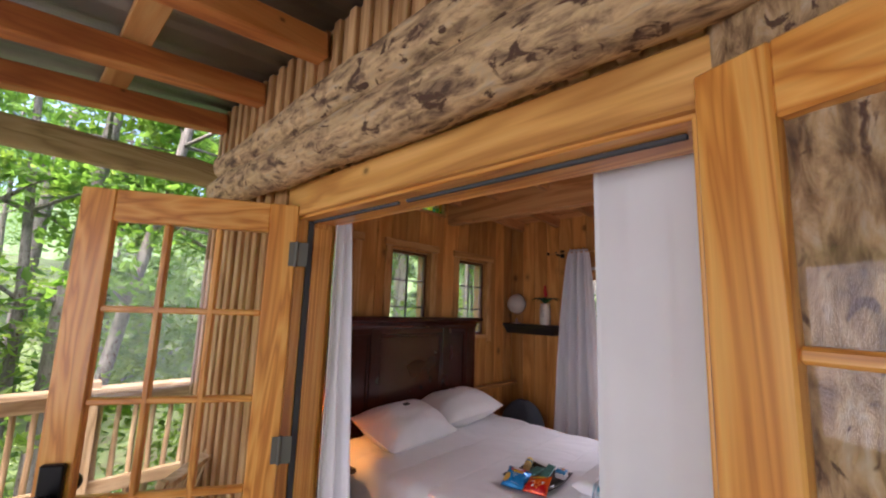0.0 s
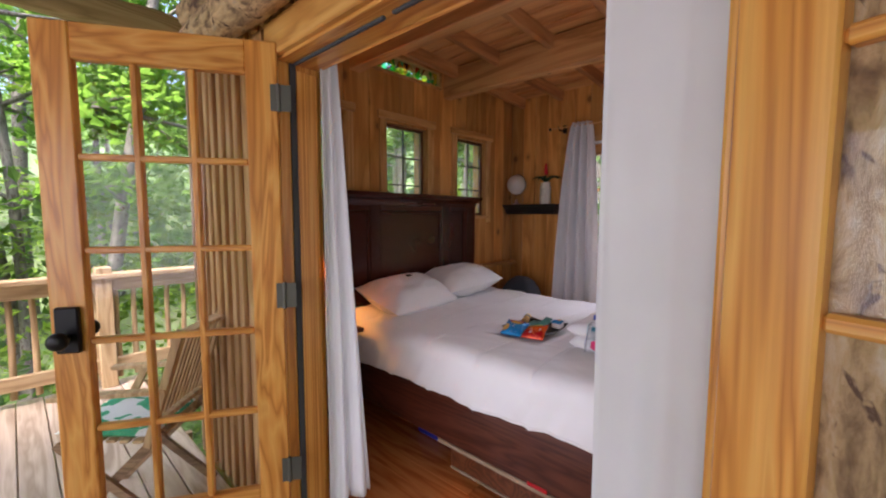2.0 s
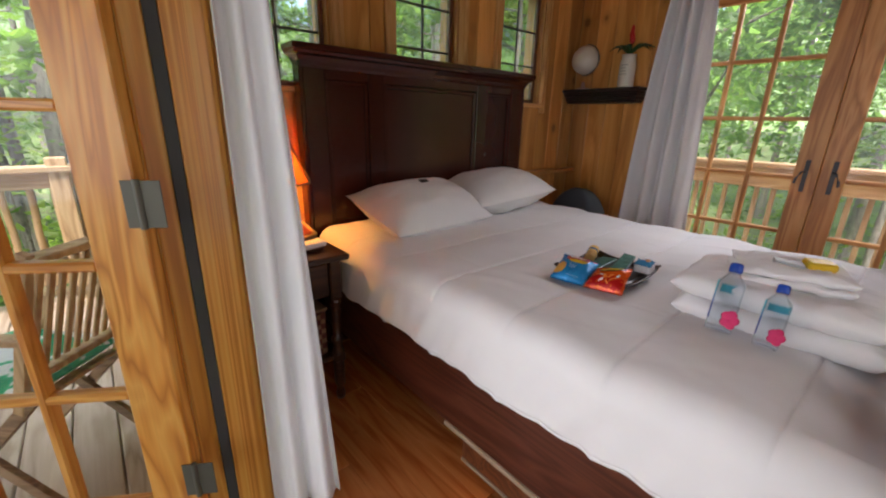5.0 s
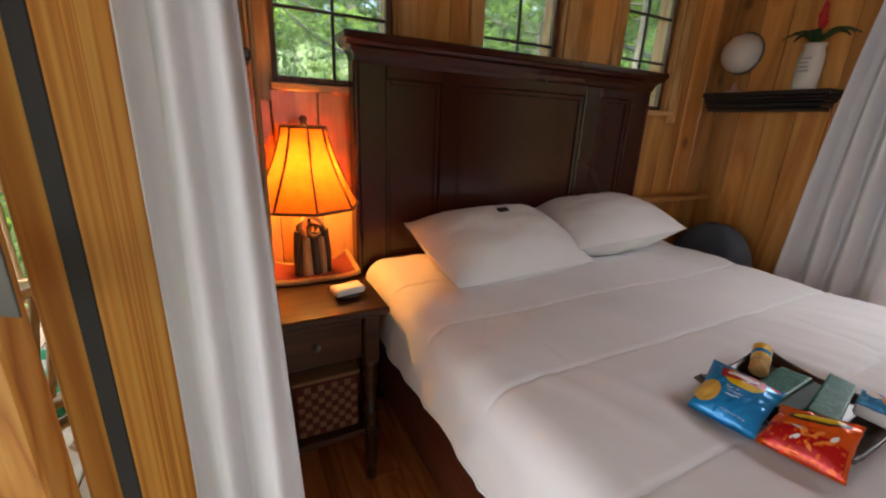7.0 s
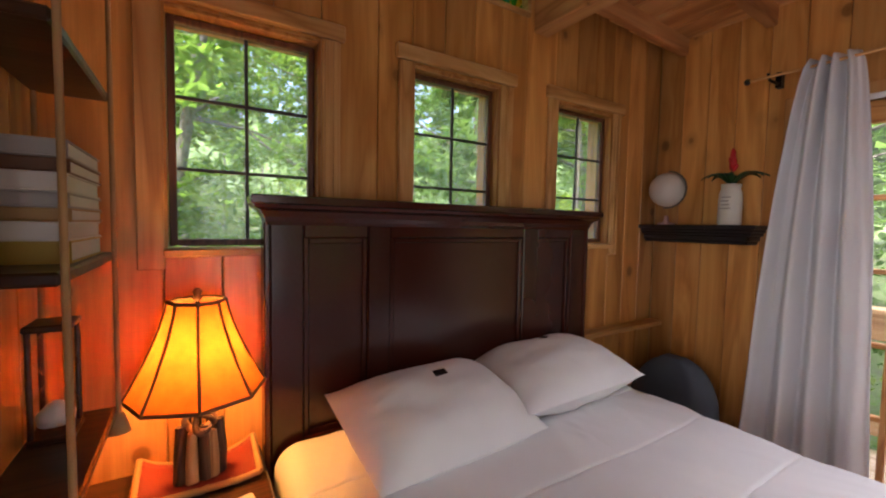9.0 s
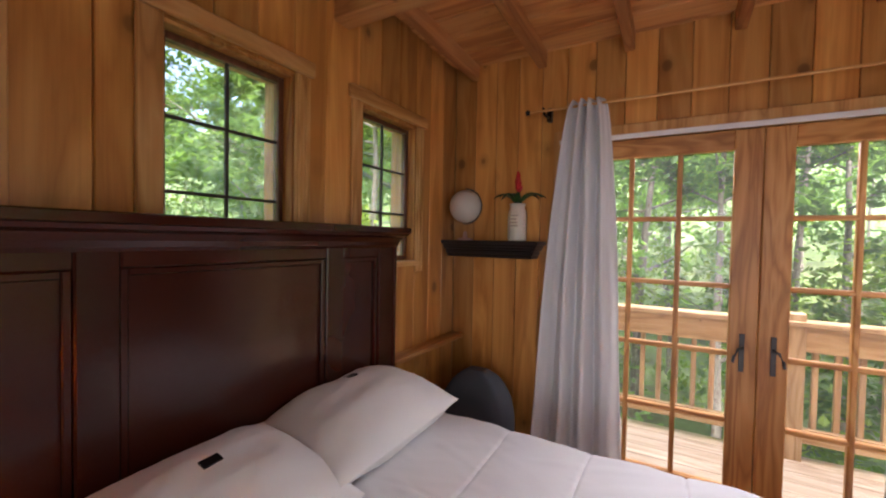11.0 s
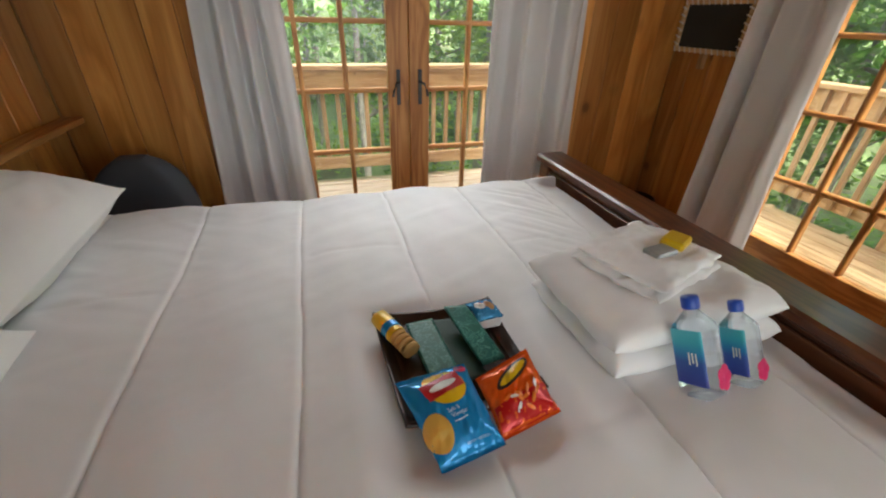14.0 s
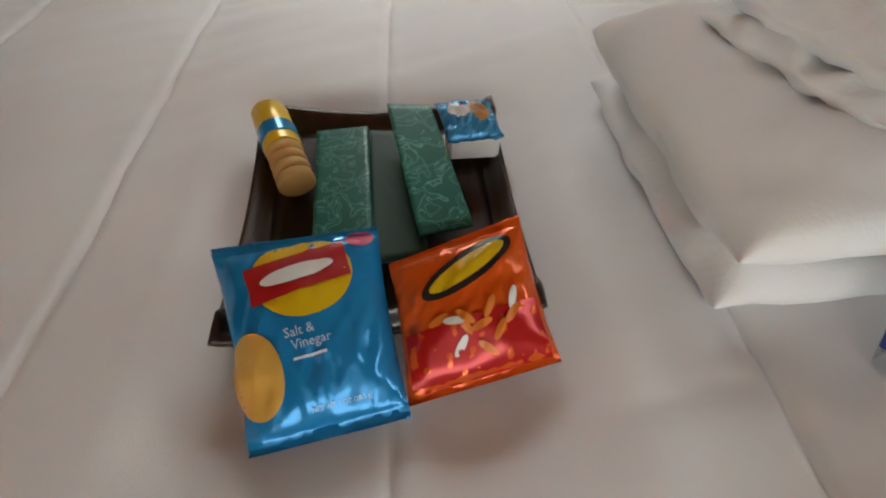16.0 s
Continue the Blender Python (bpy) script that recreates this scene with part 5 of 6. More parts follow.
# the many-stemmed tree beside the west railing
mt = thing("tree", "many-stemmed grey tree with green leaves beside the deck", "tree", (-4.4, 1.95, -2.7), "woods round the house")
rnd = random.Random(77)
cl = []
for k, (dx, dy, lx, ly, r) in enumerate(((0, 0, -0.3, 0.25, 0.15), (0.2, 0.28, 0.35, 0.7, 0.10), (-0.2, -0.2, 0.1, -0.8, 0.09), (0.1, -0.3, -0.5, -0.15, 0.07))):
    pts = [Vector((-4.4 + dx + lx * f ** 1.5 * 1.6, 1.95 + dy + ly * f ** 1.5 * 1.6, -2.75 + 9.5 * f)) + Vector((0.05 * math.sin(f * 9 + k), 0.05 * math.cos(f * 8 + k), 0)) for f in [q / 9 for q in range(10)]]
    part("stem", Shape().tube(pts, [r * (1.25 if q == 0 else 1.0 - 0.07 * q) for q in range(10)], 12, 0.06, k), M_BARK, mt)
    for q in range(4, 10):
        for _ in range(3):
            tip = pts[q] + Vector((rnd.gauss(0, 0.7), rnd.gauss(0, 0.7), rnd.uniform(-0.3, 0.6)))
            part("limb", Shape().tube([pts[q], pts[q].lerp(tip, 0.5) + Vector((0, 0, 0.06)), tip], [0.03, 0.018, 0.006], 6, 0.05, q), M_BARK, mt)
            cl.append((tip, rnd.uniform(0.3, 0.6)))
part("crown", leaves(Shape(), cl, 6500, 0.15, rnd), M_LEAF[0], mt)


# ---- nightstand and what stands on it ----
ns = thing("nightstand", "dark wooden nightstand with a lower shelf beside the bed", "nightstand", (0.15, 2.715, 0))
part("top", Shape().box(-0.07, 2.505, 0.655, 0.388, 2.928, 0.68, 0.008), M_NIGHT, ns)
for x0 in (-0.05, 0.305):
    for y0 in (2.525, 2.855):
        if x0 < 0:
            part("leg", Shape().box(x0, y0, 0.0, x0 + 0.05, y0 + 0.05, 0.654, 0.008), M_NIGHT, ns)
            continue
        turn = [(0.017, 0.0), (0.021, 0.02), (0.016, 0.05), (0.015, 0.06), (0.023, 0.075), (0.023, 0.16), (0.024, 0.24), (0.017, 0.27), (0.025, 0.285), (0.025, 0.30), (0.016, 0.31), (0.018, 0.36), (0.024, 0.42), (0.018, 0.45), (0.025, 0.462), (0.025, 0.482)]
        part("leg", Shape().turned(turn, x0 + 0.025, y0 + 0.025, 0, 16).box(x0, y0, 0.48, x0 + 0.05, y0 + 0.05, 0.654, 0.006).box(x0, y0, 0.19, x0 + 0.05, y0 + 0.05, 0.232, 0.005), M_NIGHT, ns)
part("drawer_front", Shape().box(0.325, 2.577, 0.50, 0.345, 2.853, 0.64, 0.005), M_NIGHT, ns)
part("side_panel", Shape().box(0.002, 2.53, 0.49, 0.303, 2.545, 0.653, 0.003), M_NIGHT, ns)
part("side_panel", Shape().box(0.002, 2.885, 0.49, 0.303, 2.90, 0.653, 0.003), M_NIGHT, ns)
part("shelf", Shape().box(-0.04, 2.54, 0.20, 0.34, 2.89, 0.222, 0.004), M_NIGHT, ns)
part("knob", Shape().ball(0.355, 2.715, 0.57, 0.011, 10), M_STEEL, ns, "small round drawer knob")
M_WEAVE = plain("red woven cane", (0.10, 0.02, 0.012), 0.8, relief=0.3)
M_WEAVE2 = plain("tan woven cane", (0.22, 0.12, 0.06), 0.8, relief=0.3)
bk = thing("basket", "red and tan checked woven basket on the nightstand shelf", "basket", (0.23, 2.745, 0.222))
part("body", Shape().box(0.12, 2.645, 0.223, 0.315, 2.845, 0.43, 0.012), M_WEAVE, bk)
for i in range(9):
    for j in range(8):
        if (i + j) % 2 == 0:
            y, z = 2.655 + i * 0.0205, 0.24 + j * 0.0225
            part("strand", Shape().box(0.315, y, z, 0.319, y + 0.019, z + 0.02, 0.0015), M_WEAVE2, bk)
part("rim", Shape().box(0.115, 2.64, 0.43, 0.321, 2.85, 0.442, 0.005), M_WEAVE2, bk)

LX, LY = 0.045, 2.762
lamp = thing("table_lamp", "lit table lamp with a bell shade on a driftwood base", "lamp", (LX, LY, 0.68))
M_SHADE, nodes, links, bsdf = mat("amber parchment shade")
tr, mx = nodes.new("ShaderNodeBsdfTranslucent"), nodes.new("ShaderNodeMixShader")
v = coords(nodes, links, (1, 1, 1))
na = node(nodes, "ShaderNodeTexNoise", Scale=25.0, Detail=5.0)
links.new(v, na.inputs["Vector"])
col = ramp(nodes, links, na.outputs[0], [(0.3, (0.44, 0.115, 0.009)), (0.7, (0.52, 0.15, 0.013))])
links.new(col, bsdf.inputs["Base Color"])
links.new(col, tr.inputs[0])
mx.inputs[0].default_value = 0.5
links.new(bsdf.outputs[0], mx.inputs[1])
links.new(tr.outputs[0], mx.inputs[2])
links.new(mx.outputs[0], nodes["Material Output"].inputs[0])
M_RIB = plain("brown shade trim", (0.12, 0.075, 0.035), 0.8)
M_DRIFT_D = wood("dark driftwood", (0.03, 0.015, 0.008), (0.06, 0.03, 0.015), (0.09, 0.05, 0.025), "z", 0.6)
M_DRIFT_L = wood("pale driftwood", (0.3, 0.17, 0.07), (0.42, 0.26, 0.11), (0.5, 0.33, 0.16), "z", 0.6)
M_ROPE = plain("tan rope", (0.40, 0.24, 0.10), 0.9, 0, 60, 0.25, 0.4)
M_MAT = plain("red mat", (0.20, 0.03, 0.015), 0.9)
def pad_lift(u, v):
    """The pad curls up at its ends, most of all at the back corners."""
    return (0.010 + 0.026 * (1 - u)) * abs(2 * v - 1) ** 3.5
part("foot_plate", Shape().box(LX - 0.07, LY - 0.10, 0.6805, LX + 0.07, LY + 0.10, 0.690, 0.003), M_MAT, lamp)
thicken(part("mat", Shape().sheet(lambda u, v: (LX - 0.078 + 0.156 * u, LY - 0.138 + 0.276 * v, 0.6935 + pad_lift(u, v)), 6, 24), M_MAT, lamp, "red base pad with curled ends"), 0.007)
ring = [(0, 0), (1, 0), (1, 1), (0, 1), (0, 0)]
for p, q in zip(ring, ring[1:]):
    uv = [(p[0] + (q[0] - p[0]) * t / 20, p[1] + (q[1] - p[1]) * t / 20) for t in range(21)]
    part("rope_edge", Shape().tube([(LX - 0.082 + 0.164 * u, LY - 0.142 + 0.284 * v, 0.691 + pad_lift(u, v) + 0.0015 * (t % 2)) for t, (u, v) in enumerate(uv)], 0.0095, 8, 0.1, 3), M_ROPE, lamp, "twisted tan rope")
for k, (dx, dy, h, mt) in enumerate(((0.03, -0.045, 0.15, M_DRIFT_D), (0.04, -0.018, 0.13, M_DRIFT_L), (0.035, 0.012, 0.145, M_DRIFT_D), (0.03, 0.03, 0.125, M_DRIFT_L), (0.015, 0.05, 0.15, M_DRIFT_D), (-0.03, 0.03, 0.16, M_DRIFT_D), (-0.03, -0.03, 0.16, M_DRIFT_D))):
    part("stick", Shape().tube([(LX + dx, LY + dy, 0.697), (LX + dx * 0.9, LY + dy * 1.02, 0.697 + h * 0.5), (LX + dx * 0.8, LY + dy * 0.95, 0.697 + h)], [0.016, 0.0145, 0.012], 9, 0.1, k), mt, lamp)
loop = [(LX + 0.03 + 0.008 * math.sin(t * 3), LY + 0.034 * math.cos(t), 0.865 + 0.034 * math.sin(t)) for t in [k * 6.283 / 20 for k in range(21)]]
part("twig_loop", Shape().tube(loop, 0.009, 7, 0.12, 5), M_DRIFT_L, lamp)
loop = [(LX + 0.04 + 0.012 * math.sin(t * 2), LY + 0.012 + 0.022 * math.cos(t), 0.85 + 0.024 * math.sin(t)) for t in [k * 5.2 / 16 for k in range(17)]]
part("twig_loop", Shape().tube(loop, 0.008, 7, 0.12, 6), M_DRIFT_D, lamp)
part("stem", Shape().tube([(LX, LY, 0.697), (LX, LY, 1.195)], 0.006, 8), M_BLACK, lamp)
SH = [(0.068, 1.178), (0.074, 1.148), (0.086, 1.108), (0.104, 1.060), (0.126, 1.010), (0.149, 0.964), (0.167, 0.930)]
shade = part("shade", Shape().turned([(r, z) for r, z in SH], LX, LY, 0, 8), M_SHADE, lamp, "glowing amber parchment shade with dark ribs")
shade.data.polygons.foreach_set("use_smooth", [False] * len(shade.data.polygons))
bmx = bmesh.new()
bmx.from_mesh(shade.data)
bmesh.ops.delete(bmx, geom=[f for f in bmx.faces if len(f.verts) == 8], context="FACES")
bmx.to_mesh(shade.data)
bmx.free()
for k in range(8):
    q = 2 * math.pi * k / 8
    part("rib", Shape().tube([(LX + (r + 0.001) * math.cos(q), LY + (r + 0.001) * math.sin(q), z) for r, z in SH], 0.0038, 6), M_RIB, shade)
for r, z in (SH[0], SH[-1]):
    part("trim_ring", Shape().tube([(LX + r * math.cos(t), LY + r * math.sin(t), z) for t in [2 * math.pi * k / 8 for k in range(9)]], 0.0048, 6), M_RIB, shade)
part("finial", Shape().turned([(0.006, 1.176), (0.012, 1.184), (0.009, 1.194), (0.013, 1.202), (0.006, 1.212)], LX, LY, 0, 12), M_RIB, lamp)
part("bulb", Shape().ball(LX, LY, 1.04, 0.027, 12), M_GLASS, lamp).visible_shadow = False
bulb = new("lamp_bulb_light", bpy.data.lights.new("lamp_bulb_light", "POINT"))
bulb.location = (LX, LY, 1.04)
bulb.data.energy, bulb.data.color, bulb.data.shadow_soft_size = LAMP_WATTS, (1.0, 0.44, 0.08), 0.024

sd = thing("soap_dish", "white bar on a small brown dish on the nightstand", "soap", (0.27, 2.83, 0.68))
part("dish", Shape().turned([(0.022, 0.0), (0.034, 0.006), (0.04, 0.014), (0.036, 0.014)], 0.27, 2.83, 0.6805, 20), M_NIGHT, sd, "round brown dish")
part("bar", Shape().box(-0.026, -0.048, 0, 0.026, 0.048, 0.022, 0.009).moved(pose(0.27, 2.83, 0.6955, 0, 4, 12)), M_WHITEPAINT, sd, "cream white bar")

# hanging rope shelf with books on the entrance wall
M_BOOK = [plain("book " + n, c, 0.6) for n, c in (("grey", (0.35, 0.33, 0.3)), ("white", (0.6, 0.58, 0.52)), ("red", (0.35, 0.06, 0.05)), ("tan", (0.4, 0.25, 0.1)), ("yellow", (0.45, 0.3, 0.05)), ("brown", (0.15, 0.07, 0.035)))]
hs = thing("hanging_shelf", "dark three-tier rope shelf hanging on the pine wall", "shelf", (0.35, 2.52, 0.965))
for z in (0.965, 1.32, 1.67):
    part("tier", Shape().box(0.15, 2.475, z - 0.02, 0.58, 2.60, z, 0.004), M_NIGHT, hs)
for x in (0.16, 0.57):
    for y in (2.482, 2.604):
        part("rope", Shape().tube([(x, y, 0.905), (x + 0.002, y, 1.4), (x, y, 1.95), (0.365, 2.49, 2.25)], 0.005, 7, 0.08, 2), M_ROPE, hs)
part("tassel", Shape().tube([(0.16, 2.604, 0.95), (0.162, 2.606, 0.905)], [0.012, 0.024], 8, 0.2, 4), M_ROPE, hs)
z = 1.3205
for k, (h, mi) in enumerate(((0.036, 4), (0.03, 1), (0.022, 3), (0.024, 0), (0.03, 1), (0.024, 5), (0.028, 0))):
    b = thing("book", "closed book lying in a stack on the rope shelf", "book", (0.33, 2.52, z), "books on the rope shelf")
    o = 0.012 * math.sin(k * 2.1)
    part("cover", Shape().box(0.19 + o, 2.482, z, 0.45 + o, 2.588, z + 0.003, 0.001).box(0.19 + o, 2.482, z + h - 0.003, 0.45 + o, 2.588, z + h, 0.001).box(0.447 + o, 2.482, z + 0.003, 0.45 + o, 2.588, z + h - 0.003, 0.001), M_BOOK[mi], b)
    part("page_block", Shape().box(0.194 + o, 2.485, z + 0.003, 0.446 + o, 2.585, z + h - 0.003, 0.001), M_BOOK[1], b)
    z += h + 0.0005
hg = thing("hourglass", "hourglass in a dark stand on the rope shelf", "hourglass", (0.25, 2.52, 0.9650))
part("plate", Shape().box(0.21, 2.485, 0.9655, 0.30, 2.555, 0.9780, 0.003), M_NIGHT, hg)
part("plate", Shape().box(0.21, 2.485, 1.1800, 0.30, 2.555, 1.1930, 0.003), M_NIGHT, hg)
part("glass_body", Shape().turned([(0.012, 0.0), (0.032, 0.03), (0.034, 0.055), (0.02, 0.085), (0.005, 0.1), (0.02, 0.115), (0.034, 0.145), (0.032, 0.17), (0.012, 0.201)], 0.255, 2.52, 0.9785, 16), M_GLASS, hg).visible_shadow = False
part("sand", Shape().turned([(0.028, 0.0), (0.03, 0.02), (0.012, 0.04), (0.002, 0.045)], 0.255, 2.52, 0.9910, 14), M_WHITEPAINT, hg)
for x, y in ((0.218, 2.492), (0.292, 2.492), (0.218, 2.548), (0.292, 2.548)):
    part("pillar", Shape().tube([(x, y, 0.9780), (x, y, 1.1800)], 0.005, 8), M_NIGHT, hg)

# ---- north-west corner ----
shelf = thing("wall_shelf", "black wall shelf with a stepped cornice edge", "shelf", (0.2, 5.02, 1.33))
for k, (d, z0, z1) in enumerate(((0.0, 1.40, 1.422), (0.014, 1.385, 1.40), (0.022, 1.37, 1.385), (0.034, 1.345, 1.37), (0.044, 1.328, 1.345))):
    part("step" if k else "board", Shape().box(WX + 0.002 + d * 0.4, 4.936 + d, z0, 0.492 - d, NY - 0.001, z1, 0.004), M_BLACKWOOD, shelf)
gl = thing("globe", "cream-white globe on a small stand on the wall shelf", "globe", (0.05, 5.0, 1.422))
part("base", Shape().turned([(0.045, 0), (0.042, 0.008), (0.014, 0.014), (0.009, 0.05)], 0.05, 4.995, 1.4225, 18), M_PINKISH, gl, "pale pink stand")
part("ball", Shape().ball(0.05, 4.995, 1.615, 0.093, 28), M_CREAM, gl)
part("meridian", Shape().tube([(0.05 + 0.1 * math.cos(t), 4.995, 1.615 + 0.1 * math.sin(t)) for t in [radians(-100 + 190 * k / 20) for k in range(21)]], 0.0045, 6), M_STEEL, gl)
va = thing("vase", "white vase with red flower and dark green leaves", "vase", (0.355, 5.0, 1.422))
part("jar", Shape().turned([(0.045, 0), (0.05, 0.01), (0.05, 0.13), (0.047, 0.16), (0.04, 0.175), (0.044, 0.2), (0.04, 0.2)], 0.36, 5.0, 1.4225, 24), M_CREAM, va)
for k in range(4):
    part("lettering_bar", Shape().box(0.337 + 0.004 * (k % 2), 4.9475, 1.50 + k * 0.018, 0.383 - 0.005 * (k % 3), 4.9505, 1.506 + k * 0.018, 0.001), M_GREYINK, va, "faded grey print")
rnd = random.Random(21)
for k in range(9):
    a = k * 2.4
    L = rnd.uniform(0.11, 0.17)
    def blade(u, v, a=a, L=L):
        r = 0.012 + L * v
        w = 0.021 * math.sin(math.pi * min(1, 0.12 + v * 0.9)) * (u - 0.5) * 2
        return (0.36 + r * math.cos(a) - w * math.sin(a), 5.0 + (r * math.sin(a) + w * math.cos(a)) * 0.6, 1.62 + 0.16 * v - 0.13 * v * v + 0.012 * abs(u - 0.5))
    thicken(part("leaf", Shape().sheet(blade, 4, 10), M_DARKLEAF, va), 0.0015)
for k in range(10):
    a, t = k * 2.4, k / 10
    s = Shape().ball(0, 0, 0, 0.012, 8, (0.8, 0.8, 1.8)).moved(Matrix.Translation((0.36 + 0.012 * math.cos(a) * (1 - t), 5.0 + 0.012 * math.sin(a) * (1 - t), 1.70 + 0.085 * t)) @ Matrix.Rotation(0.5 * (1 - t), 4, Vector((-math.sin(a), math.cos(a), 0))))
    part("petal", s, M_REDFLOWER, va)
part("flower_stem", Shape().tube([(0.36, 5.0, 1.6), (0.362, 5.0, 1.72)], 0.005, 7), M_DARKLEAF, va)
ledge = solid("ledge", Shape().box(WX + 0.001, 4.42, 0.835, 0.0, NY - 0.001, 0.86, 0.004), M_TRIM_Y, "pine ledge board along the wall beside the headboard", "ledge")
def heater_fn(u, v):
    a = 2 * math.pi * u
    w, d = 0.185, 0.14
    c, q = math.cos(a), math.sin(a)
    e = 0.35
    x = w * math.copysign(abs(c) ** e, c)
    y = d * math.copysign(abs(q) ** e, q)
    w_ = min(1, v / 0.62)
    t = max(0, (v - 0.55) / 0.45)
    k = math.sqrt(max(0.0, 1 - (0.97 * t) ** 2.4))
    return (0.212 + x * (0.94 + 0.06 * w_) * k, 4.85 + y * k, 0.02 + 0.725 * v)
heater = thing("floor_heater", "dark grey rounded portable heater behind the bed", "heater", (0.212, 4.85, 0))
sh = Shape().sheet(heater_fn, 40, 26)
sh.add([heater_fn(k / 40, 1) for k in range(40)], [tuple(range(40))])
part("body", sh, M_GREYPLASTIC, heater)
part("foot", Shape().box(0.06, 4.74, 0.0, 0.36, 4.96, 0.022, 0.006), M_BLACK, heater)
part("dial", Shape().turned([(0.016, 0), (0.014, 0.01)], 0, 0, 0, 14).moved(pose(0.372, 4.81, 0.53, 0, 80, 0)), M_BLACK, heater)

# ---- north-east corner ----
cb = thing("chalkboard", "small blank chalkboard in a pale rope-bound frame", "chalkboard", (EX - 0.02, 4.875, 1.12))
part("board", Shape().box(EX - 0.016, 4.685, 1.145, EX - 0.006, 5.065, 1.355, 0.002), M_SLATE, cb)
s = Shape()
for y0, y1, z0, z1 in ((4.66, 5.09, 1.352, 1.375), (4.66, 5.09, 1.125, 1.148), (4.66, 4.687, 1.148, 1.352), (5.063, 5.09, 1.148, 1.352)):
    part("frame_bar", Shape().box(EX - 0.026, y0, z0, EX - 0.003, y1, z1, 0.005), M_PALEWOOD, cb, "pale wooden frame bar")
for k in range(12):
    y = 4.673 + k * 0.0365
    for z in (1.1365, 1.3635):
        part("lacing", Shape().bar((EX - 0.0275, y - 0.006, z - 0.0135), (EX - 0.0275, y + 0.006, z + 0.0135), 0.004, 0.007, 0.0015), M_WHITEPAINT, cb, "white cord lacing")
for k in range(6):
    z = 1.165 + k * 0.034
    for y in (4.6735, 5.0765):
        part("lacing", Shape().bar((EX - 0.0275, y - 0.0155, z - 0.006), (EX - 0.0275, y + 0.0155, z + 0.006), 0.004, 0.007, 0.0015), M_WHITEPAINT, cb, "white cord lacing")
part("easel_peg", Shape().box(EX - 0.035, 4.855, 1.05, EX - 0.004, 4.885, 1.124, 0.003), M_RAIL_Z, cb)
def leaf_fn(u, v):
    w = 0.075 * math.sin(math.pi * v ** 0.85) * (2 * u - 1)
    t = Vector((0.15, 0, 0.31)).normalized()
    nrm = Vector((t.z, 0, -t.x))
    p = Vector((2.69, 5.055, 1.435)) + t * 0.345 * v + nrm * w
    return (p.x, p.y - 0.012 * math.sin(math.pi * v) + 0.12 * w * w / 0.06, p.z)
lf = thing("wall_leaf", "large dark green leaf ornament hung on the wall", "leaf ornament", (2.76, 5.06, 1.5))
thicken(part("blade", Shape().sheet(leaf_fn, 12, 24), M_DARKLEAF, lf), 0.003)
part("stalk", Shape().tube([leaf_fn(0.5, 0.0), leaf_fn(0.5, 0.5), leaf_fn(0.5, 1.0), (2.855, 5.07, 1.80), (2.86, 5.095, 1.83)], 0.004, 7), M_DARKLEAF, lf)
bn = thing("waste_bin", "low black bin in the corner", "bin", (2.85, 4.95, 0))
part("body", Shape().turned([(0.10, 0.0), (0.102, 0.01), (0.125, 0.28), (0.128, 0.285), (0.12, 0.285), (0.098, 0.015), (0.01, 0.012)], 2.85, 4.94, 0.0005, 24), M_BLACK, bn)

# ---- on the bed: tray with snacks, towels, bottles ----
def bil(c, u, v):
    """Between four corners: back-left, back-right, front-left, front-right."""
    a, b, d, e = [Vector(p) for p in c]
    return a.lerp(b, u).lerp(d.lerp(e, u), v)


TRAY = ((1.015, 3.644, 0.702), (1.271, 3.634, 0.702), (1.027, 3.364, 0.698), (1.277, 3.376, 0.698))
def tray_fn(u, v):
    p = bil(TRAY, u, v)
    e = min(u, 1 - u, v, 1 - v)
    rim = 1 - smooth(0.0, 0.09, e)
    dip = 0.35 + 0.65 * (abs(2 * u - 1) ** 2 if v < 0.09 or v > 0.91 else abs(2 * v - 1) ** 2)
    return (p.x, p.y, p.z + 0.027 * rim * dip)
tray = thing("tray", "dark brown wooden serving tray with curved rims on the comforter", "tray", (1.145, 3.504, 0.692))
def tray_piece(name, u0, u1, v0, v1, nu, nv):
    s = Shape().sheet(lambda u, v: tray_fn(u0 + (u1 - u0) * u, v0 + (v1 - v0) * v), nu, nv)
    thicken(part(name, s, M_TRAY, tray), 0.006)
tray_piece("base", 0.09, 0.91, 0.09, 0.91, 20, 20)
tray_piece("rim", 0.0, 0.09, 0.0, 1.0, 8, 48)
tray_piece("rim", 0.91, 1.0, 0.0, 1.0, 8, 48)
tray_piece("rim", 0.09, 0.91, 0.0, 0.09, 40, 8)
tray_piece("rim", 0.09, 0.91, 0.91, 1.0, 40, 8)


def packet_point(c, thick, seed):
    def fn(u, v):
        p = bil(c, u, v)
        a, b = 2 * u - 1, 2 * v - 1
        nrm = (Vector(c[1]) - Vector(c[0])).cross(Vector(c[0]) - Vector(c[2])).normalized()
        body = max(0, 1 - abs(a) ** 2.6) ** 0.6 * max(0, 1 - (abs(b) / 0.9) ** 2.6) ** 0.6 if abs(b) < 0.9 else 0
        crimp = 0.0015 * math.sin(v * 260) if abs(b) > 0.9 else 0
        wr = 0.0035 * noise.noise(Vector((u * 5 + seed, v * 6, 0))) + 0.0022 * noise.noise(Vector((u * 15 + v * 6 + seed, v * 9, 3)))
        k = 1 - 0.05 * (1 - b * b)
        mid = bil(c, 0.5, v)
        return mid + (p - mid) * k + nrm * (thick * body + wr + crimp)
    return fn


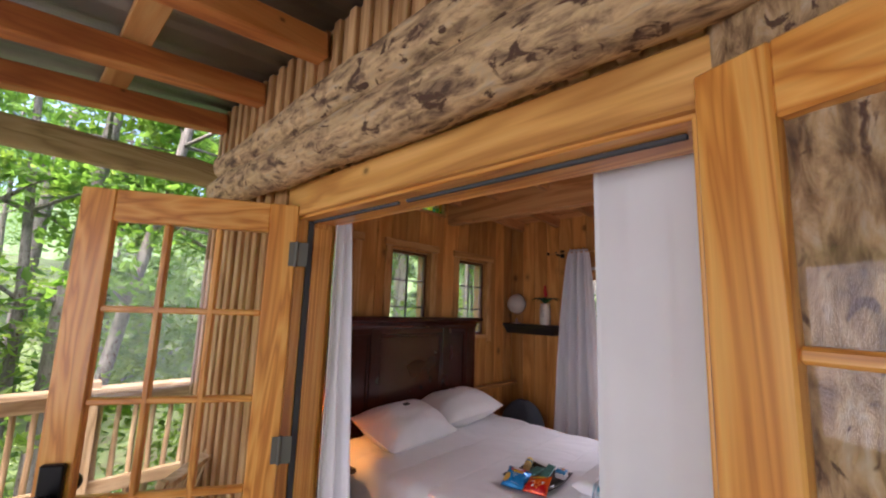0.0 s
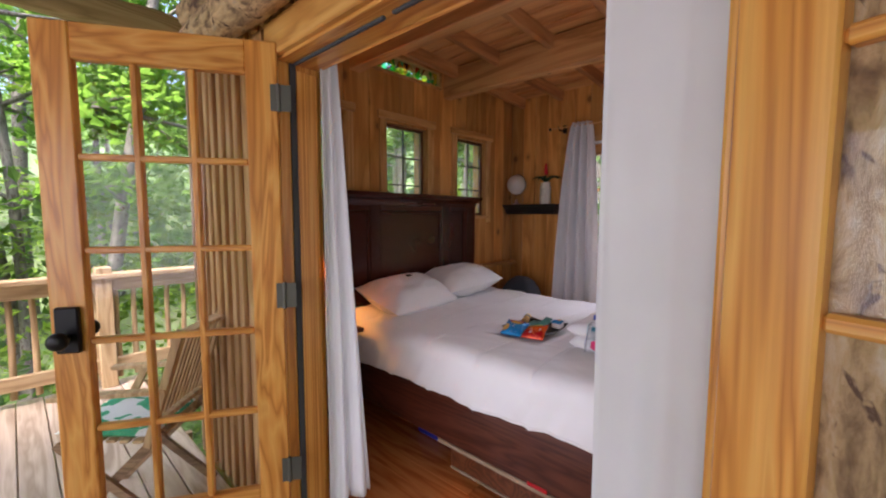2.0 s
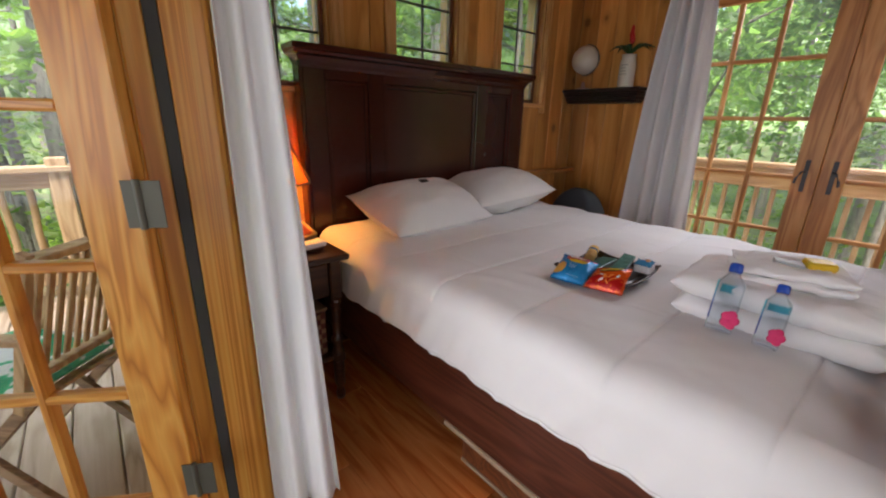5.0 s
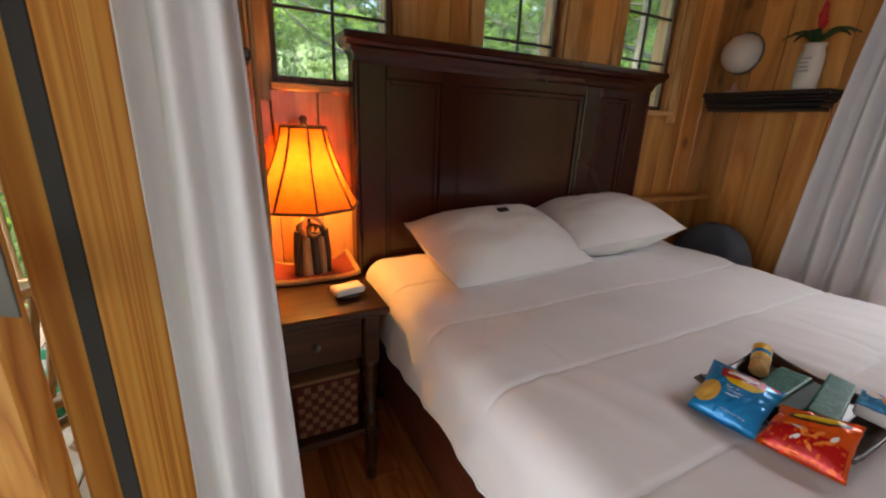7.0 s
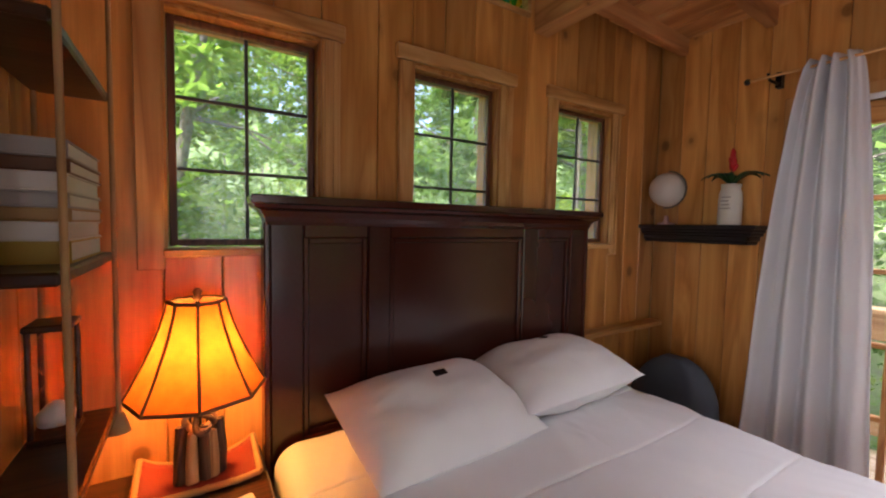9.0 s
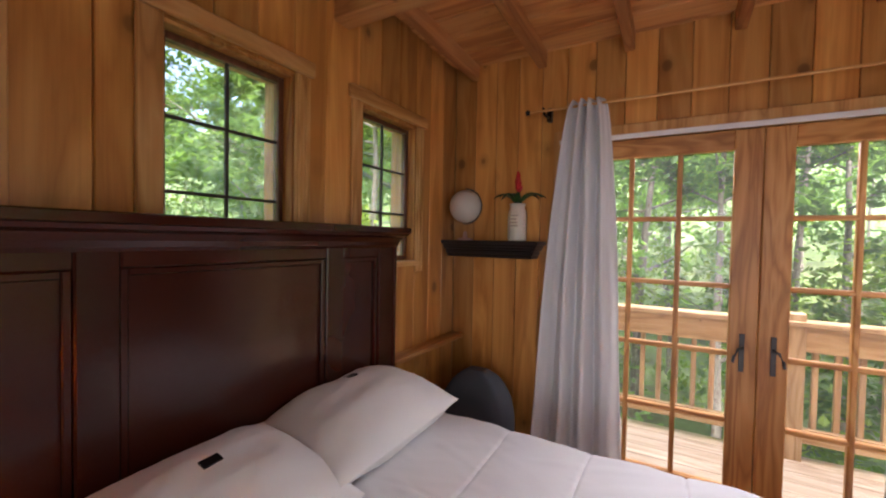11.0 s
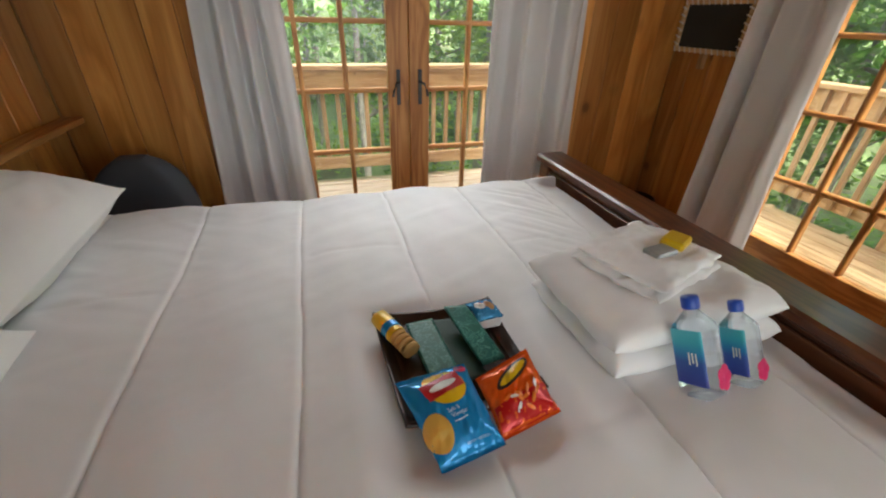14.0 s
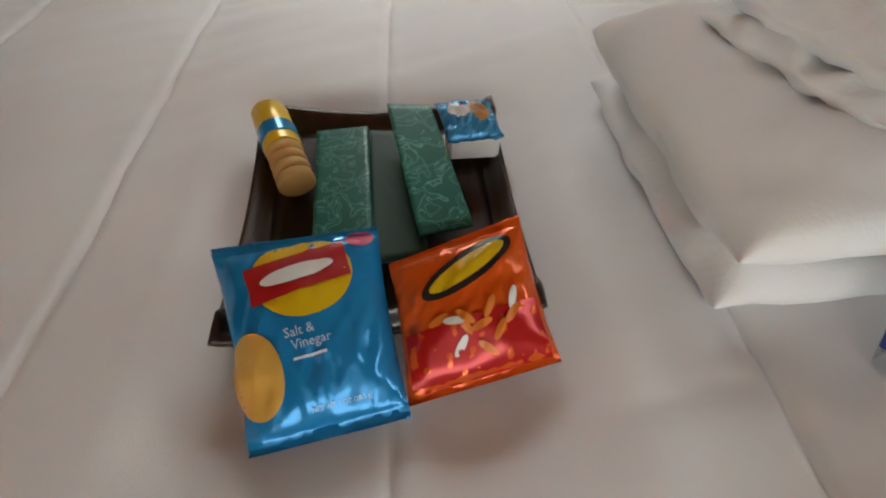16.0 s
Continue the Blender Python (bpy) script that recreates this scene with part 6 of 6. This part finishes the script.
def packet(name, label, c, thick, seed, material):
    ob = thing(name, label, "snack bag", tuple(bil(c, 0.5, 0.5)))
    fn = packet_point(c, thick, seed)
    s = Shape().sheet(lambda u, v: fn(u, v), 48, 60)
    under = Shape().sheet(lambda u, v: bil(c, 0.03 + 0.94 * u, v) - Vector((0, 0, 0.004 * math.sin(math.pi * u) * math.sin(math.pi * v))), 8, 8)
    s.add(under.v, [tuple(reversed(f)) for f in under.f], True)
    part("pouch", s, material, ob)
    return ob, fn


def decal(ob, fn, name, uc, vc, ru, rv, material, label, turn=0.0, lift=0.0008, square=False):
    """A printed patch that lies on the packet's face."""
    def at(u, v):
        if square:
            a, b = (2 * u - 1) * ru, (2 * v - 1) * rv
        else:
            r, q = v, 2 * math.pi * u
            a, b = ru * r * math.cos(q), rv * r * math.sin(q)
        x, y = a * math.cos(turn) - b * math.sin(turn), a * math.sin(turn) + b * math.cos(turn)
        return fn(uc + x, vc + y) + Vector((0, -lift * 0.3, lift))
    part(name, Shape().sheet(at, 28 if not square else 12, 7), material, ob, label)


def lettering(ob, fn, text, uc, vc, height, aspect, material, turn=0.0, lift=0.0014):
    """Words laid on a packet's face, letter height as a share of the packet."""
    cu = bpy.data.curves.new("lettering", "FONT")
    cu.body, cu.size, cu.align_x, cu.align_y, cu.resolution_u = text, 1.0, "CENTER", "CENTER", 2
    tmp = bpy.data.objects.new("lettering", cu)
    me = bpy.data.meshes.new_from_object(tmp)
    bpy.data.objects.remove(tmp)
    for v in me.vertices:
        a, b = v.co.x * height / aspect, -v.co.y * height
        x, y = a * math.cos(turn) - b * math.sin(turn), a * math.sin(turn) + b * math.cos(turn)
        v.co = fn(uc + x, vc + y) + Vector((0, -lift * 0.3, lift))
    me.materials.append(material)
    part("lettering", me, material, ob)


BAG1 = ((1.022, 3.432, 0.747), (1.149, 3.450, 0.740), (1.063, 3.290, 0.704), (1.171, 3.308, 0.704))
bag, fn = packet("chip_bag", "shiny blue salt and vinegar chip bag leaning on the tray", BAG1, 0.026, 2, M_FOILBLUE)
decal(bag, fn, "sun_disc", 0.52, 0.25, 0.30, 0.215, M_YELLOW, "yellow round emblem")
decal(bag, fn, "emblem_band", 0.50, 0.235, 0.30, 0.10, M_REDPRINT, "red emblem band", -0.16, 0.0016, True)
decal(bag, fn, "emblem_stroke", 0.50, 0.24, 0.22, 0.042, M_WHITEPRINT, "white emblem stroke", -0.16, 0.0024)
decal(bag, fn, "chip_print", 0.15, 0.68, 0.18, 0.19, M_CHIP, "printed golden chip", 0.1)
decal(bag, fn, "corner_mark", 0.88, 0.07, 0.09, 0.055, M_PINKPRINT, "pink corner mark")
lettering(bag, fn, "Salt &", 0.46, 0.525, 0.062, 0.8, M_PALEPRINT, -0.05)
lettering(bag, fn, "Vinegar", 0.52, 0.58, 0.062, 0.8, M_PALEPRINT, -0.05)
decal(bag, fn, "print_bar", 0.5, 0.64, 0.10, 0.006, M_PALEPRINT, "small pale print", -0.05, 0.0012, True)
lettering(bag, fn, "NET WT 1 OZ (28.3 g)", 0.62, 0.865, 0.03, 0.8, M_PALEPRINT, -0.03)
BAG2 = ((1.158, 3.416, 0.734), (1.262, 3.440, 0.757), (1.168, 3.316, 0.700), (1.285, 3.340, 0.702))
bag, fn = packet("cheese_snack_bag", "shiny orange and red cheese snack bag leaning on the tray", BAG2, 0.022, 5, M_FOILORANGE)
decal(bag, fn, "red_band", 0.5, 0.76, 0.46, 0.20, M_FOILRED, "deep red lower band", 0.0, 0.0007, True)
decal(bag, fn, "emblem_outline", 0.55, 0.25, 0.36, 0.115, M_BLACKPRINT, "black slanted emblem outline", -0.3, 0.0013)
decal(bag, fn, "emblem_stroke", 0.55, 0.25, 0.30, 0.07, M_YELLOW, "yellow emblem stroke", -0.3, 0.002)
rnd = random.Random(31)
for k in range(11):
    decal(bag, fn, "snack_print", rnd.uniform(0.28, 0.8), rnd.uniform(0.5, 0.8), 0.075, 0.026, (M_CHEESE, M_CHEESE, M_WHITEPRINT)[k % 3], "printed orange snack", rnd.uniform(-1.2, 1.2), 0.0016 + k * 0.0001)

gb_ = thing("green_card_sleeve", "teal patterned card sleeve folded open on the tray", "card sleeve", (1.145, 3.514, 0.707))
def panel(c):
    return Shape().sheet(lambda u, v: tuple(bil(c, u, v) + Vector((0, 0, 0.0006 * math.sin(u * 40) * math.sin(v * 33)))), 10, 20)
thicken(part("panel", panel(((1.077, 3.607, 0.714), (1.133, 3.604, 0.720), (1.089, 3.454, 0.714), (1.143, 3.444, 0.720))), M_TEAL, gb_), 0.004)
thicken(part("inner_panel", panel(((1.134, 3.602, 0.716), (1.177, 3.597, 0.716), (1.142, 3.429, 0.716), (1.190, 3.434, 0.716))), M_TEALDARK, gb_), 0.003)
thicken(part("raised_panel", panel(((1.157, 3.599, 0.749), (1.201, 3.592, 0.749), (1.183, 3.446, 0.730), (1.229, 3.454, 0.730))), M_TEAL, gb_), 0.007)
ck = thing("cracker_pack", "clear roll of round crackers in a yellow and blue wrapper", "crackers", (1.045, 3.574, 0.712))
p0, p1 = Vector((1.027, 3.626, 0.726)), Vector((1.069, 3.522, 0.726))
for k in range(9):
    c = p0.lerp(p1, k / 8)
    m4 = Matrix.Translation(c) @ (p1 - p0).to_track_quat("Z", "Y").to_matrix().to_4x4() @ Matrix.Rotation(radians(10), 4, "X")
    part("cracker", Shape().turned([(0.0145, -0.005), (0.0178, -0.004), (0.0178, 0.004), (0.0145, 0.005)], 0, 0, 0, 16).moved(m4), M_CRACKER, ck)
wrap = Shape().tube([p0.lerp(p1, t) for t in (-0.12, -0.08, 0.0, 0.2, 0.45, 0.6)], [0.007, 0.012, 0.0190, 0.0194, 0.0192, 0.019], 16, 0.04, 7)
part("wrapper", wrap, M_YELLOWFOIL, ck, "yellow wrapper")
part("blue_band", Shape().tube([p0.lerp(p1, t) for t in (0.32, 0.48)], [0.0204, 0.0204], 16, 0.02, 8), M_FOILBLUE, ck)
CK = ((1.205, 3.606, 0.744), (1.263, 3.606, 0.744), (1.215, 3.548, 0.740), (1.271, 3.552, 0.740))
cookie, fn = packet("cookie_pack", "small blue cookie pack in the tray corner", CK, 0.012, 9, M_FOILLIGHTBLUE)
part("box_side", Shape().box(1.215, 3.552, 0.712, 1.268, 3.597, 0.740, 0.004), M_WHITEPAINT, cookie, "white pack side")
decal(cookie, fn, "cookie_print", 0.68, 0.45, 0.18, 0.26, M_COOKIE, "printed brown cookie")
decal(cookie, fn, "emblem", 0.33, 0.4, 0.2, 0.2, M_WHITEPRINT, "white emblem", -0.15)
decal(cookie, fn, "emblem_dot", 0.42, 0.3, 0.05, 0.08, M_REDPRINT, "red emblem mark", 0, 0.0016)


def slab(cx, cy, z0, lx, ly, h, seed, turn=0.0, sharp=3.5):
    """A soft folded layer with rounded edges."""
    s = Shape()
    def side(sg):
        def fn(u, v):
            a, b = math.sin(math.pi * (u - 0.5)), math.sin(math.pi * (v - 0.5))
            e = max(0, (1 - abs(a) ** (3 * sharp)) * (1 - abs(b) ** (3 * sharp))) ** 0.5
            z = h / 2 * sg * e + e * (0.013 * noise.noise(Vector((a * 1.7 + seed, b * 2, 1))) * (1 if sg > 0 else 0.3) + 0.006 * noise.noise(Vector((a * 5 + seed, b * 6, 2))) - 0.006 * abs(noise.noise(Vector((a * 3 + b * 4 + seed, b * 2 - a * 2, 6)))) + 0.0009 * noise.noise(Vector((a * 19 + seed, b * 17, 3))))
            return (a * lx / 2 + 0.009 * noise.noise(Vector((b * 3, seed, 7))), b * ly / 2 + 0.009 * noise.noise(Vector((a * 3, seed, 4))), z)
        return fn
    s.sheet(side(1), 48, 44)
    t = Shape().sheet(side(-1), 48, 44)
    s.add(t.v, [tuple(reversed(f)) for f in t.f], True)
    return s.moved(pose(cx, cy, z0 + h / 2, 0, 0, turn))


tw = thing("bath_towel", "thick white bath towels folded in a stack on the comforter", "towel", (1.58, 3.52, 0.69))
for k, (h, z, dx, dy, lx) in enumerate(((0.066, 0.684, 0.0, 0.0, 0.42), (0.066, 0.744, -0.012, 0.004, 0.425))):
    part("fold", slab(1.612 + dx, 3.527 + dy, z, lx, 0.305, h, k * 3, 2, 3.0), M_TOWEL, tw)
st_ = thing("hand_towel", "small folded white towel on top of the bath towels", "towel", (1.58, 3.53, 0.81))
part("fold", slab(1.60, 3.56, 0.804, 0.24, 0.205, 0.026, 20, 18), M_TOWEL, st_)
part("fold", slab(1.605, 3.563, 0.826, 0.235, 0.20, 0.026, 23, 20), M_TOWEL, st_)
sk = Shape().box(-0.03, -0.024, 0, 0.03, 0.024, 0.022, 0.007).moved(pose(1.662, 3.556, 0.850, 2, 0, 28))
solid("soap_packet", sk, M_YELLOWFOIL, "yellow wrapped soap on the folded towels", "soap packet")
sk = Shape().box(-0.032, -0.02, 0, 0.032, 0.02, 0.012, 0.004).moved(pose(1.605, 3.535, 0.849, 0, 3, 12))
solid("sachet", sk, M_SILVER, "silver and white toiletry sachet on the folded towels", "sachet")


def bottle(m4, label):
    b = thing("water_bottle", label, "bottle", group="water bottles by the towels")
    def ring(w, z, r=0.25):
        pts = []
        for k in range(24):
            q = 2 * math.pi * (k + 0.5) / 24
            c, s_ = math.cos(q), math.sin(q)
            pts.append((w * math.copysign(abs(c) ** r, c), w * math.copysign(abs(s_) ** r, s_), z))
        return pts
    def loft(rings):
        s = Shape()
        v = [p for r in rings for p in r]
        n = 24
        s.add(v, [(i * n + k, i * n + (k + 1) % n, (i + 1) * n + (k + 1) % n, (i + 1) * n + k) for i in range(len(rings) - 1) for k in range(n)], True)
        s.add(rings[0], [tuple(range(n))[::-1]])
        s.add(rings[-1], [tuple(range(n))])
        return s
    part("body", loft([ring(0.022, 0.004, 0.4), ring(0.030, 0.0, 0.35), ring(0.033, 0.008), ring(0.033, 0.135), ring(0.031, 0.146, 0.35), ring(0.014, 0.172, 0.9), ring(0.0125, 0.19, 1)]), M_PET, b)
    part("cap", Shape().turned([(0.0155, 0.176), (0.0168, 0.179), (0.0168, 0.198), (0.015, 0.202), (0.001, 0.203)], n=20), M_BLUECAP, b, "blue screw cap")
    def wrap_band(z0, z1, k0, k1):
        s = Shape()
        lo, hi = ring(0.0334, z0), ring(0.0334, z1)
        n = k1 - k0
        v = [lo[k % 24] for k in range(k0, k1 + 1)] + [hi[k % 24] for k in range(k0, k1 + 1)]
        return s.add(v, [(i, i + 1, n + 2 + i, n + 1 + i) for i in range(n)], True)
    part("label", wrap_band(0.028, 0.140, 9, 15), M_LABEL, b, "turquoise to deep blue label print")
    part("label_edge", wrap_band(0.118, 0.142, 3, 6), M_TEALPRINT, b, "turquoise print at the shoulder")
    for k in range(3):
        part("white_print", Shape().box(-0.0350, -0.018 + k * 0.007, 0.07 + 0.004 * (k % 2), -0.0338, -0.0155 + k * 0.007, 0.095, 0.0004), M_WHITEPRINT, b, "white print")
    for k in range(5):
        a = 2 * math.pi * k / 5
        part("petal_print", Shape().ball(0.018 + 0.011 * math.cos(a), -0.0338, 0.035 + 0.015 * math.sin(a), 0.0125, 8, (1, 0.1, 1)), M_PINKPRINT, b, "pink flower print")
    b.matrix_basis = m4
    return b


b1 = bottle(pose(1.541, 3.300, 0.712, -30, 3, 12) @ Matrix.Diagonal((0.86, 0.86, 0.86, 1)), "square water bottle with a blue cap and pink flower print")
copy_thing(b1, pose(1.634, 3.300, 0.712, -30, 3, 8) @ Matrix.Diagonal((0.86, 0.86, 0.86, 1)))

# ---- deck chair ----
ch = thing("deck_chair", "folding teak armchair with a green and white cushion", "chair", (-0.27, 1.95, -0.03))
CX0, CX1 = -0.49, -0.05
for x in (CX0 + 0.03, CX1 - 0.03):
    part("leg", Shape().bar((x, 1.70, -0.03), (x, 2.16, 0.43), 0.022, 0.04), M_CHAIRD, ch)
    part("leg", Shape().bar((x + 0.024, 2.20, -0.03), (x + 0.024, 1.72, 0.40), 0.022, 0.04), M_CHAIRD, ch)
    part("arm_post", Shape().bar((x, 1.74, 0.38), (x, 1.86, 0.60), 0.022, 0.035), M_CHAIR, ch)
    part("armrest", Shape().bar((x, 1.69, 0.60), (x, 2.19, 0.625), 0.05, 0.02), M_CHAIR, ch)
    part("back_post", Shape().bar((x, 2.09, 0.36), (x, 2.26, 0.90), 0.025, 0.035), M_CHAIR, ch)
for k in range(7):
    y = 1.72 + k * 0.058
    part("seat_slat", Shape().box(CX0 + 0.05, y, 0.385 - 0.004 * k, CX1 - 0.05, y + 0.042, 0.4 - 0.004 * k, 0.003), M_CHAIR, ch)
part("back_rail", Shape().bar((CX0 + 0.03, 2.257, 0.875), (CX1 - 0.03, 2.257, 0.875), 0.07, 0.022, 0.006), M_CHAIR, ch)
part("back_rail", Shape().bar((CX0 + 0.03, 2.125, 0.47), (CX1 - 0.03, 2.125, 0.47), 0.05, 0.022, 0.004), M_CHAIR, ch)
for k in range(9):
    x = CX0 + 0.07 + k * (CX1 - CX0 - 0.14) / 8
    part("back_slat", Shape().bar((x, 2.125, 0.49), (x, 2.25, 0.85), 0.02, 0.012), M_CHAIR, ch)
def cush(sg):
    def fn(u, v):
        a, b = 2 * u - 1, 2 * v - 1
        e = max(0, (1 - abs(a) ** 6) * (1 - abs(b) ** 6)) ** 0.5
        return (-0.27 + a * 0.19, 1.905 + b * 0.21, 0.425 - 0.012 * b + sg * 0.026 * e + 0.004 * noise.noise(Vector((a * 3, b * 3, 2))))
    return fn
s = Shape().sheet(cush(1), 24, 24)
t = Shape().sheet(cush(-1), 24, 24)
s.add(t.v, [tuple(reversed(f)) for f in t.f], True)
cushion = solid("seat_cushion", s, M_CUSHION, "green and white patterned cushion on the deck chair", "cushion")

turned_chair = pose(0.0, 1.955, -0.03, 0, 0, -43) @ Matrix.Diagonal((0.93, 0.93, 0.93, 1))
ch.matrix_basis = turned_chair
cushion.matrix_basis = turned_chair @ Matrix.Translation((0.27, -1.95, 0.03))

# ---- doormat ----
M_MATWEAVE, nodes, links, bsdf = mat("multicoloured braided mat")
v = coords(nodes, links, (1, 1, 1), False)
vo = node(nodes, "ShaderNodeTexVoronoi", Scale=55.0)
links.new(v, vo.inputs["Vector"])
hs_ = nodes.new("ShaderNodeHueSaturation")
hs_.inputs["Saturation"].default_value, hs_.inputs["Value"].default_value = 0.85, 0.7
links.new(vo.outputs["Color"], hs_.inputs["Color"])
links.new(hs_.outputs[0], bsdf.inputs["Base Color"])
bsdf.inputs["Roughness"].default_value = 0.95
bump(nodes, links, vo.outputs["Distance"], bsdf, 0.6, 0.006)
dm = thing("doormat", "multicoloured braided doormat on the deck before the threshold", "doormat", (1.32, 1.98, -0.03))
for k in range(6):
    i = k * 0.035
    def braid(u, i=i):
        a = 2 * math.pi * u
        c, q = math.cos(a), math.sin(a)
        return Vector((1.32 + (0.43 - i) * math.copysign(abs(c) ** 0.75, c), 1.98 + (0.235 - i) * math.copysign(abs(q) ** 0.75, q), -0.018))
    part("braid", Shape().tube([braid(j / 48) for j in range(49)], 0.0115, 8, 0.12, k), M_MATWEAVE, dm)
part("centre", Shape().box(1.1, 1.945, -0.0285, 1.54, 2.015, -0.014, 0.004), M_MATWEAVE, dm)


# ---- boards of floor and walls ----
k = 0
y = SOY + 0.165
while y < NY + 0.02:
    w = 0.128
    off = (k * 0.77) % 1.9
    xs = [WX - 0.02] + [x for x in (WX + off, WX + off + 1.9) if WX + 0.3 < x < EX - 0.3] + [EX + 0.02]
    for x0, x1 in zip(xs, xs[1:]):
        part("floorboard", Shape().box(x0 + 0.001, y, -0.012, x1 - 0.001, min(y + w, NY + 0.02) - 0.001, 0.0, 0.0008), M_FLOOR, floor)
    y += w
    k += 1
planks(wall_west, "x", WX - 0.019, 0.019, SY, NY, 0, 2.62, w_open, 0.15, M_WALL, seed=2)
planks(wall_north, "y", NY + 0.019, -0.019, WX, EX, 0, 2.5, [NORTH_OPEN], 0.14, M_WALL, seed=3)
planks(wall_east, "x", EX + 0.019, -0.019, SY, NY, 0, 2.62, [EAST_OPEN], 0.15, M_WALL, seed=4)
planks(wall_south, "y", SY - 0.019, 0.019, WX, EX, 0, 2.62, [SOUTH_OPEN], 0.15, M_WALL, seed=5)
